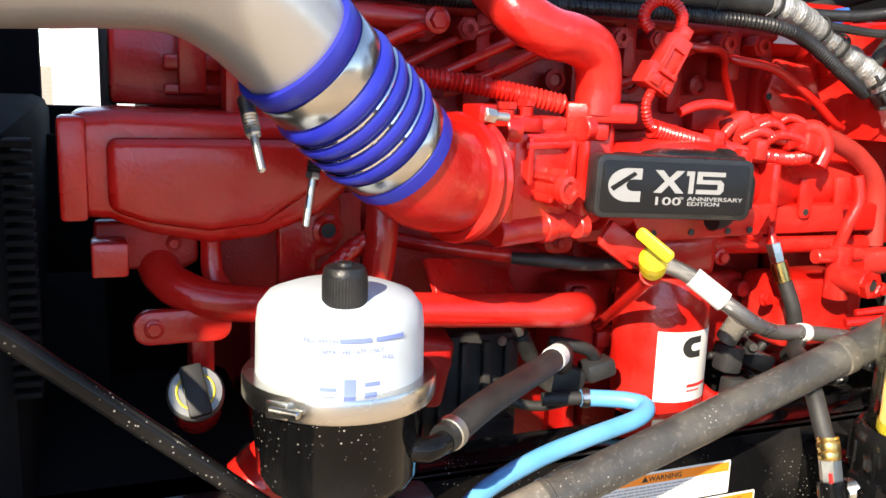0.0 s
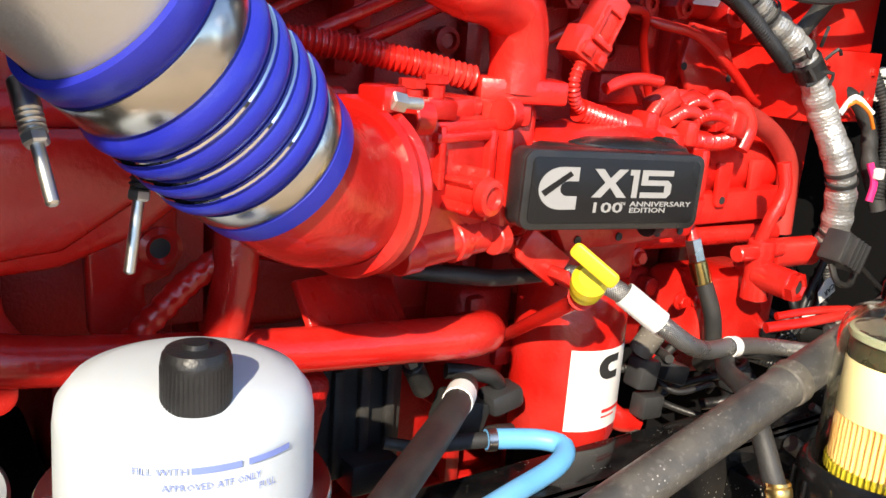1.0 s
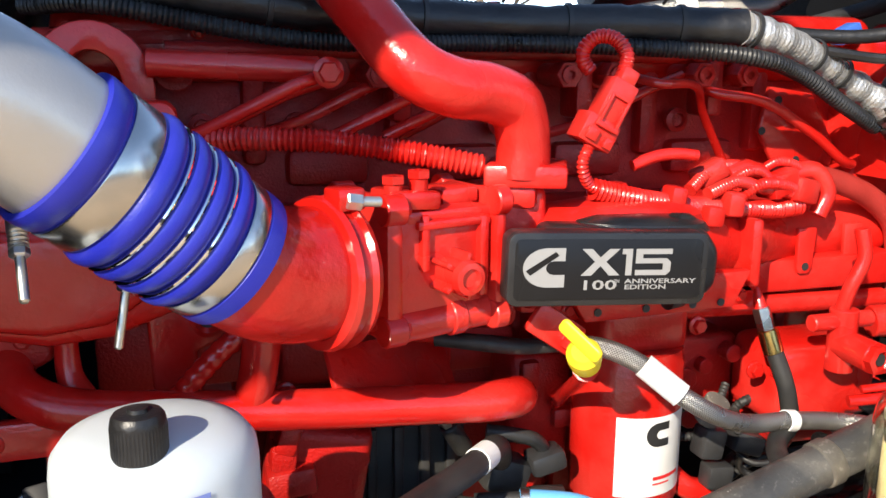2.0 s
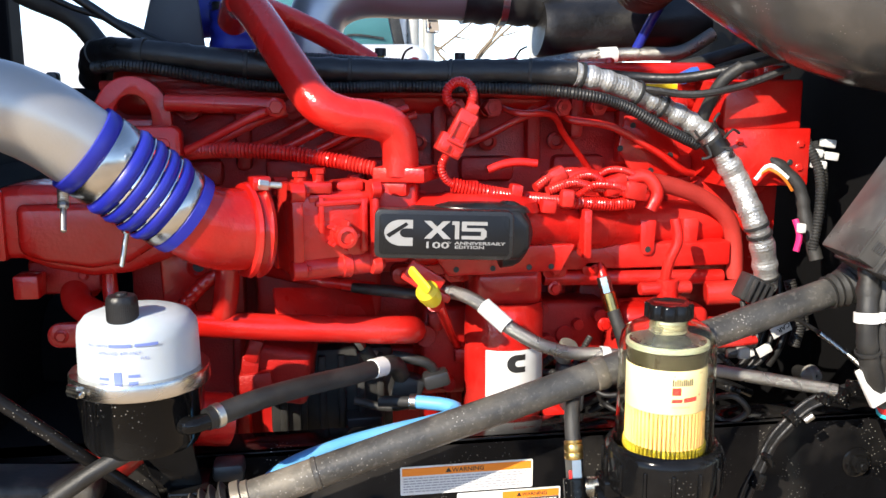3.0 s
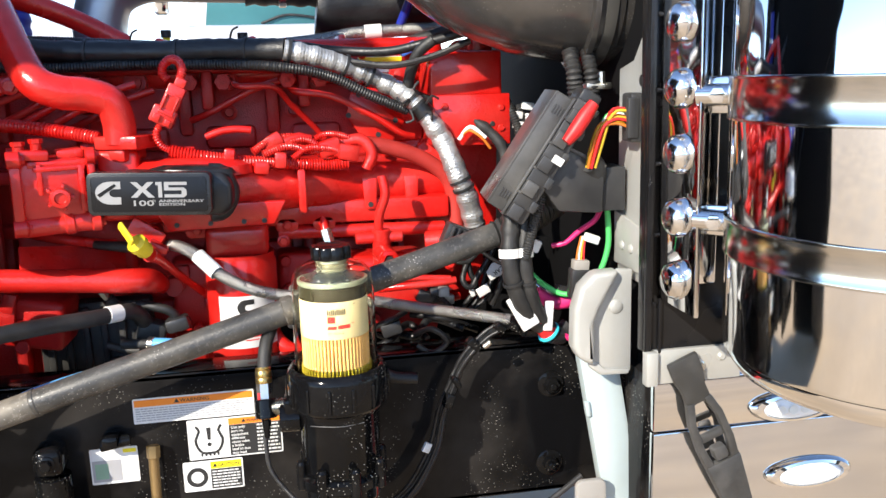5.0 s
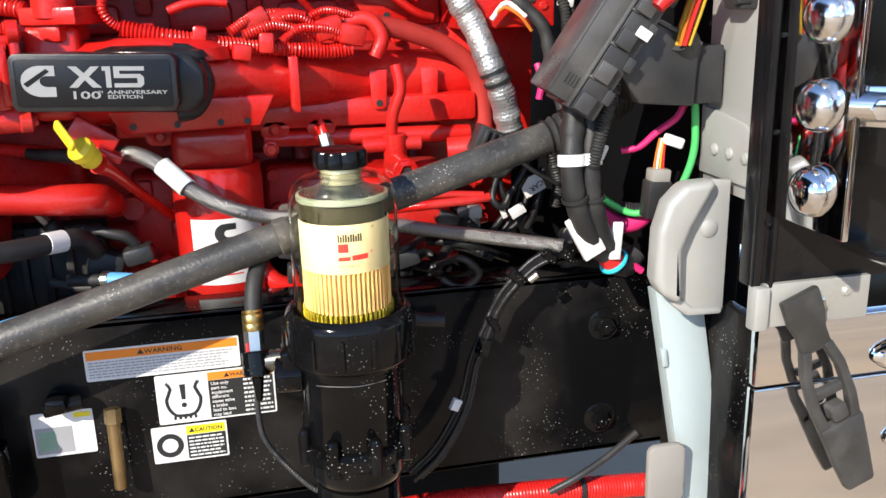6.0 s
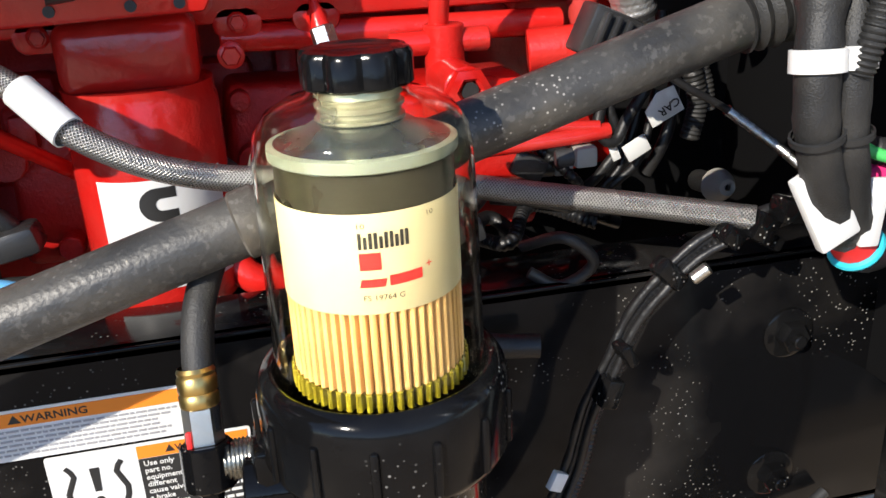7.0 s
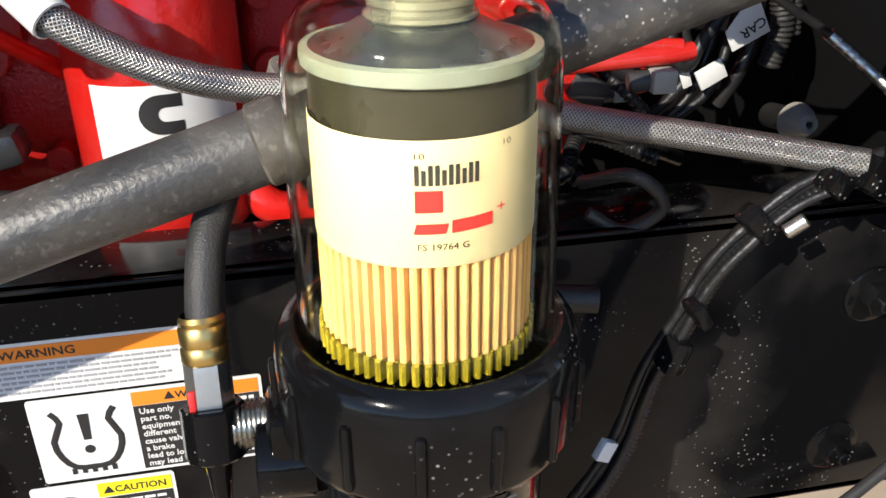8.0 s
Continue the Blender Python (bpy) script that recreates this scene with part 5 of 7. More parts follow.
lathe([(0.07, 0.842), (0.080, 0.846), (0.080, 0.862), (0.072, 0.868)], mJ, 48, hs)
housing = split_part("housing", hs, GLOSSP, ff_t, "flange", "glossy black housing")
for i in range(8):
    a = 2 * math.pi * (i + 0.3) / 8
    p = Vector((JX + 0.077 * math.cos(a), JY + 0.077 * math.sin(a), 0.838))
    st = rod(p, p + Vector((0, 0, 0.050)), 0.010, 12)
    lathe([(0.010, 0), (0.007, 0.006), (0, 0.009)], Matrix.Translation(p + Vector((0, 0, 0.048))), 12, st)
    part("boss", st, GLOSSP, housing)
part("label_outline", tube([(JX - 0.055, JY - 0.052, 0.972), (JX - 0.04, JY - 0.063, 0.9735), (JX, JY - 0.0745, 0.974), (JX + 0.04, JY - 0.063, 0.9735)], 0.0007, 5), material("faint_grey_line", (0.10, 0.10, 0.10), 0.5), ff_t)
part("side_port", rod((JX - 0.07, JY + 0.005, 0.968), (JX - 0.107, JY + 0.008, 0.968), 0.026, 20, box((JX - 0.075, JY + 0.01, 0.985), (0.05, 0.05, 0.05), bevel=0.008)), GLOSSP, ff_t)
part("mount_arm", box((JX + 0.02, 0.87, 0.90), (0.09, 0.17, 0.16), bevel=0.01), GLOSSP, ff_t)
part("lower_bowl", lathe([(0, 0.70), (0.045, 0.70), (0.058, 0.71), (0.062, 0.74), (0.062, 0.80), (0, 0.80)], mJ, 40), GLOSSP, ff_t)

# fuel hose with brass ferrule and elbow into the filter's side
EP = [(0.889, 0.793, 1.010), (0.890, 0.802, 1.036), (0.891, 0.820, 1.066), (0.898, 0.845, 1.098), (0.920, 0.89, 1.128), (0.96, 0.95, 1.125), (1.02, 1.0, 1.13)]
fh = hose("fuel_supply_hose", "black fabric-covered fuel hose with a brass ferrule at the fuel filter", "hose", EP, 0.0125, RUBBER)
dirE = Vector((0.0, 0.28, 1)).normalized()
e0 = Vector((0.888, 0.786, 0.985))
part("ferrule", lathe([(0.0135, 0), (0.0150, 0.002), (0.0150, 0.009), (0.0138, 0.011), (0.0150, 0.013), (0.0150, 0.022), (0.0138, 0.024), (0.0146, 0.027), (0.0130, 0.030)], Matrix.Translation(e0 + dirE * 0.045) @ frame_of(dirE), 20), BRASS, fh, "brass crimp ferrule")
part("paint_mark", box(e0 + dirE * 0.024 + Vector((-0.0105, -0.010, 0)), (0.004, 0.004, 0.016), (-16, 0, 0), 0.001), REDINK, fh, "red inspection paint")
part("hex_nut", rod(e0 + dirE * 0.016, e0 + dirE * 0.046, 0.0145, 6), ZINC, fh, "zinc hex nut")
part("elbow", rod(e0 - dirE * 0.018, e0 + dirE * 0.017, 0.0200, 10, rod(e0 + Vector((-0.002, 0, 0)), e0 + Vector((0.045, 0, 0)), 0.014, 14)), GLOSSP, fh, "black elbow fitting")
part("thread", tube([e0 + Vector((0.012, 0, 0)), e0 + Vector((0.034, 0, 0))], 0.0155, 16, ridge=0.002, pitch=0.003), ZINC, fh)
part("drain_tip", rod(e0 - dirE * 0.02, e0 - dirE * 0.055, 0.009, 10, r2=0.005), GLOSSP, fh)

# ---- steering shaft with its boot ----
GRIMY = material("grimy_bare_steel", (0.30, 0.27, 0.22), 0.45, 0.5, vary=0.4, scale=40, bump=0.3, dust=0.5, dust_colour=(0.20, 0.16, 0.12))
BOOT = material("dusty_boot_rubber", (0.030, 0.028, 0.026), 0.55, vary=0.4, scale=24, bump=0.3, bump_scale=300, dust=0.55, dust_colour=(0.22, 0.19, 0.15))
shaft = thing("steering_shaft", "dusty black steel steering shaft with a ribbed rubber boot", "steering shaft", (0.36, 0.83, 0.95))
SA, SB = Vector((0.375, 0.825, 0.988)), Vector((1.355, 0.865, 1.268))
SD = (SB - SA).normalized()
part("lower_tube", rod(SA, SA + SD * 0.112, 0.0250, 32), SHAFTLOW, shaft, "heavily dusted lower tube")
part("tube", rod(SA + SD * 0.108, SB, 0.0245, 32), SHAFT, shaft)
part("tie_wrap", lathe([(0.0246, 0), (0.0268, 0.002), (0.0272, 0.018), (0.0246, 0.022)], Matrix.Translation(SA + SD * 0.58) @ frame_of(SD), 28), SHAFTLOW, shaft, "dust-caked band")
part("weld_collar", lathe([(0.0245, 0), (0.0262, 0.002), (0.0262, 0.008), (0.0245, 0.010)], Matrix.Translation(SA + SD * 0.11) @ frame_of(SD), 28), SHAFT, shaft)
part("boot_ring", lathe([(0.024, 0), (0.031, 0.001), (0.031, 0.014), (0.027, 0.016), (0.027, 0.026), (0.0245, 0.028)], Matrix.Translation(SA - SD * 0.016) @ frame_of(SD), 32), GRIMY, shaft, "grimy tan boot collar")
prof = [(0.020, -0.002)]
for i in range(7):
    a = i * 0.0155
    prof += [(0.0265, a), (0.0375, a + 0.0055), (0.0375, a + 0.0075), (0.0265, a + 0.0135)]
part("boot", lathe([(r * (0.80 + 0.2 * min(1, k / 20)), z) for k, (r, z) in enumerate(prof)], Matrix.Translation(SA - SD * 0.128) @ frame_of(SD), 32), BOOT, shaft, "ribbed black rubber boot")
part("slip_joint", rod(SA - SD * 0.185, SA - SD * 0.12, 0.0185, 20, rod(SA - SD * 0.142, SA - SD * 0.125, 0.022, 20)), GRIMY, shaft)
part("yoke", rod(SA - SD * 0.30, SA - SD * 0.175, 0.026, 18, box(SA - SD * 0.235, (0.07, 0.07, 0.055), (0, -16, 0), 0.012)), RUBBER, shaft, "dirty black universal joint yoke")
part("upper_boot", tube([SB - SD * 0.01, SB + SD * 0.03 , SB + Vector((0.07, 0.02, 0.03)), SB + Vector((0.13, 0.05, 0.05))], [0.026, 0.031, 0.033, 0.03], 20, ridge=0.005, pitch=0.012), RUBBER, shaft, "ribbed rubber upper boot")

# ---- dipstick and braided lines ----
dip = thing("dipstick", "yellow plastic dipstick handle in a red guide tube", "dipstick", (0.70, 1.0, 1.16))
part("handle", prism(rounded(0.056, 0.017, 0.006), 0.007, Matrix.Translation((0.660, 0.899, 1.305)) @ frame_of((0.029, -0.042, -0.033)) @ pose(0, 0, 0, 0, -90, 0), bevel=0.003, seg=3), YELLOW, dip)
part("stopper", lathe([(0, -0.03), (0.014, -0.03), (0.017, -0.022), (0.015, -0.012), (0.019, -0.008), (0.019, 0.004), (0.013, 0.010), (0, 0.010)], Matrix.Translation((0.672, 0.917, 1.281)) @ frame_of((-0.42, -0.62, 0.66)), 24), YELLOW, dip)
part("guide_tube", tube([(0.688, 0.943, 1.255), (0.703, 0.974, 1.236), (0.733, 1.08, 1.172), (0.767, 1.19, 1.106)], [0.015, 0.0095, 0.0085, 0.0085], 14), RED, dip)
part("tube_bracket", box((0.676, 1.0, 1.285), (0.07, 0.012, 0.04), (0, 35, 0), 0.004, bm=box((0.70, 0.985, 1.262), (0.04, 0.04, 0.014), (0, 30, 0), 0.004)), RED, dip)
BP = [(0.715, 1.02, 1.258), (0.745, 0.985, 1.256), (0.776, 0.963, 1.240), (0.815, 0.938, 1.208), (0.87, 0.94, 1.175), (0.93, 0.96, 1.152), (0.994, 0.972, 1.143), (1.09, 0.98, 1.126), (1.20, 0.955, 1.107), (1.30, 0.908, 1.097), (1.375, 0.860, 1.092)]
bh = thing("braided_line", "braided steel fluid line with a white tag across the engine side", "braided hose", BP[0])
part("strand", tube(BP, 0.0118, 16), BRAID, bh)
band(BP, 0.245, 0.056, 0.0150, WHITE, bh, "white_tag", "white paper tag")
band(BP, 0.60, 0.016, 0.0140, WHITE, bh, "white_tie", "white cable tie")

# blue hose under the shaft
BL = [(0.655, 1.042, 1.050), (0.680, 1.033, 1.050), (0.718, 1.012, 1.050), (0.732, 0.988, 1.048), (0.70, 0.965, 1.042), (0.61, 0.945, 1.034), (0.522, 0.93, 1.020), (0.434, 0.905, 0.998), (0.37, 0.885, 0.950), (0.303, 0.87, 0.891), (0.251, 0.86, 0.854), (0.18, 0.86, 0.80)]
bl = hose("blue_hose", "light blue rubber hose looped below the steering shaft", "hose", BL, 0.0125, SKYHOSE)
part("barb", tube([(0.60, 1.058, 1.048), (0.63, 1.050, 1.049), (0.665, 1.039, 1.050)], 0.010, 12), RUBBER, bl, "dark rubber end")
band(BL, 0.03, 0.012, 0.0145, ZINC, bl, "hose_clamp", "zinc hose clamp")

# ---- foil-wrapped loom and top harness ----
FP = [(0.965, 1.09, 1.632), (1.03, 1.095, 1.618), (1.09, 1.11, 1.598), (1.165, 1.12, 1.563), (1.222, 1.11, 1.528), (1.262, 1.10, 1.480), (1.293, 1.095, 1.430), (1.316, 1.07, 1.362), (1.335, 1.07, 1.315), (1.353, 1.08, 1.25), (1.359, 1.09, 1.229)]
fo = tagged(part("wire_loom", tube(FP, [0.020, 0.021, 0.020, 0.020, 0.021, 0.022, 0.022, 0.023, 0.023, 0.023, 0.022], 28, ridge=0.0007, pitch=0.0065, wobble=0.0034), FOIL), "silver foil-wrapped wiring loom curving down the engine", "wiring loom")
band(FP, 0.46, 0.030, 0.0238, TAPE, fo, "tape_wrap", "black tape wrap")
for f in (0.02, 0.20, 0.27, 0.41, 0.44, 0.72, 0.76, 0.90):
    band(FP, f, 0.007, 0.0245, INK, fo, "cable_tie", "black cable tie")
knot, kd = on_line(FP, 0.43)
for k in range(5):
    a = 1.3 * k
    part("tie_tail", tube([knot + Vector((0.02 * math.cos(a), -0.022, 0.02 * math.sin(a))), knot + Vector((0.034 * math.cos(a + 0.5), -0.034, 0.034 * math.sin(a + 0.5))), knot + Vector((0.046 * math.cos(a + 0.2), -0.030, 0.046 * math.sin(a + 0.2)))], 0.0028, 6), INK, fo)
top = thing("wiring_harness", "thick black corrugated wiring harness along the engine top", "wiring harness", (0.5, 1.2, 1.63))
TP = [(0.08, 1.34, 1.63), (0.11, 1.25, 1.672), (0.20, 1.19, 1.672), (0.42, 1.185, 1.648), (0.66, 1.17, 1.636), (0.85, 1.13, 1.636), (0.97, 1.095, 1.632)]
part("conduit", tube(TP, 0.024, 16, wobble=0.003), TAPE, top)
part("conduit", tube([(x, y + 0.05, z + 0.008 - 0.01 * math.sin(x * 9)) for x, y, z in TP], 0.017, 14, ridge=0.0015, pitch=0.006), TAPE, top)
part("conduit", tube([(x, y - 0.02, z - 0.030 + 0.006 * math.sin(x * 11)) for x, y, z in TP[1:]] + [(1.06, 1.09, 1.575), (1.14, 1.10, 1.535), (1.22, 1.12, 1.50)], 0.0105, 12, ridge=0.002, pitch=0.006), TAPE, top)
part("cable", tube([(0.97, 1.12, 1.645), (1.08, 1.16, 1.63), (1.18, 1.12, 1.625), (1.26, 1.08, 1.64), (1.36, 1.05, 1.665)], 0.010, 10), TAPE, top)
part("cable", tube([(1.10, 1.10, 1.605), (1.18, 1.06, 1.595), (1.26, 1.04, 1.61), (1.34, 1.02, 1.64)], 0.007, 8), TAPE, top)

for f in (0.18, 0.34, 0.47, 0.60, 0.74, 0.88):
    band(TP, f, 0.007, 0.0265, INK, top, "cable_tie", "black cable tie")
for x, y, z in ((0.40, 1.165, 1.668), (0.66, 1.15, 1.660), (0.86, 1.11, 1.660)):
    part("tie_tail", tube([(x, y, z), (x + 0.006, y - 0.012, z + 0.014), (x + 0.018, y - 0.016, z + 0.020)], 0.0022, 6), INK, top)


# ---- warning stickers on the rail ----
def sticker(name, label, x0, z0, x1, z1, mat=None):
    t = thing(name, label, "warning sticker", ((x0 + x1) / 2, 0.9495, z0), group="rail stickers")
    part("backing", prism(rounded(x1 - x0, z1 - z0, 0.003, cx=(x0 + x1) / 2, cy=(z0 + z1) / 2), 0.0008, front(0, 0.9496, 0), bevel=0), mat or WHITE, t)
    return t


def patch(t, x0, z0, x1, z1, mat, name="panel", y=0.9486):
    part(name, prism([(x0, z0), (x1, z0), (x1, z1), (x0, z1)], 0.0003, front(0, y, 0), bevel=0), mat, t)


def lines(t, x0, z0, x1, z1, n, mat, seed, y=0.9482, name="text_line"):
    rnd = random.Random(seed)
    h = (z1 - z0) / n
    bm = bmesh.new()
    for i in range(n):
        x, z = x0, z1 - (i + 0.5) * h
        stop = x1 - rnd.uniform(0, 0.12) * (x1 - x0)
        while x < stop:
            w = min(rnd.uniform(0.003, 0.011), stop - x)
            prism([(x, z - h * 0.22), (x + w, z - h * 0.22), (x + w, z + h * 0.22), (x, z + h * 0.22)], 0.0002, front(0, y, 0), bevel=0, bm=bm)
            x += w + 0.0016
    part(name, bm, mat, t)


GREYINK = material("grey_ink", (0.34, 0.34, 0.35), 0.5, vary=0.1)
s1 = sticker("warning_sticker", "white warning sticker with an orange header on the black rail", 0.627, 0.914, 0.861, 0.966)
patch(s1, 0.630, 0.949, 0.858, 0.963, ORANGE, "header")
words("\u25b2WARNING", 0.0105, front(0.705, 0.9482, 0.9525), INK, s1, width=0.068)
lines(s1, 0.632, 0.918, 0.856, 0.947, 6, GREYINK, 3)
s2 = sticker("tyre_pressure_sticker", "white tyre pressure sticker with a black and orange text panel", 0.726, 0.826, 0.912, 0.911)
patch(s2, 0.807, 0.829, 0.909, 0.894, INK, "text_panel")
patch(s2, 0.807, 0.8945, 0.909, 0.908, ORANGE, "header")
words("\u25b2WARNING", 0.0095, front(0.832, 0.9482, 0.898), INK, s2, width=0.055)
words("Use only\npart no.\nequipment\ndifferent\ncause valve\na brake\nlead to loss\nmay lead", 0.0078, front(0.811, 0.9481, 0.886), WHITE, s2, name="text_block")
lines(s2, 0.862, 0.8315, 0.907, 0.8935, 8, WHITE, 9)
sym = tube([(0.742, 0.9480, 0.897), (0.748, 0.9480, 0.886), (0.7405, 0.9480, 0.868), (0.744, 0.9480, 0.851), (0.753, 0.9480, 0.840), (0.767, 0.9480, 0.8385), (0.781, 0.9480, 0.840), (0.790, 0.9480, 0.851), (0.7935, 0.9480, 0.868), (0.786, 0.9480, 0.886), (0.792, 0.9480, 0.897)], 0.0027, 6)
for i in range(5):
    box((0.751 + i * 0.008, 0.9480, 0.8355), (0.004, 0.0012, 0.006), bevel=0, bm=sym)
bmesh.ops.scale(sym, vec=(1, 0.18, 1), space=Matrix.Translation((0, -0.9485, 0)), verts=sym.verts)
part("tyre_symbol", sym, INK, s2)
part("mark", prism([(0.764, 0.867), (0.770, 0.867), (0.7715, 0.893), (0.7625, 0.893)], 0.0003, front(0, 0.9486, 0), bevel=0, bm=lathe([(0, 0), (0.0042, 0), (0.0042, 0.0003), (0, 0.0003)], Matrix.Translation((0.767, 0.9486, 0.857)) @ frame_of((0, -1, 0)), 16)), INK, s2)
s3 = sticker("caution_sticker", "white caution sticker with a yellow header and black text", 0.711, 0.758, 0.829, 0.822)
patch(s3, 0.765, 0.761, 0.826, 0.803, INK, "text_panel")
patch(s3, 0.765, 0.804, 0.826, 0.819, YELLOWL, "header")
words("\u25b2CAUTION", 0.0095, front(0.769, 0.9482, 0.808), INK, s3, width=0.052)
lines(s3, 0.768, 0.763, 0.824, 0.801, 6, WHITE, 5)
part("wheel_symbol", ring((0.738, 0.9488, 0.788), (0, 1, 0), 0.017, 0.0005, 30, lathe([(0.0125, 0), (0.021, 0), (0.021, 0.0004), (0.0125, 0.0004)], Matrix.Translation((0.738, 0.9487, 0.788)) @ frame_of((0, -1, 0)), 30)), INK, s3)
s4 = sticker("info_sticker", "glossy white and blue sticker low on the black rail", 0.537, 0.795, 0.628, 0.870)
patch(s4, 0.540, 0.80, 0.595, 0.845, GREYINK, "picture")
patch(s4, 0.545, 0.806, 0.57, 0.838, material("pale_green_print", (0.25, 0.42, 0.30), 0.5), "picture", 0.9482)
patch(s4, 0.600, 0.858, 0.625, 0.866, YELLOWL, "picture")

# ---- bolts and brackets on the rail ----
for x, z in ((1.483, 0.917), (1.479, 0.737), (1.74, 0.895), (1.74, 0.735)):
    rbm = lathe([(0, 0), (0.029, 0), (0.029, 0.004), (0.026, 0.006), (0, 0.006)], Matrix.Translation((x, 0.950, z)) @ frame_of((0, -1, 0)), 24)
    bolt((x, 0.946, z), (0, -1, 0), 0.018, 0.016, rbm)
    rod((x, 0.94, z), (x, 0.922, z), 0.0075, 12, rbm)
    tagged(part("rail_bolt", rbm, GLOSSP), "large black painted bolt on the frame rail", "bolt", "rail bolts")
pv = thing("pressure_valve", "black cylindrical valve with a nut on the rail", "valve", (0.478, 0.90, 0.80))
part("body", rod((0.478, 0.905, 0.70), (0.478, 0.905, 0.845), 0.034, 24), GLOSSP, pv)
part("cap", box((0.478, 0.905, 0.880), (0.055, 0.07, 0.06), bevel=0.018, seg=3), GLOSSP, pv)
part("nut", bolt((0.478, 0.869, 0.882), (0, -1, 0), 0.012, 0.012), GLOSSP, pv)
tagged(part("brass_stub", rod((0.660, 0.92, 0.74), (0.661, 0.925, 0.86), 0.010, 14, rod((0.661, 0.925, 0.85), (0.661, 0.93, 0.875), 0.013, 6)), material("tarnished_brass", (0.30, 0.20, 0.09), 0.45, 0.9, vary=0.4, scale=60)), "tarnished brass fitting with a hose stub", "fitting")
tagged(part("plug_knob", box((0.585, 0.93, 0.895), (0.035, 0.05, 0.03), bevel=0.012, bm=rod((0.565, 0.92, 0.888), (0.62, 0.93, 0.892), 0.012, 12)), GLOSSP), "black plastic plug above the sticker", "plug")
tagged(part("small_bracket", box((0.345, 0.915, 1.00), (0.05, 0.05, 0.03), bevel=0.008), BLACKP), "small black clip on the rail edge", "clip")

# red air line under the rail and its black strap
RL = [(1.02, 1.02, 0.555), (1.20, 1.0, 0.575), (1.38, 0.975, 0.583), (1.52, 0.97, 0.575), (1.66, 0.97, 0.563), (1.85, 0.97, 0.553), (2.1, 0.97, 0.55)]
ra = hose("air_line", "red corrugated air line below the frame rail", "air line", RL, 0.022, material("red_nylon", (0.60, 0.015, 0.012), 0.35, vary=0.1), ridge=0.0012, pitch=0.006)
band(RL, 0.42, 0.01, 0.0255, INK, ra, "cable_tie", "black cable tie")
hose("air_line", "thin black line tied under the rail", "air line", [(1.38, 0.93, 0.61), (1.43, 0.925, 0.635), (1.49, 0.93, 0.665), (1.55, 0.94, 0.70)], 0.0065, BLACKP)

# ---- wiring along the rail, right of the fuel filter ----
rh2 = thing("rail_harness", "black taped wiring harness draped over the frame rail", "wiring harness", (1.30, 0.9, 0.9))
RH = [(1.43, 0.87, 1.100), (1.385, 0.87, 1.090), (1.335, 0.88, 1.068), (1.295, 0.885, 1.030), (1.272, 0.89, 0.995), (1.255, 0.89, 0.955), (1.235, 0.895, 0.905), (1.222, 0.90, 0.84), (1.20, 0.90, 0.79), (1.17, 0.905, 0.74), (1.13, 0.91, 0.70)]
for k, (dx, dz, r) in enumerate(((0.0, 0.0, 0.0075), (-0.006, 0.004, 0.0045), (0.006, -0.005, 0.0058), (-0.003, -0.008, 0.0040))):
    part("branch", tube([(x + dx * (1 + 0.5 * math.sin(9 * z + k)), y - 0.004 * k, z + dz) for x, y, z in RH], r, 10, wobble=0.0012, ridge=0.0012 if k == 2 else 0.0, pitch=0.005), TAPE, rh2)
for c, s, a in (((1.262, 0.875, 0.968), (0.026, 0.022, 0.012), 60), ((1.246, 0.875, 0.93), (0.020, 0.022, 0.030), 20), ((1.30, 0.872, 1.045), (0.034, 0.02, 0.018), 45)):
    part("tape_wrap", box(c, s, (0, a, 10), 0.004), GLOSSP, rh2)
part("clear_cap", rod((1.318, 0.862, 1.040), (1.332, 0.858, 1.052), 0.006, 12), ZINC, rh2)
for c, s, a in (((1.405, 0.855, 1.098), (0.030, 0.024, 0.022), 15), ((1.378, 0.86, 1.085), (0.024, 0.028, 0.026), 30), ((1.352, 0.862, 1.078), (0.022, 0.020, 0.018), 38), ((1.392, 0.87, 1.068), (0.034, 0.020, 0.014), 30)):
    part("connector", box(c, s, (0, a, 8), 0.003), GLOSSP, rh2)
part("tape_tag", box((1.200, 0.888, 0.828), (0.016, 0.008, 0.020), (0, 30, 15), 0.001), WHITE, rh2, "white tape tag")
part("branch", tube([(1.10, 0.93, 1.0), (1.14, 0.92, 0.975), (1.19, 0.91, 0.97)], 0.012, 12), RUBBER, rh2)
part("branch", tube([(1.20, 0.99, 1.04), (1.23, 0.95, 1.06), (1.26, 0.95, 1.03), (1.23, 0.96, 1.005), (1.20, 0.97, 1.02)], 0.006, 10), RUBBER, rh2)
hose("filter_drain_line", "thin black corrugated line hanging from the elbow", "drain line", [(0.885, 0.79, 0.935), (0.884, 0.80, 0.90), (0.89, 0.81, 0.85), (0.92, 0.81, 0.80), (0.96, 0.79, 0.765), (1.0, 0.78, 0.76)], 0.004, BLACKP, ridge=0.001, pitch=0.004)

# ---- fuse box and its cover ----
DUSTP = material("dusty_black_plastic", (0.066, 0.065, 0.063), 0.38, vary=0.3, scale=22, bump=0.12, bump_scale=400, dust=0.30, dust_colour=(0.24, 0.23, 0.21))
fb = thing("fuse_box", "black plastic fuse box cover tilted against the cowl", "fuse box", (1.40, 0.80, 1.32))
fbm = Matrix.Translation((1.396, 0.768, 1.428)) @ pose(0, 0, 0, 0, 0, -7) @ pose(0, 0, 0, 0, 33.5, 0)


def in_box(c, s, bevel=0.005, bm=None, rot=(0, 0, 0)):
    b = box(c, s, rot, bevel)
    return merge(bm or bmesh.new(), b, fbm)


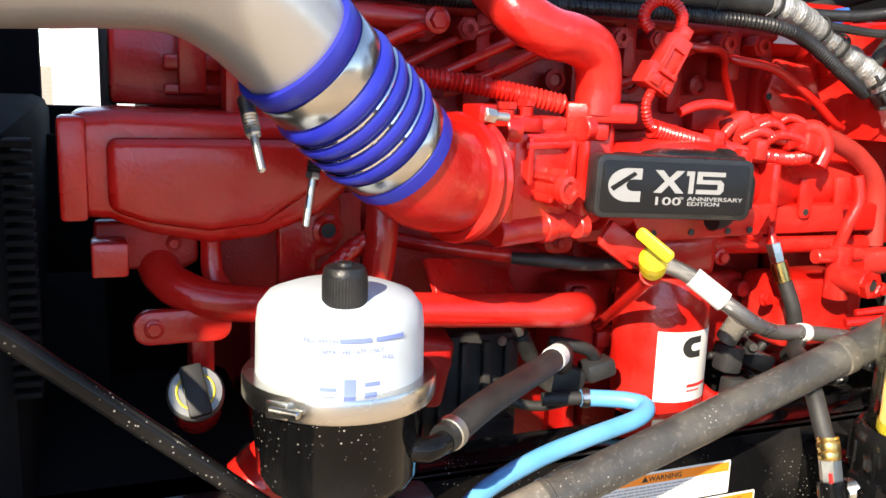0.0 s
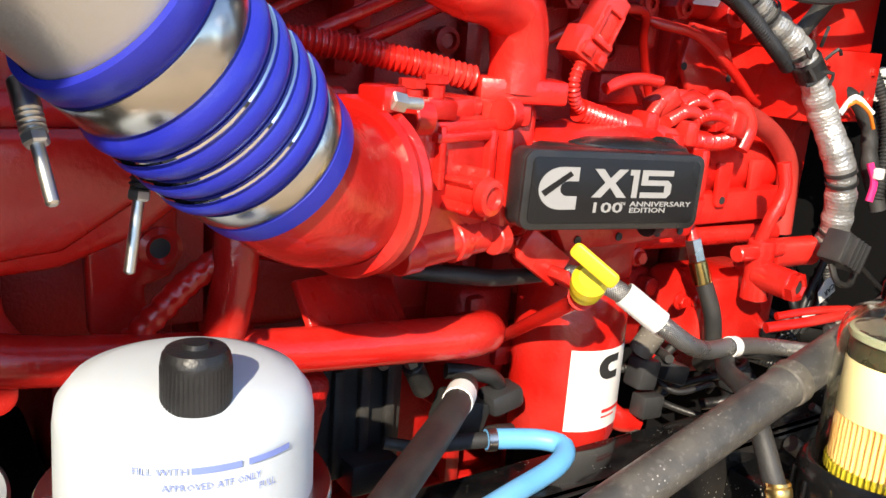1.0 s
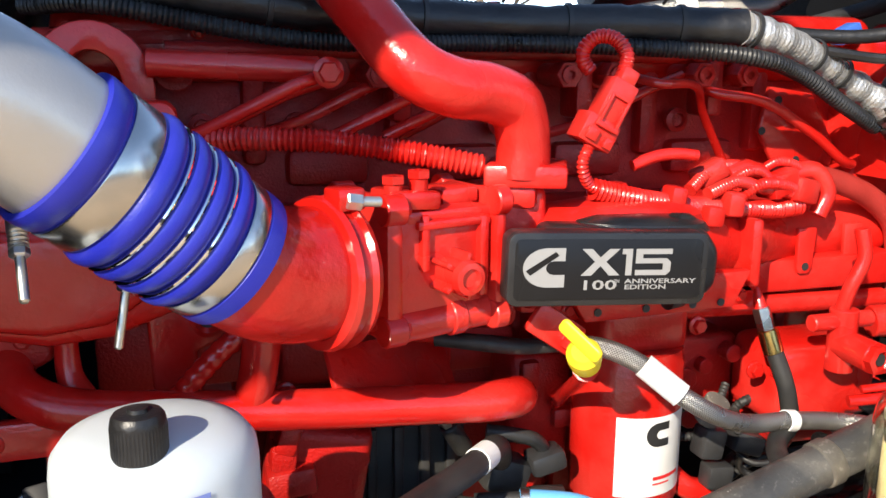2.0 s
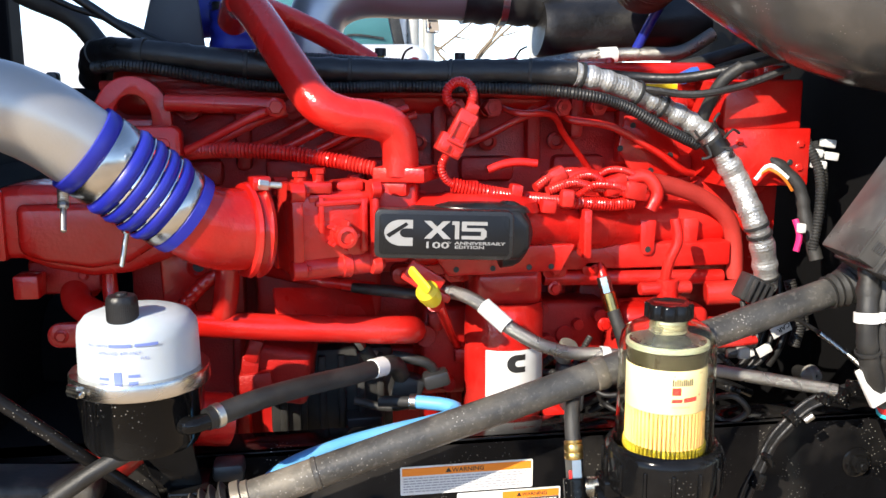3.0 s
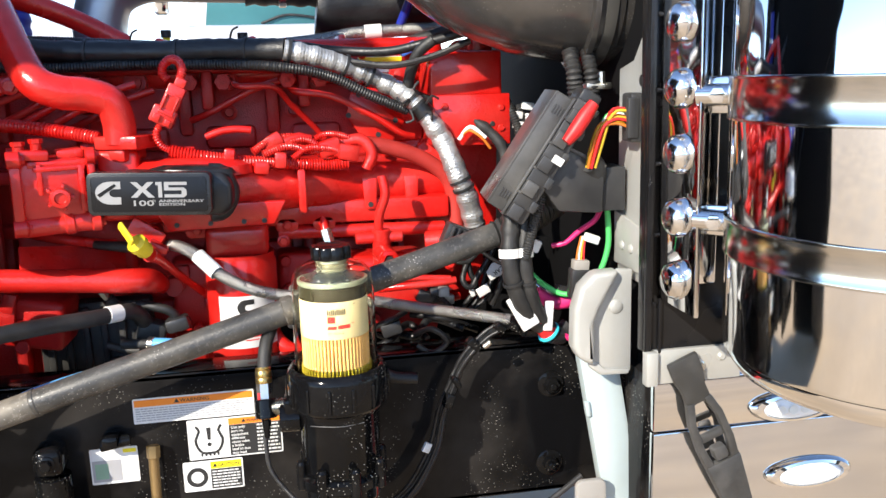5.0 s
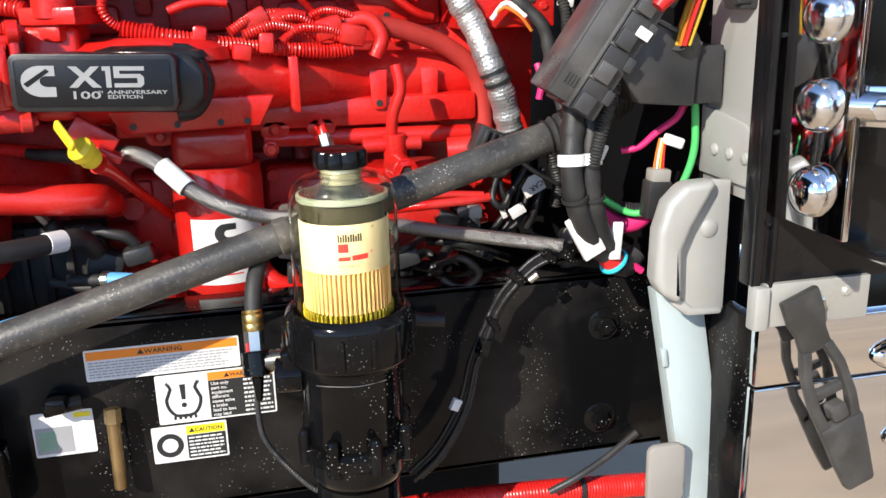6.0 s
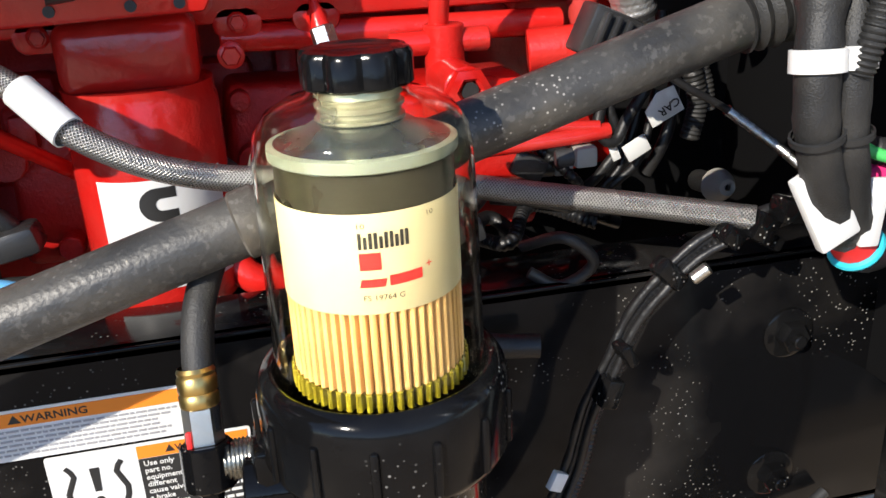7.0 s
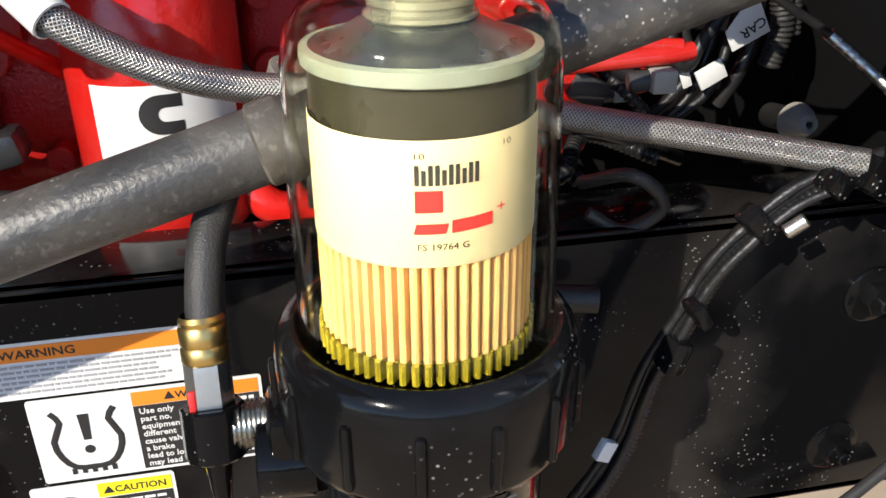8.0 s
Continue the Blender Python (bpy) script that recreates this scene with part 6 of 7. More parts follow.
lid = part("lid", in_box((-0.020, 0, 0), (0.034, 0.12, 0.228), 0.003), DUSTP, fb)
part("rim", in_box((-0.003, -0.002, 0.0), (0.005, 0.130, 0.236), 0.0015), DUSTP, lid)
for z in (-0.085, 0.085):
    for k in range(4):
        part("vent_rib", in_box((-0.010 - 0.005 * k, -0.0605, z), (0.002, 0.003, 0.016), 0.0006), BLACKP, lid)
base = part("base", in_box((0.020, 0, 0.003), (0.040, 0.130, 0.240), 0.004), BLACKP, fb)
for i, z in enumerate((-0.102, -0.055, -0.005, 0.045, 0.09)):
    part("clip", in_box((0.014, -0.069, z), (0.024, 0.012, 0.026), 0.002), DUSTP if i % 2 else BLACKP, base)
    part("latch", in_box((0.042, -0.056, z + 0.024), (0.010, 0.016, 0.014), 0.002), DUSTP, base)
part("cable_entry", in_box((0.03, 0.02, 0.134), (0.04, 0.07, 0.03), 0.006), BLACKP, base)
for z in (-0.08, -0.03, 0.02, 0.07):
    part("socket", in_box((0.038, -0.064, z), (0.012, 0.010, 0.020), 0.0015), BLACKP, base)
    part("rib", in_box((0.004, -0.0665, z + 0.012), (0.010, 0.004, 0.004), 0.0008), DUSTP, base)
part("edge_strip", in_box((-0.036, -0.058, 0.0), (0.004, 0.006, 0.222), 0.0012), DUSTP, lid)
part("tag", in_box((0.028, -0.0765, 0.012), (0.020, 0.003, 0.014), 0.001), WHITE, fb, "white paper tag")
shield = thing("connector_shield", "black angled plastic connector shield below the fuse box", "shield", (1.5, 0.74, 1.32))
part("shell", prism([(1.398, 1.370), (1.442, 1.440), (1.514, 1.403), (1.510, 1.321), (1.430, 1.328)], 0.07, front(0, 0.79, 0), bevel=0.003), BLACKP, shield)
part("flange", box((1.535, 0.762, 1.362), (0.048, 0.060, 0.080), bevel=0.003), BLACKP, shield)
part("lip", box((1.478, 0.722, 1.424), (0.085, 0.012, 0.006), (0, 27, 0), 0.0015), DUSTP, shield, "dusty upper lip")
fr_t = thing("red_boot_cable", "red rubber battery boot beside the fuse box", "cable", (1.44, 0.72, 1.44))
part("boot", tube([(1.424, 0.668, 1.456), (1.440, 0.668, 1.474), (1.458, 0.668, 1.499), (1.474, 0.668, 1.520)], [0.009, 0.013, 0.013, 0.010], 14), material("red_rubber", (0.55, 0.015, 0.015), 0.45, vary=0.15), fr_t)
wires = thing("wire_bundle", "loose orange, yellow and red wires into a black connector", "wires", (1.5, 0.72, 1.42))
for k, (mt, dy) in enumerate(((ORANGEW, -0.008), (YELLOWW, 0.004), (ORANGEW, 0.012), (REDINK, -0.012), (YELLOWW, -0.004), (ORANGEW, 0.002), (WHITE, 0.010), (GREEN, 0.014), (YELLOWW, -0.010), (REDINK, 0.006))):
    o = 0.006 * k
    part("wire", tube([(1.478 + o * 0.25, 0.715 + dy, 1.405), (1.482 + o * 0.4, 0.705 + dy, 1.44 + o * 0.3), (1.495 + o * 0.3, 0.70 + dy, 1.475 + o * 0.25), (1.522, 0.695 + dy, 1.483 + o * 0.45), (1.548, 0.69 + dy, 1.474 + o * 0.6)], 0.0028, 8), mt, wires)
part("connector", box((1.556, 0.692, 1.492), (0.030, 0.045, 0.085), bevel=0.006, bm=box((1.545, 0.672, 1.492), (0.02, 0.012, 0.07), bevel=0.003)), BLACKP, wires)
part("sleeve", tube([(1.485, 0.72, 1.415), (1.50, 0.735, 1.40), (1.51, 0.76, 1.36)], [0.020, 0.022, 0.022], 12), BLACKP, wires)

# corrugated drain ducts under the air intake
for dx, r in ((0.0, 0.014), (0.034, 0.013)):
    hose("drain_duct", "black corrugated drain duct under the intake", "duct", [(1.493 + dx, 0.85, 1.61), (1.493 + dx, 0.83, 1.575), (1.496 + dx, 0.83, 1.545), (1.499 + dx * 0.9, 0.83, 1.51)], r, RUBBER, ridge=0.004, pitch=0.009, group="drain ducts")
tagged(part("clamp_stud", box((1.54, 0.83, 1.545), (0.05, 0.025, 0.012), (0, 0, 0), 0.003, bm=rod((1.548, 0.83, 1.55), (1.548, 0.83, 1.572), 0.007, 6)), ZINC), "zinc clamp stud on the firewall", "stud")

# ---- taped wire bundles below the fuse box ----
wb = thing("taped_loom", "black taped wire loom with white tape bands below the fuse box", "wiring loom", (1.36, 0.78, 1.1))
for dx, r in ((0.0, 0.017), (0.028, 0.014)):
    W = [(1.355 + dx, 0.775, 1.335), (1.350 + dx, 0.765, 1.29), (1.345 + dx, 0.755, 1.25), (1.350 + dx, 0.755, 1.20), (1.37 + dx * 0.8, 0.765, 1.15), (1.40 + dx * 0.6, 0.785, 1.11), (1.43 + dx * 0.3, 0.80, 1.085)]
    part("branch", tube(W, r, 12, wobble=0.003), RUBBER, wb)
    band(W, 0.335, 0.017, r + 0.003, WHITE, wb, "tape", "white tape band")
    band(W, 0.52, 0.006, r + 0.003, INK, wb, "cable_tie")
part("tape_flag", box((1.372, 0.765, 1.135), (0.036, 0.012, 0.07), (0, -28, 0), 0.003), WHITE, wb, "white tape flag")
part("tape_flag", box((1.425, 0.775, 1.12), (0.018, 0.006, 0.058), (0, 4, 0), 0.002), WHITE, wb, "white tape flag")
part("red_boot", tube([(1.405, 0.785, 1.112), (1.42, 0.795, 1.095), (1.432, 0.80, 1.082)], [0.015, 0.018, 0.020], 14), REDINK, wb, "red heat-shrink boot")
part("cyan_seal", ring((1.433, 0.80, 1.080), (0.6, 0.2, -0.7), 0.020, 0.004, 22), CYAN, wb, "cyan rubber seal")
part("connector", tube([(1.435, 0.80, 1.078), (1.46, 0.815, 1.07), (1.48, 0.82, 1.085)], [0.020, 0.021, 0.016], 14), BLACKP, wb)
part("corrugated_lead", tube([(1.425, 0.745, 1.42), (1.402, 0.742, 1.352), (1.391, 0.742, 1.318), (1.380, 0.742, 1.277), (1.372, 0.745, 1.240)], 0.0095, 14, ridge=0.0018, pitch=0.0045), RUBBER, wb)
mc = thing("magenta_cable", "magenta and green coloured cables with white plugs", "cable", (1.44, 0.85, 1.1))
part("lead", tube([(1.535, 0.79, 1.32), (1.522, 0.79, 1.296), (1.49, 0.79, 1.276), (1.464, 0.79, 1.256), (1.44, 0.80, 1.25)], 0.0052, 10), PINK, mc)
part("lead", tube([(1.42, 0.84, 1.15), (1.45, 0.835, 1.13), (1.48, 0.83, 1.13), (1.50, 0.83, 1.145)], 0.014, 12), PINK, mc)
part("sheath", tube([(1.455, 0.83, 1.155), (1.475, 0.828, 1.15), (1.495, 0.825, 1.15)], 0.011, 12, ridge=0.003, pitch=0.005), RUBBER, mc)
part("lead", tube([(1.537, 0.77, 1.34), (1.541, 0.77, 1.29), (1.541, 0.77, 1.249), (1.530, 0.772, 1.208), (1.510, 0.78, 1.172), (1.47, 0.81, 1.15), (1.43, 0.83, 1.17), (1.40, 0.85, 1.20)], 0.0055, 10), GREEN, mc)
part("white_plug", box((1.510, 0.775, 1.264), (0.028, 0.018, 0.016), (0, 20, 0), 0.003), WHITE, mc)
part("white_plug", box((1.41, 0.815, 1.25), (0.022, 0.02, 0.024), (0, 25, 0), 0.004), WHITE, mc)
part("lead", tube([(1.43, 0.80, 1.10), (1.46, 0.80, 1.075), (1.48, 0.80, 1.06)], 0.006, 10), PINK, mc)
cn = thing("connector_plug", "black connector with a grey plug and coloured wires", "connector", (1.475, 0.77, 1.14))
part("housing", box((1.483, 0.77, 1.181), (0.036, 0.028, 0.056), (0, 4, 0), 0.003), BLACKP, cn)
part("plug", box((1.486, 0.77, 1.216), (0.030, 0.024, 0.020), (0, 4, 0), 0.003), BEIGE, cn, "grey-beige plug")
for k, mt in enumerate((ORANGEW, WHITE, YELLOWW, REDINK)):
    part("wire", tube([(1.478 + 0.005 * k, 0.77, 1.224), (1.482 + 0.004 * k, 0.772, 1.245), (1.492 + 0.003 * k, 0.782, 1.268)], 0.0018, 6), mt, cn)
# cables hanging behind the steering shaft, with their tags
tang = thing("cable_tangle", "cluster of black cables with white tags beside the engine", "cables", (1.38, 1.12, 1.1))
for pts, r, ridge in (([(1.41, 1.13, 1.24), (1.405, 1.12, 1.19), (1.384, 1.118, 1.150), (1.365, 1.115, 1.125), (1.353, 1.112, 1.104), (1.340, 1.11, 1.103), (1.331, 1.115, 1.118), (1.338, 1.125, 1.140), (1.352, 1.135, 1.165)], 0.0068, 0),
                      ([(1.345, 1.14, 1.18), (1.352, 1.13, 1.13), (1.366, 1.128, 1.095), (1.349, 1.126, 1.073), (1.336, 1.13, 1.055), (1.318, 1.14, 1.035)], 0.0062, 0),
                      ([(1.412, 1.14, 1.15), (1.397, 1.13, 1.096), (1.386, 1.13, 1.067), (1.364, 1.13, 1.049), (1.345, 1.14, 1.030)], 0.0052, 0),
                      ([(1.392, 1.14, 1.13), (1.376, 1.135, 1.085), (1.362, 1.13, 1.060), (1.340, 1.135, 1.036)], 0.0045, 0),
                      ([(1.440, 1.15, 1.16), (1.426, 1.13, 1.112), (1.415, 1.13, 1.08), (1.404, 1.14, 1.05)], 0.0075, 0),
                      ([(1.450, 1.16, 1.22), (1.462, 1.15, 1.165), (1.470, 1.148, 1.125), (1.463, 1.15, 1.084)], 0.0115, 0.0022),
                      ([(1.470, 1.17, 1.20), (1.486, 1.16, 1.15), (1.490, 1.158, 1.115)], 0.008, 0.0018)):
    part("cable", tube(pts, r, 12, ridge=ridge, pitch=0.0055), RUBBER if ridge else TAPE, tang)
mT = front(1.409, 1.108, 1.138) @ pose(0, 0, 0, 0, 0, 33)
part("tag", prism([(-0.026, -0.012), (0.016, -0.017), (0.019, 0.015), (-0.002, 0.020), (-0.024, 0.010)], 0.002, mT, bevel=0.0006), WHITE, tang, "white paper tag")
words("CAR", 0.014, mT @ pose(0.016, 0.002, 0.0028, 0, 0, 180), INK, tang)
part("tag", box((1.377, 1.112, 1.091), (0.030, 0.004, 0.021), (0, -28, 0), 0.001), WHITE, tang, "white paper tag")
part("tag", box((1.352, 1.116, 1.087), (0.010, 0.003, 0.019), (0, -22, 0), 0.001), WHITE, tang, "white paper tag")
part("clip", box((1.348, 1.112, 1.036), (0.008, 0.005, 0.004), (0, 10, 0), 0.001), YELLOWL, tang, "small yellow clip")
sg = thing("spring_line", "thin grey line in a coiled wire guard", "line", (1.43, 1.015, 1.15))
SPL = [(1.33, 1.03, 1.222), (1.354, 1.02, 1.201), (1.384, 1.015, 1.179), (1.431, 1.015, 1.151), (1.500, 1.015, 1.100), (1.54, 1.02, 1.066)]
part("line", tube(SPL, 0.0040, 10), TAPE, sg)
part("coil_guard", tube(SPL[3:], 0.0052, 12, ridge=0.0012, pitch=0.0026), STEEL, sg, "coiled steel wire guard")
# second added dark sheet, for the shaded void at the engine's rear end
part("rear_void_panel", box((1.50, 1.30, 0.86), (0.26, 0.02, 0.62), bevel=0.004), SKIRT, low, "black panel added where the gap lies in shade")
part("rear_foot", prism([(1.425, 0.885), (1.452, 0.920), (1.470, 0.928), (1.462, 0.900), (1.440, 0.884)], 0.03, front(0, 1.20, 0), bevel=0.003), RED, engine)
gp = thing("grey_cone_plug", "grey plastic cone plug on the bellhousing", "plug", (1.492, 1.13, 1.03))
part("cone", lathe([(0.004, 0.0), (0.010, 0.001), (0.019, 0.022), (0.021, 0.030), (0.0, 0.030)], Matrix.Translation((1.490, 1.10, 1.033)) @ frame_of((0.1, 1, -0.2)), 24), BEIGE, gp)
part("stem", rod((1.493, 1.128, 1.027), (1.50, 1.19, 1.015), 0.014, 14), RUBBER, gp)
lv = thing("shutoff_valve", "red valve lever with a grey plug on the engine rear", "valve", (1.30, 1.18, 1.07))
part("lever", prism([(1.235, 1.079), (1.29, 1.098), (1.325, 1.096), (1.333, 1.086), (1.300, 1.079)], 0.016, front(0, 1.178, 0), bevel=0.003), RED, lv)
part("knob", rod((1.318, 1.172, 1.095), (1.318, 1.172, 1.106), 0.005, 10), RED, lv)
part("body", rod((1.255, 1.172, 1.063), (1.297, 1.172, 1.062), 0.0125, 20), BLACKP, lv)
part("plug", box((1.308, 1.172, 1.062), (0.024, 0.022, 0.022), bevel=0.003), GREY, lv, "grey plastic plug")
part("fitting", rod((1.318, 1.174, 1.064), (1.336, 1.176, 1.066), 0.010, 12), RED, lv)
part("collar", rod((1.236, 1.172, 1.065), (1.256, 1.172, 1.063), 0.0105, 14, ring((1.247, 1.172, 1.064), (1, 0, 0), 0.0110, 0.0018, 20)), material("purple_grey_fitting", (0.12, 0.07, 0.12), 0.3, 0.5, vary=0.2), lv)
# side cables right of the foil loom
sc = thing("cable_run", "black taped cables with white plugs along the rear housing", "cables", (1.45, 1.1, 1.3))
part("cable", tube([(1.235, 1.13, 1.53), (1.31, 1.13, 1.50), (1.37, 1.12, 1.47), (1.42, 1.10, 1.42), (1.435, 1.09, 1.35), (1.45, 1.07, 1.28)], 0.013, 12, wobble=0.003), RUBBER, sc)
part("cable", tube([(1.22, 1.12, 1.535), (1.225, 1.09, 1.58), (1.24, 1.07, 1.62), (1.27, 1.06, 1.645)], 0.012, 12), RUBBER, sc)
part("cable", tube([(1.44, 1.13, 1.52), (1.46, 1.10, 1.45), (1.455, 1.08, 1.38), (1.44, 1.07, 1.30)], 0.009, 10, ridge=0.002, pitch=0.006), RUBBER, sc)
part("cable", tube([(1.47, 1.14, 1.50), (1.475, 1.11, 1.44), (1.462, 1.09, 1.36)], 0.010, 10, ridge=0.002, pitch=0.006), RUBBER, sc)
for c in ((1.462, 1.12, 1.482), (1.488, 1.12, 1.50), (1.465, 1.11, 1.46), (1.495, 1.12, 1.475)):
    part("plug", box(c, (0.026, 0.02, 0.016), (0, 8, 0), 0.003), WHITE, sc, "white plug")
part("bolt_cap", rod((1.405, 1.12, 1.465), (1.405, 1.108, 1.465), 0.006, 10), INK, sc)
part("lead", tube([(1.33, 1.09, 1.44), (1.345, 1.08, 1.455), (1.37, 1.07, 1.44), (1.39, 1.07, 1.415)], 0.003, 8), ORANGEW, sc)
part("lead", tube([(1.325, 1.09, 1.435), (1.35, 1.085, 1.462), (1.38, 1.07, 1.438)], 0.0045, 8), WHITE, sc)
part("lead", tube([(1.40, 1.07, 1.36), (1.405, 1.06, 1.33), (1.40, 1.06, 1.30)], 0.006, 8), PINK, sc)
part("plug", box((1.405, 1.055, 1.345), (0.014, 0.014, 0.018), bevel=0.003), WHITE, sc, "white plug")
hc = thing("harness_connector", "ribbed black connector hanging by the foil loom", "connector", (1.29, 1.05, 1.22))
hcb = box((1.30, 1.03, 1.235), (0.055, 0.04, 0.05), (0, 25, 0), 0.004)
for i in range(4):
    box((1.285 + 0.011 * i, 1.006, 1.24 - 0.005 * i), (0.005, 0.012, 0.045), (0, 25, 0), 0.001, bm=hcb)
split_part("shell", hcb, BLACKP, hc, "rib")
part("lead", tube([(1.28, 1.03, 1.215), (1.285, 1.02, 1.19), (1.32, 1.02, 1.18), (1.35, 1.03, 1.20)], 0.005, 8), RUBBER, hc)
# white tipped fuel fitting by the filter cap
wf = thing("fuel_line", "black hose with a brass and steel end on the engine side", "hose", (1.03, 1.08, 1.13))
part("hose", tube([(1.085, 1.09, 1.06), (1.075, 1.065, 1.09), (1.058, 1.06, 1.15), (1.042, 1.075, 1.205)], 0.0125, 12), RUBBER, wf)
part("ferrule", rod((1.044, 1.073, 1.195), (1.036, 1.082, 1.228), 0.014, 14), BRASS, wf)
part("hex_end", rod((1.036, 1.082, 1.226), (1.029, 1.09, 1.258), 0.0125, 6), ZINC, wf)
part("tip", rod((1.029, 1.09, 1.256), (1.024, 1.096, 1.285), 0.010, 14, r2=0.004), RED, wf)
# line fittings right of the fuel filter
lf = thing("fuel_connector", "red line with a grey quick connector behind the shaft", "connector", (1.25, 1.0, 1.13))
part("line", tube([(1.13, 1.02, 1.135), (1.19, 1.0, 1.142), (1.25, 0.99, 1.147), (1.29, 0.99, 1.15)], 0.008, 10), RED, lf)
part("line", tube([(1.15, 1.02, 1.15), (1.21, 1.0, 1.158), (1.28, 0.99, 1.155)], 0.006, 10), RED, lf)
part("body", rod((1.235, 0.99, 1.127), (1.275, 0.985, 1.13), 0.009, 14), BLACKP, lf)
part("collar", box((1.262, 0.985, 1.129), (0.022, 0.022, 0.020), bevel=0.003), BEIGE, lf, "grey connector collar")

# ---- bracket, support bar ----
br = thing("hinge_bracket", "pressed grey metal bracket with a rounded lip on the cowl", "bracket", (1.53, 0.65, 1.05))
bp = [(1.524, 1.224), (1.553, 1.222), (1.553, 1.030), (1.512, 1.026), (1.484, 1.036), (1.474, 1.050), (1.474, 1.135), (1.484, 1.160)]
part("plate", prism(bp, 0.010, front(0, 0.692, 0), bevel=0.003, seg=2), GREY, br)
lip = [(1.524, 1.226), (1.476, 1.225), (1.450, 1.200), (1.438, 1.160), (1.436, 1.090), (1.446, 1.068), (1.466, 1.056), (1.478, 1.050), (1.476, 1.132), (1.487, 1.160)]
part("rolled_edge", prism(lip, 0.040, front(0, 0.700, 0), bevel=0.011, seg=4), GREY, br, "rounded pressed lip")
part("crease", prism([(1.476, 1.062), (1.470, 1.046), (1.494, 1.028), (1.548, 1.026), (1.548, 1.036), (1.502, 1.040)], 0.014, front(0, 0.690, 0), bevel=0.004), GREY, br)
part("rivet", lathe([(0.013, 0), (0.013, 0.003), (0.008, 0.006), (0, 0.0065)], Matrix.Translation((1.522, 0.683, 1.155)) @ frame_of((0, -1, 0)), 20), GREY, br)
bar = thing("support_bar", "pale zinc channel support bar with a rubber stop", "support bar", (1.52, 0.72, 0.6))
b0, b1 = Vector((1.508, 0.735, 1.055)), Vector((1.580, 0.715, 0.60))
dB = (b1 - b0).normalized()
mB = Matrix.Translation((b0 + b1) / 2) @ frame_of(dB, (0, 1, 0))
PALE = material("pale_blue_zinc", (0.47, 0.55, 0.55), 0.38, 0.35, vary=0.10, scale=14, bump=0.08)
bb = merge(bmesh.new(), box((0, 0, 0), (0.066, 0.006, 0.46), bevel=0.002), mB)
for s in (-1, 1):
    merge(bb, box((s * 0.0335, 0.014, 0), (0.005, 0.03, 0.46), bevel=0.0015), mB)
split_part("channel", bb, PALE, bar, "flange")
part("rubber_stop", prism(rounded(0.060, 0.10, 0.014, cx=1.480, cy=0.768), 0.014, front(0, 0.70, 0), bevel=0.004), BEIGE, bar, "grey-beige end tab")
part("edge_clip", box((1.486, 0.728, 0.945), (0.010, 0.014, 0.030), (0, -9, 0), 0.003), PALE, bar)

# ---- chrome dome bolts, brackets and the exterior air cleaner ----
for z in (1.742, 1.642, 1.544, 1.444, 1.344, 1.243):
    dome = lathe([(0.031, 0), (0.031, 0.006), (0.029, 0.014), (0.024, 0.021), (0.014, 0.026), (0, 0.028)], Matrix.Translation((1.5565, 0.504, z)) @ frame_of((-1, 0, 0)), 32)
    tagged(part("dome_nut_cover", dome, HAZED), "chrome dome nut cover on the black cowl strip", "nut cover", "dome nut covers")
can = thing("air_cleaner", "polished stainless exterior air cleaner canister with steel straps", "air cleaner", (1.775, 0.24, 1.15))
mC = pose(1.775, 0.24, 0)
part("canister", lathe([(0, 1.188), (0.243, 1.188), (0.2485, 1.190), (0.250, 1.196), (0.250, 1.95), (0.235, 1.98), (0, 1.99)], mC, 96), CHROME, can)
part("base_rim", lathe([(0, 1.158), (0.224, 1.158), (0.232, 1.162), (0.2445, 1.182), (0.2445, 1.1875), (0, 1.1875)], mC, 96), CHROME, can, "stepped chrome base rim")
for z, h in ((1.323, 0.051), (1.505, 0.060)):
    part("strap", lathe([(0.2503, z), (0.2535, z + 0.001), (0.2540, z + 0.004), (0.2530, z + 0.006), (0.2530, z + h - 0.006), (0.2540, z + h - 0.004), (0.2535, z + h - 0.001), (0.2503, z + h)], mC, 96), BRUSHED, can, "brushed steel strap")
    sbm = rod((1.560, 0.462, z + h / 2), (1.600, 0.420, z + h / 2), 0.017, 20)
    box((1.583, 0.440, z + h / 2), (0.006, 0.060, h * 0.9), (0, 0, 40), 0.003, bm=sbm)
    lathe([(0, 0), (0.012, 0.0), (0.012, 0.012), (0, 0.014)], Matrix.Translation((1.572, 0.425, z + h / 2)) @ frame_of((-0.6, -1, 0)), 6, sbm)
    split_part("strap_lug", sbm, POLISHED, can, "bolt")
part("base_stay", box((1.70, 0.50, 1.14), (0.05, 0.24, 0.012), bevel=0.003, bm=rod((1.72, 0.33, 1.13), (1.72, 0.33, 1.165), 0.03, 20)), CHROME, can)

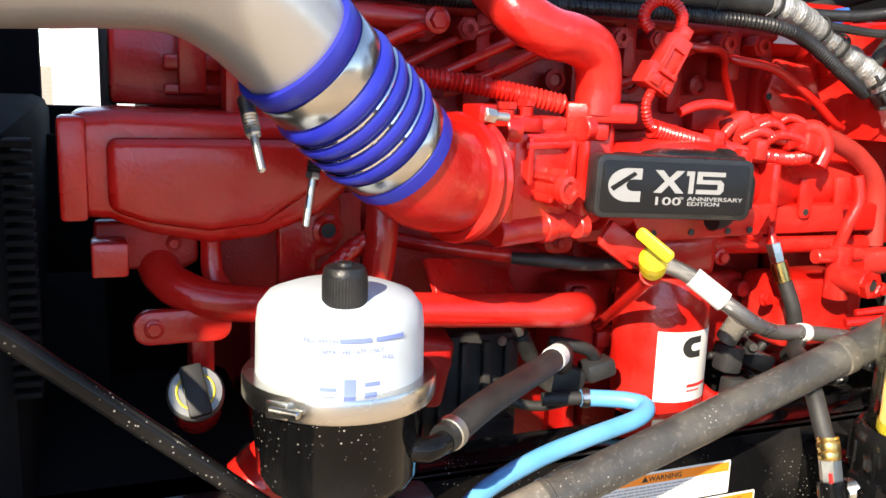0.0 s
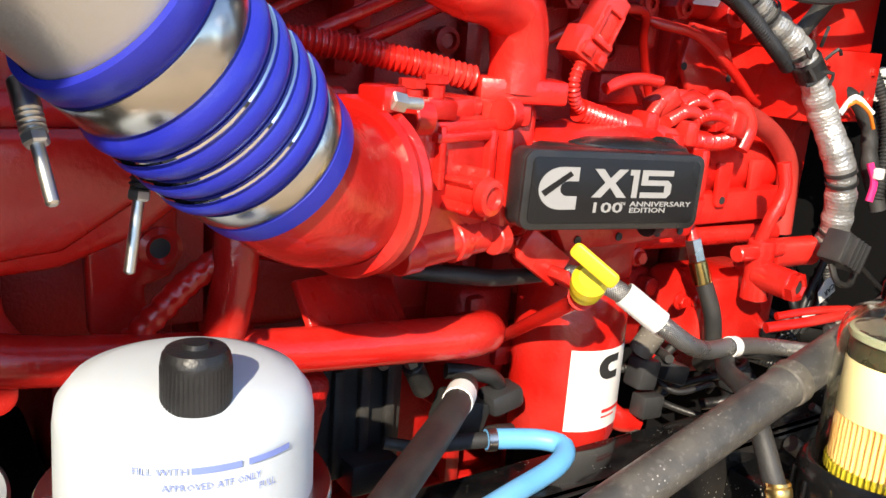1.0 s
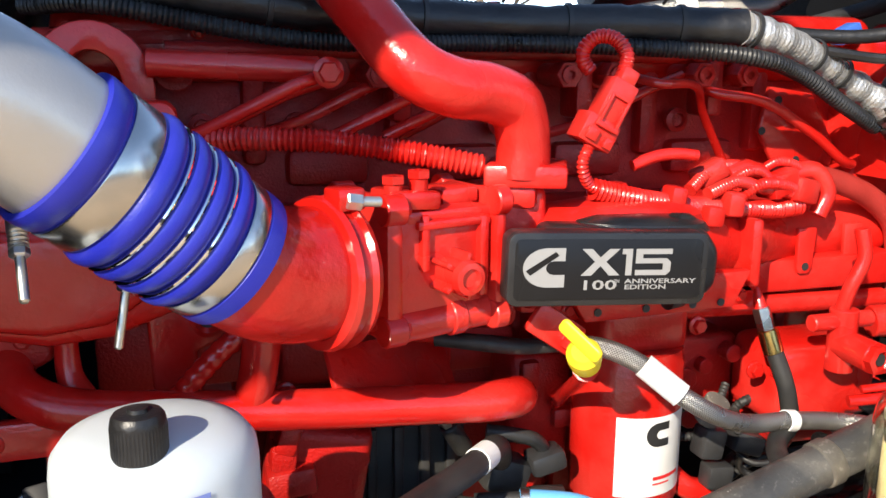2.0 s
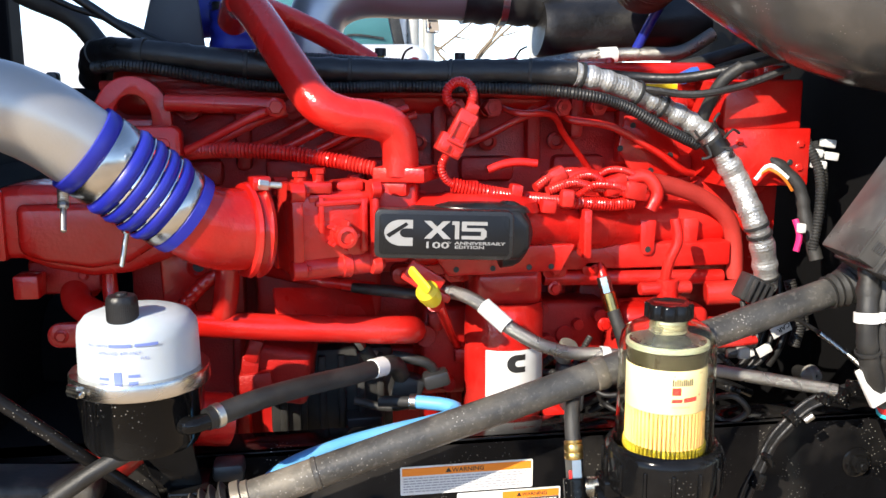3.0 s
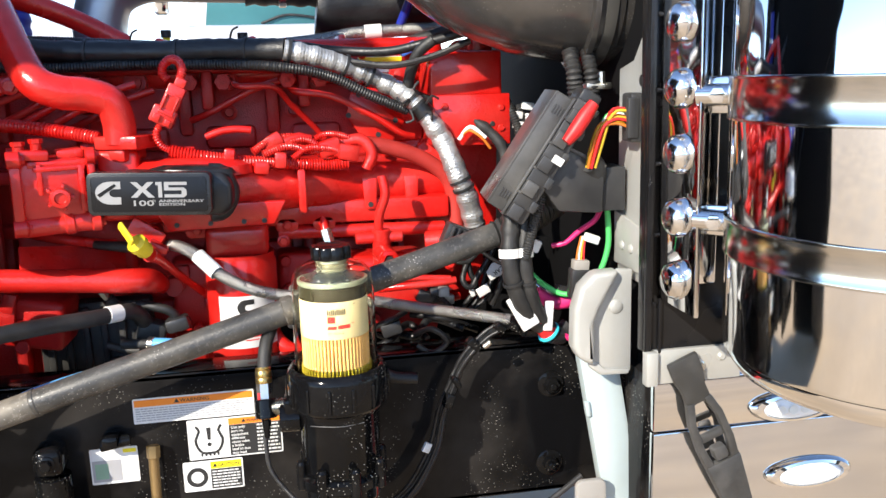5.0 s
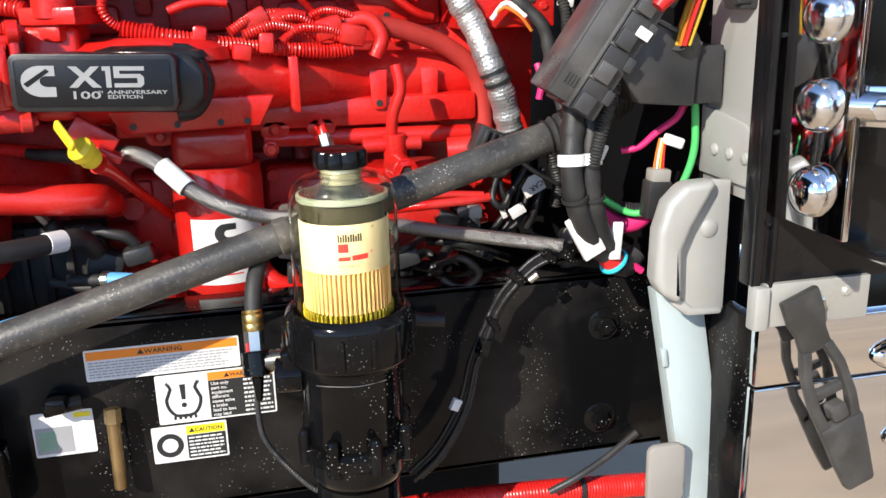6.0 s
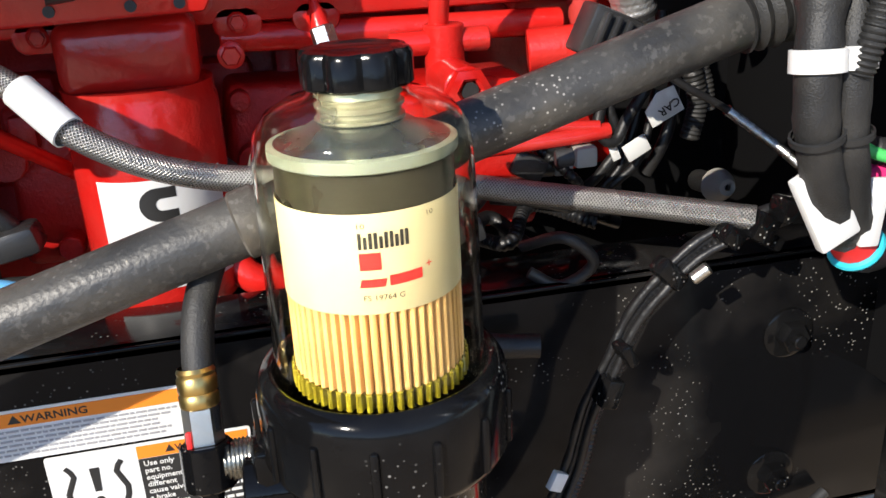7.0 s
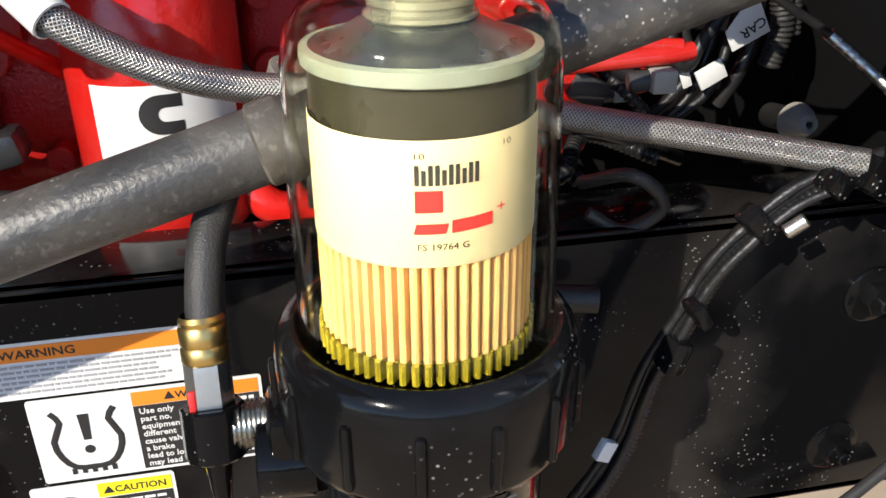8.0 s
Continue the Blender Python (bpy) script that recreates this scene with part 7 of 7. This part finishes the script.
# ---- polished cab skirt, marker lights, rubber latch ----
skirt = thing("cab_skirt", "polished stainless cab skirt panel mirroring the tan yard", "panel", (2.0, 0.62, 0.4))
part("upper_panel", box((2.18, 0.625, 0.982), (1.22, 0.02, 0.096), bevel=0.003), POLISHED, skirt)
part("lower_panel", box((2.18, 0.625, 0.640), (1.22, 0.02, 0.58), bevel=0.003), POLISHED, skirt)
part("side_return", box((1.578, 0.76, 0.690), (0.02, 0.25, 0.68), bevel=0.003), BLACK, skirt, "black painted inner return")
for x, z in ((1.84, 0.962), (1.878, 0.826)):
    ml = thing("marker_light", "oval clear marker light in a chrome bezel on the skirt", "marker light", (x, 0.61, z), group="marker lights")
    m = Matrix.Translation((x, 0.613, z)) @ frame_of((0, -1, 0)) @ Matrix.Diagonal((1, 0.34, 1, 1))
    part("bezel", lathe([(0.088, 0), (0.088, 0.006), (0.080, 0.014), (0.066, 0.016), (0.064, 0.010), (0.0, 0.010)], m, 40), CHROME, ml)
    part("lens", lathe([(0.064, 0.010), (0.060, 0.016), (0.04, 0.021), (0, 0.023)], m, 36), material("clear_lens", (0.75, 0.78, 0.8), 0.1, vary=0.05, coat=0.6), ml, "clear lens")
    for k in range(4):
        part("led", lathe([(0, 0), (0.009, 0), (0.009, 0.002), (0, 0.003)], Matrix.Translation((x - 0.036 + 0.024 * k, 0.5905, z)) @ frame_of((0, -1, 0)), 14), material("led_chip", (0.66, 0.68, 0.66), 0.3, vary=0.1), ml)
DUSTY_RUBBER = material("worn_grey_rubber", (0.045, 0.044, 0.042), 0.48, vary=0.3, scale=40, bump=0.25, bump_scale=400, dust=0.2, dust_colour=(0.16, 0.15, 0.14))
latch = thing("hood_latch", "black rubber hood latch strap hanging on the skirt", "latch", (1.60, 0.56, 0.9))
mL = front(1.606, 0.590, 1.076) @ pose(0, 0, 0, 0, 0, 22.5)
tab = prism([(-0.029, 0.006), (0.029, 0.006), (0.029, -0.030), (0.023, -0.055), (0.024, -0.085), (-0.024, -0.085), (-0.023, -0.055), (-0.029, -0.030)], 0.013, mL, bevel=0.004)
prism([(-0.024, -0.076), (-0.009, -0.080), (-0.020, -0.120), (-0.022, -0.170), (-0.014, -0.222), (-0.032, -0.222), (-0.037, -0.170), (-0.034, -0.115)], 0.016, mL, bevel=0.004, bm=tab)
prism([(0.009, -0.080), (0.024, -0.076), (0.034, -0.115), (0.037, -0.170), (0.032, -0.222), (0.014, -0.222), (0.022, -0.170), (0.020, -0.120)], 0.016, mL, bevel=0.004, bm=tab)
prism([(-0.022, -0.146), (0.022, -0.146), (0.022, -0.162), (-0.022, -0.162)], 0.012, mL, bevel=0.004, bm=tab)
prism([(-0.034, -0.205), (0.036, -0.205), (0.030, -0.270), (0.024, -0.322), (-0.022, -0.322), (-0.029, -0.270)], 0.019, mL, bevel=0.006, bm=tab)
split_part("strap", tab, DUSTY_RUBBER, latch, "arm")
part("buckle", prism(rounded(0.026, 0.026, 0.006, cx=0.001, cy=-0.188), 0.020, mL, bevel=0.003), DUSTY_RUBBER, latch)
part("pivot", bolt((1.640, 0.592, 1.060), (0, -1, 0), 0.010, 0.010), ZINC, latch)

# ---- air intake moulding at the rear top ----
ai = thing("air_intake", "pearl grey moulded air intake elbow above the fuse box", "air intake", (1.4, 1.1, 1.6))
part("body", tube([(1.17, 1.20, 1.875), (1.25, 1.08, 1.815), (1.33, 0.995, 1.772), (1.42, 0.945, 1.752), (1.52, 0.925, 1.742), (1.62, 0.92, 1.740), (1.80, 0.92, 1.740)], [0.055, 0.088, 0.118, 0.142, 0.152, 0.156, 0.156], 48, 0.010), BRONZE, ai)
FLM = Matrix.Translation((1.520, 0.925, 1.742)) @ frame_of((1, -0.05, 0))
part("flange", lathe([(0.150, 0), (0.169, 0.002), (0.170, 0.012), (0.162, 0.016), (0.160, 0.060), (0.154, 0.064)], FLM, 64), BRONZE, ai)
part("clamp_band", lathe([(0.160, 0.024), (0.1635, 0.025), (0.1635, 0.046), (0.160, 0.047)], FLM, 64), material("dull_clamp_steel", (0.22, 0.215, 0.20), 0.34, 0.8, vary=0.2, scale=30), ai, "dull steel clamp band")
part("rubber_elbow", tube([(1.78, 0.92, 1.740), (1.90, 0.92, 1.79), (1.98, 0.92, 1.95)], 0.158, 32), RUBBER, ai)
part("rear_duct", tube([(1.068, 1.734, 1.756), (1.088, 1.734, 1.756), (1.228, 1.734, 1.761), (1.488, 1.684, 1.786)], [0.065, 0.074, 0.074, 0.067], 36, 0.012), TAPE, ai, "large black ribbed air duct")
part("bellows", tube([(1.27, 1.55, 1.86), (1.25, 1.42, 1.87), (1.24, 1.28, 1.87)], 0.075, 24, ridge=0.012, pitch=0.03), RUBBER, ai, "black ribbed rubber bellows")


# ---- far side of the engine bay ----
fp = thing("exhaust_side_pipe", "grey steel pipe with black rubber couplings on the far side", "pipe", (0.5, 1.72, 1.5))
part("pipe", tube([(0.50, 1.72, 1.45), (0.502, 1.72, 1.62), (0.508, 1.72, 1.74), (0.54, 1.73, 1.81), (0.62, 1.75, 1.848), (0.75, 1.77, 1.85), (0.95, 1.78, 1.845), (1.3, 1.79, 1.83)], 0.068, 32, 0.012), material("grey_steel_pipe", (0.42, 0.40, 0.40), 0.38, 0.7, vary=0.12, scale=10, dust=0.1), fp)
part("coupling", tube([(0.88, 1.777, 1.847), (1.0, 1.781, 1.843), (1.12, 1.785, 1.838)], 0.073, 28, ridge=0.006, pitch=0.05), RUBBER, fp)
part("coupling_band", lathe([(0.073, 0), (0.078, 0.002), (0.078, 0.02), (0.073, 0.022)], Matrix.Translation((0.97, 1.78, 1.844)) @ frame_of((1, 0, -0.03)), 32), STEEL, fp)
nv = thing("turbo_hose", "dark blue silicone hose with clamps behind the coolant pipe", "hose", (0.33, 1.5, 1.7))
part("sleeve", tube([(0.335, 1.5, 1.64), (0.338, 1.5, 1.72), (0.345, 1.5, 1.80), (0.36, 1.5, 1.90)], 0.05, 24, ridge=0.005, pitch=0.03), NAVY, nv)
part("clamp_band", lathe([(0.05, 0), (0.055, 0.002), (0.055, 0.018), (0.05, 0.02)], pose(0.343, 1.5, 1.77), 28), STEEL, nv)
part("hump", tube([(0.22, 1.55, 1.76), (0.28, 1.55, 1.765), (0.33, 1.55, 1.765)], 0.045, 20), NAVY, nv)
part("dark_bracket", prism([(0.15, 1.66), (0.29, 1.66), (0.27, 1.86), (0.22, 1.92), (0.19, 1.80)], 0.02, front(0, 1.42, 0), bevel=0.004), material("dark_grey_casting", (0.06, 0.065, 0.075), 0.5, 0.3, vary=0.2), nv)
part("coolant_branch", tube([(0.365, 1.20, 1.765), (0.43, 1.28, 1.752), (0.52, 1.33, 1.715), (0.62, 1.36, 1.66)], 0.022, 16), RED, engine)
for x, y, z, mt in ((0.668, 1.721, 1.675, YELLOWL), (0.866, 1.731, 1.665, BRONZE)):
    cs = thing("capped_stud", "yellow and black capped stud behind the valve cover", "stud", (x, y, z - 0.05), group="capped studs")
    part("stem", rod((x, y, z - 0.08), (x, y, z + 0.018), 0.010, 12), mt, cs)
    part("cap", rod((x, y, z + 0.014), (x, y, z + 0.034), 0.014, 12), INK, cs)
part("rear_shelf", box((0.75, 1.75, 1.57), (1.3, 0.10, 0.06), bevel=0.02), REDCAST, engine)
BC = [(0.93, 1.55, 1.655), (1.05, 1.60, 1.668), (1.17, 1.615, 1.686), (1.30, 1.615, 1.692), (1.39, 1.61, 1.696), (1.47, 1.60, 1.74)]
bc = hose("battery_cable", "grey sheathed cable with a white tag across the bay", "cable", BC, 0.017, BRAID)
band(BC, 0.46, 0.045, 0.0195, WHITE, bc, "white_tag", "white paper tag")
hose("heater_hose", "black heater hose across the rear of the bay", "hose", [(1.02, 1.35, 1.63), (1.16, 1.33, 1.628), (1.30, 1.31, 1.66), (1.45, 1.30, 1.70), (1.57, 1.29, 1.71)], 0.014, RUBBER)
hose("cab_cable", "dark blue cable bundle rising to the cab", "cable", [(1.28, 1.62, 1.70), (1.32, 1.58, 1.80), (1.36, 1.52, 1.90), (1.40, 1.48, 2.0)], 0.012, NAVY)
bcap = thing("breather_cap", "red cap with a small orange plug on the rear housing", "cap", (1.37, 1.2, 1.62))
part("cap", lathe([(0.04, 0), (0.04, 0.018), (0.025, 0.03), (0, 0.032)], pose(1.385, 1.28, 1.62), 24), RED, bcap)
part("plug", box((1.40, 1.22, 1.652), (0.028, 0.02, 0.02), (0, 15, 0), 0.004), ORANGE, bcap)
tagged(part("blue_connector", box((1.24, 1.22, 1.632), (0.04, 0.03, 0.022), (0, -25, 0), 0.004), material("blue_plastic", (0.05, 0.16, 0.6), 0.4)), "small blue and white connector on the harness", "connector")
ys = thing("cover_sticker", "small yellow and white warning label on the valve cover", "warning sticker", (1.18, 1.249, 1.585))
part("backing", box((1.18, 1.2485, 1.60), (0.10, 0.002, 0.035), bevel=0), WHITE, ys)
part("header", box((1.18, 1.2468, 1.611), (0.098, 0.001, 0.010), bevel=0), YELLOWL, ys)

# ---- radiator, shroud, fan and open hood at the front of the truck ----
rad = thing("radiator", "black radiator with a ribbed fan shroud at the engine front", "radiator", (-0.25, 1.6, 0.6))
part("core", box((-0.30, 1.55, 1.12), (0.10, 1.25, 0.95), bevel=0.01), SKIRT, rad)
shb = box((-0.16, 1.52, 1.06), (0.18, 1.10, 0.76), bevel=0.03)
for i in range(22):
    box((-0.066, 0.985, 1.16 + i * 0.0125), (0.028, 0.05, 0.007), bevel=0.002, bm=shb)
split_part("shroud", shb, SKIRT, rad, "rib")
part("side_post", box((0.030, 1.26, 1.52), (0.02, 0.03, 0.24), bevel=0.005), BLACKP, rad)
# two added backdrops that block daylight, so gaps by the radiator stay dark
part("rear_gap_panel", box((0.13, 1.86, 0.96), (0.44, 0.03, 0.82), bevel=0.006), SKIRT, rad, "black panel added to keep a gap dark")
part("side_gap_panel", box((0.06, 1.40, 0.72), (0.30, 0.03, 0.50), bevel=0.006), SKIRT, rad, "black panel added to keep a gap dark")
part("fan_hub", rod((-0.07, 1.5, 1.05), (0.02, 1.5, 1.05), 0.12, 28), SKIRT, rad)
hose("support_rod", "black painted diagonal radiator support rod", "support rod", [(-0.30, 0.75, 1.49), (0.0, 0.80, 1.21), (0.1, 0.81, 1.12), (0.2, 0.825, 1.027), (0.3, 0.83, 0.94)], 0.0105, BLACK)
lowm = thing("front_support", "dusty grey steel front cross support beside the radiator", "support", (-0.1, 0.9, 0.7))
part("beam", box((-0.06, 0.90, 1.00), (0.42, 0.10, 0.05), (0, 4, 0), 0.012, 3), BOOT, lowm)
part("beam", box((-0.02, 0.88, 0.925), (0.34, 0.10, 0.045), (0, -6, 0), 0.012, 3), BOOT, lowm)
part("steering_gear", box((0.10, 0.88, 0.82), (0.26, 0.14, 0.14), (0, 8, 0), 0.03, 3), RUBBER, lowm)
part("foot", box((-0.06, 0.95, 0.72), (0.48, 0.04, 0.40), bevel=0.01), BLACK, lowm)
# added dark box that covers the bright opening, in place of deep shade
part("inner_dark_fill", box((-0.02, 1.22, 0.80), (0.46, 0.5, 0.42), bevel=0.02), SKIRT, lowm)
cover = tube([(0.16, 0.93, 1.03), (0.20, 0.93, 1.06), (0.26, 0.95, 1.075), (0.34, 0.98, 1.06)], 0.045, 18)
part("lower_front_cover", cover, RED, engine)
part("mount_ear", prism(rounded(0.115, 0.042, 0.019, cx=0.100, cy=1.197), 0.02, front(0, 1.07, 0), bevel=0.004, bm=bolt((0.066, 1.050, 1.197), (0, -1, 0), 0.009, 0.007)), RED, engine)
part("mount_stay", box((0.125, 1.10, 1.15), (0.03, 0.05, 0.13), bevel=0.008), RED, engine)
axle = thing("front_axle", "front axle with a black steer tyre on a polished rim", "axle", (-1.12, 0.50, 0.40))
part("beam", box((-1.12, 1.0, 0.45), (0.10, 1.1, 0.12), bevel=0.02), SKIRT, axle)
wheel = part("wheel", lathe([(0, 0.05), (0.09, 0.06), (0.11, 0.03), (0.24, 0.02), (0.29, 0.10), (0.305, 0.135), (0.305, -0.13)], Matrix.Translation((-1.12, 0.32, 0.518)) @ frame_of((0, -1, 0)), 48), POLISHED, axle, "polished steel rim")
part("tyre", lathe([(0.30, -0.14), (0.40, -0.15), (0.475, -0.145), (0.510, -0.12), (0.518, -0.06), (0.512, -0.045), (0.518, -0.03), (0.518, 0.03), (0.512, 0.045), (0.518, 0.06), (0.510, 0.12), (0.475, 0.145), (0.40, 0.15), (0.30, 0.14)], Matrix.Translation((-1.12, 0.32, 0.518)) @ frame_of((0, -1, 0)), 64), RUBBER, wheel, "black tyre")
hood = thing("open_hood", "dark underside of the tilted-open truck hood", "hood", (-0.9, 0.9, 0.4))
hp = [(0.15, 0.62), (0.10, 1.10), (0.16, 1.48), (0.40, 1.60), (0.425, 1.64), (0.40, 1.74), (0.22, 1.90), (0.10, 2.05), (0.0, 2.42), (-0.06, 2.50), (-0.25, 2.62), (-0.38, 2.86), (-0.55, 3.10), (2.9, 3.10), (2.9, 0.45)]
part("panel", prism(hp, 0.03, Matrix.Translation((-0.5, 0, 0)) @ Matrix(((0, 0, -1, 0), (1, 0, 0, 0), (0, 1, 0, 0), (0, 0, 0, 1))), bevel=0.006), SKIRT, hood)

hose("coolant_hose", "thick black hose behind the charge air pipe", "hose", [(-0.06, 1.35, 1.80), (-0.026, 1.35, 1.781), (0.046, 1.35, 1.748), (0.086, 1.35, 1.705), (0.108, 1.35, 1.66), (0.12, 1.35, 1.60)], 0.021, RUBBER)
hose("hood_cable", "black cable looping over the front of the engine", "cable", [(0.0, 1.25, 1.83), (0.082, 1.25, 1.772), (0.19, 1.25, 1.702), (0.28, 1.25, 1.672), (0.373, 1.25, 1.655)], 0.009, TAPE)
hose("hood_cable", "thin black cable over the front of the engine", "cable", [(-0.02, 1.30, 1.80), (0.06, 1.30, 1.76), (0.15, 1.29, 1.73), (0.24, 1.26, 1.69)], 0.006, TAPE)

part("fender_arch", box((-1.0, 0.68, 1.02), (0.04, 0.95, 1.98), bevel=0.01), SKIRT, hood)
part("side_panel", box((-0.46, 2.25, 0.99), (0.74, 0.03, 1.26), bevel=0.01), SKIRT, hood)
part("side_panel", box((0.03, 2.25, 0.95), (0.26, 0.03, 0.92), bevel=0.01), SKIRT, hood)
part("top_panel", box((-0.62, 2.25, 1.95), (0.56, 0.03, 0.72), bevel=0.01), SKIRT, hood)

# ---- yard: white trucks, poles and bare trees behind ----
wt = thing("white_truck", "white parked truck with a tinted windshield beyond the bay", "truck", (0.9, 12.0, 0))
part("body", box((0.9, 12.6, 1.535), (2.5, 2.6, 1.47), bevel=0.25, seg=4), WHITECAR, wt)
part("cab", box((0.9, 14.6, 2.3), (2.4, 1.8, 2.6), bevel=0.2, seg=4), WHITECAR, wt)
part("windshield", prism([(-0.05, 2.36), (1.86, 2.36), (1.68, 3.25), (0.07, 3.25)], 0.05, front(0, 13.68, 0, rx=0), bevel=0.01), DARKGLASS, wt)
part("pillar", prism([(1.88, 2.34), (2.04, 2.34), (1.86, 3.27), (1.70, 3.27)], 0.06, front(0, 13.68, 0), bevel=0.01), RUBBER, wt, "dark windshield pillar")
part("wiper", tube([(0.8, 13.60, 2.40), (1.2, 13.60, 2.52), (1.7, 13.60, 2.47)], 0.02, 8), RUBBER, wt)
for x in (-0.15, 1.95):
    part("wheel", lathe([(0, -0.14), (0.42, -0.14), (0.5, -0.08), (0.5, 0.08), (0.42, 0.14), (0, 0.14)], Matrix.Translation((x, 12.0, 0.5)) @ frame_of((1, 0, 0)), 32), RUBBER, wt)
    part("mirror", box((x * 1.5 - 0.45, 13.6, 2.85), (0.22, 0.12, 0.6), bevel=0.05, seg=3), CHROME, wt)
wv = thing("white_trailer", "long white trailer parked beside the yard", "trailer", (-4.5, 12.5, 0))
part("box_body", box((-4.6, 13.2, 1.55), (6.6, 2.4, 1.7), bevel=0.12, seg=3), WHITECAR, wv)
for x in (-7, -2.4):
    part("wheel", lathe([(0, -0.14), (0.42, -0.14), (0.5, -0.08), (0.5, 0.08), (0.42, 0.14), (0, 0.14)], Matrix.Translation((x, 12.2, 0.5)) @ frame_of((0, 1, 0)), 32), RUBBER, wv)
wc = thing("white_pickup", "white pickup hood parked beyond the engine", "pickup", (4.5, 12.5, 0))
part("body", box((5.0, 12.8, 1.15), (4.4, 2.0, 1.2), bevel=0.22, seg=4), WHITECAR, wc)
for x in (3.6, 6.4):
    part("wheel", lathe([(0, -0.14), (0.32, -0.14), (0.38, -0.08), (0.38, 0.08), (0.32, 0.14), (0, 0.14)], Matrix.Translation((x, 11.9, 0.38)) @ frame_of((0, 1, 0)), 32), RUBBER, wc)
for x, y in ((2.2, 13.9), (2.45, 13.9), (4.75, 16.0), (5.1, 16.1), (-2.5, 18)):
    tagged(part("pole", rod((x, y, 0), (x, y, 7), 0.10, 14), GREY), "tall grey metal pole in the yard", "pole", "yard poles")


def bare_tree(x, y, seed, h):
    r = random.Random(seed)
    t = thing("bare_tree", "leafless winter tree with fine branches behind the yard", "tree", (x, y, 0), group="bare trees")
    trunk, limbs = tube([(x, y, 0), (x + r.uniform(-.1, .1), y, h * 0.3), (x + r.uniform(-.3, .3), y, h * 0.6)], [0.16, 0.12, 0.07], 10, 0.3), bmesh.new()

    def grow(p, d, length, rad, depth):
        q = p + d * length
        mid = p + d * length * 0.5 + Vector((r.uniform(-1, 1), r.uniform(-1, 1), r.uniform(-0.3, 1))) * length * 0.10
        tube([p, mid, q], [rad, rad * 0.8, rad * 0.6], 5, 0.4, bm=limbs)
        if depth:
            for _ in range(3):
                nd = (d + Vector((r.uniform(-1, 1), r.uniform(-1, 1), r.uniform(-0.35, 0.7))) * 0.8).normalized()
                grow(p + d * length * r.uniform(0.5, 1.0), nd, length * r.uniform(0.55, 0.8), rad * 0.6, depth - 1)
    for _ in range(5):
        d = Vector((r.uniform(-1, 1), r.uniform(-1, 1), r.uniform(0.2, 1.0))).normalized()
        grow(Vector((x, y, h * r.uniform(0.3, 0.6))), d, h * 0.28, 0.06, 3)
    part("trunk", trunk, BARK, t)
    tagged(part("crown", limbs, BARK, t), kind="stuff")


bt = thing("bare_tree", "low leafless tree with forked limbs behind the yard", "tree", (4.3, 20, 0), group="bare trees")
part("trunk", tube([(4.3, 20, 0), (4.2, 20, 1.2), (4.25, 20, 2.2)], [0.13, 0.10, 0.08], 10, 0.3), BARK, bt)
limbs = bmesh.new()
for pts, r in (([(4.25, 20, 2.1), (4.44, 20, 2.49), (4.72, 19.8, 2.85), (5.05, 19.6, 3.34), (5.2, 19.5, 3.8)], 0.055), ([(4.3, 20, 2.2), (4.60, 20.1, 2.58), (5.0, 20.2, 2.95), (5.54, 20.3, 3.43), (5.9, 20.4, 3.9)], 0.045),
               ([(4.2, 20, 2.0), (3.7, 20, 2.35), (3.42, 20, 2.70), (3.3, 20, 3.2)], 0.045), ([(3.5, 20, 2.62), (3.9, 20, 2.92), (4.29, 20, 3.24), (4.6, 20, 3.5)], 0.035), ([(3.9, 20, 2.92), (4.2, 20, 2.86), (4.55, 20, 2.78)], 0.022),
               ([(3.42, 20, 2.70), (3.62, 20, 2.62), (3.75, 20, 2.45)], 0.028), ([(4.72, 19.8, 2.85), (4.85, 19.8, 3.2), (4.9, 19.8, 3.7)], 0.028), ([(5.0, 20.2, 2.95), (5.4, 20.2, 3.05), (5.8, 20.2, 3.3)], 0.022)):
    tube(pts, [r * (1 - 0.6 * k / (len(pts) - 1)) for k in range(len(pts))], 6, 0.15, bm=limbs)
tagged(part("crown", limbs, BARK, bt), kind="stuff")
bare_tree(2.8, 22, 8, 7.0)
bare_tree(7.5, 20, 15, 6.0)
# low buildings behind the camera, seen only in the polished metal
sheds = thing("far_shed", "long tan shed along the yard edge", "shed", (0, -45, 0))
part("wall", box((5, -45, 2.0), (120, 0.4, 4.0), bevel=0), material("tan_cladding", (0.16, 0.12, 0.09), 0.8, vary=0.3, scale=1.5), sheds)
part("roof", box((5, -45, 4.1), (121, 3, 0.25), bevel=0.02), GREY, sheds)
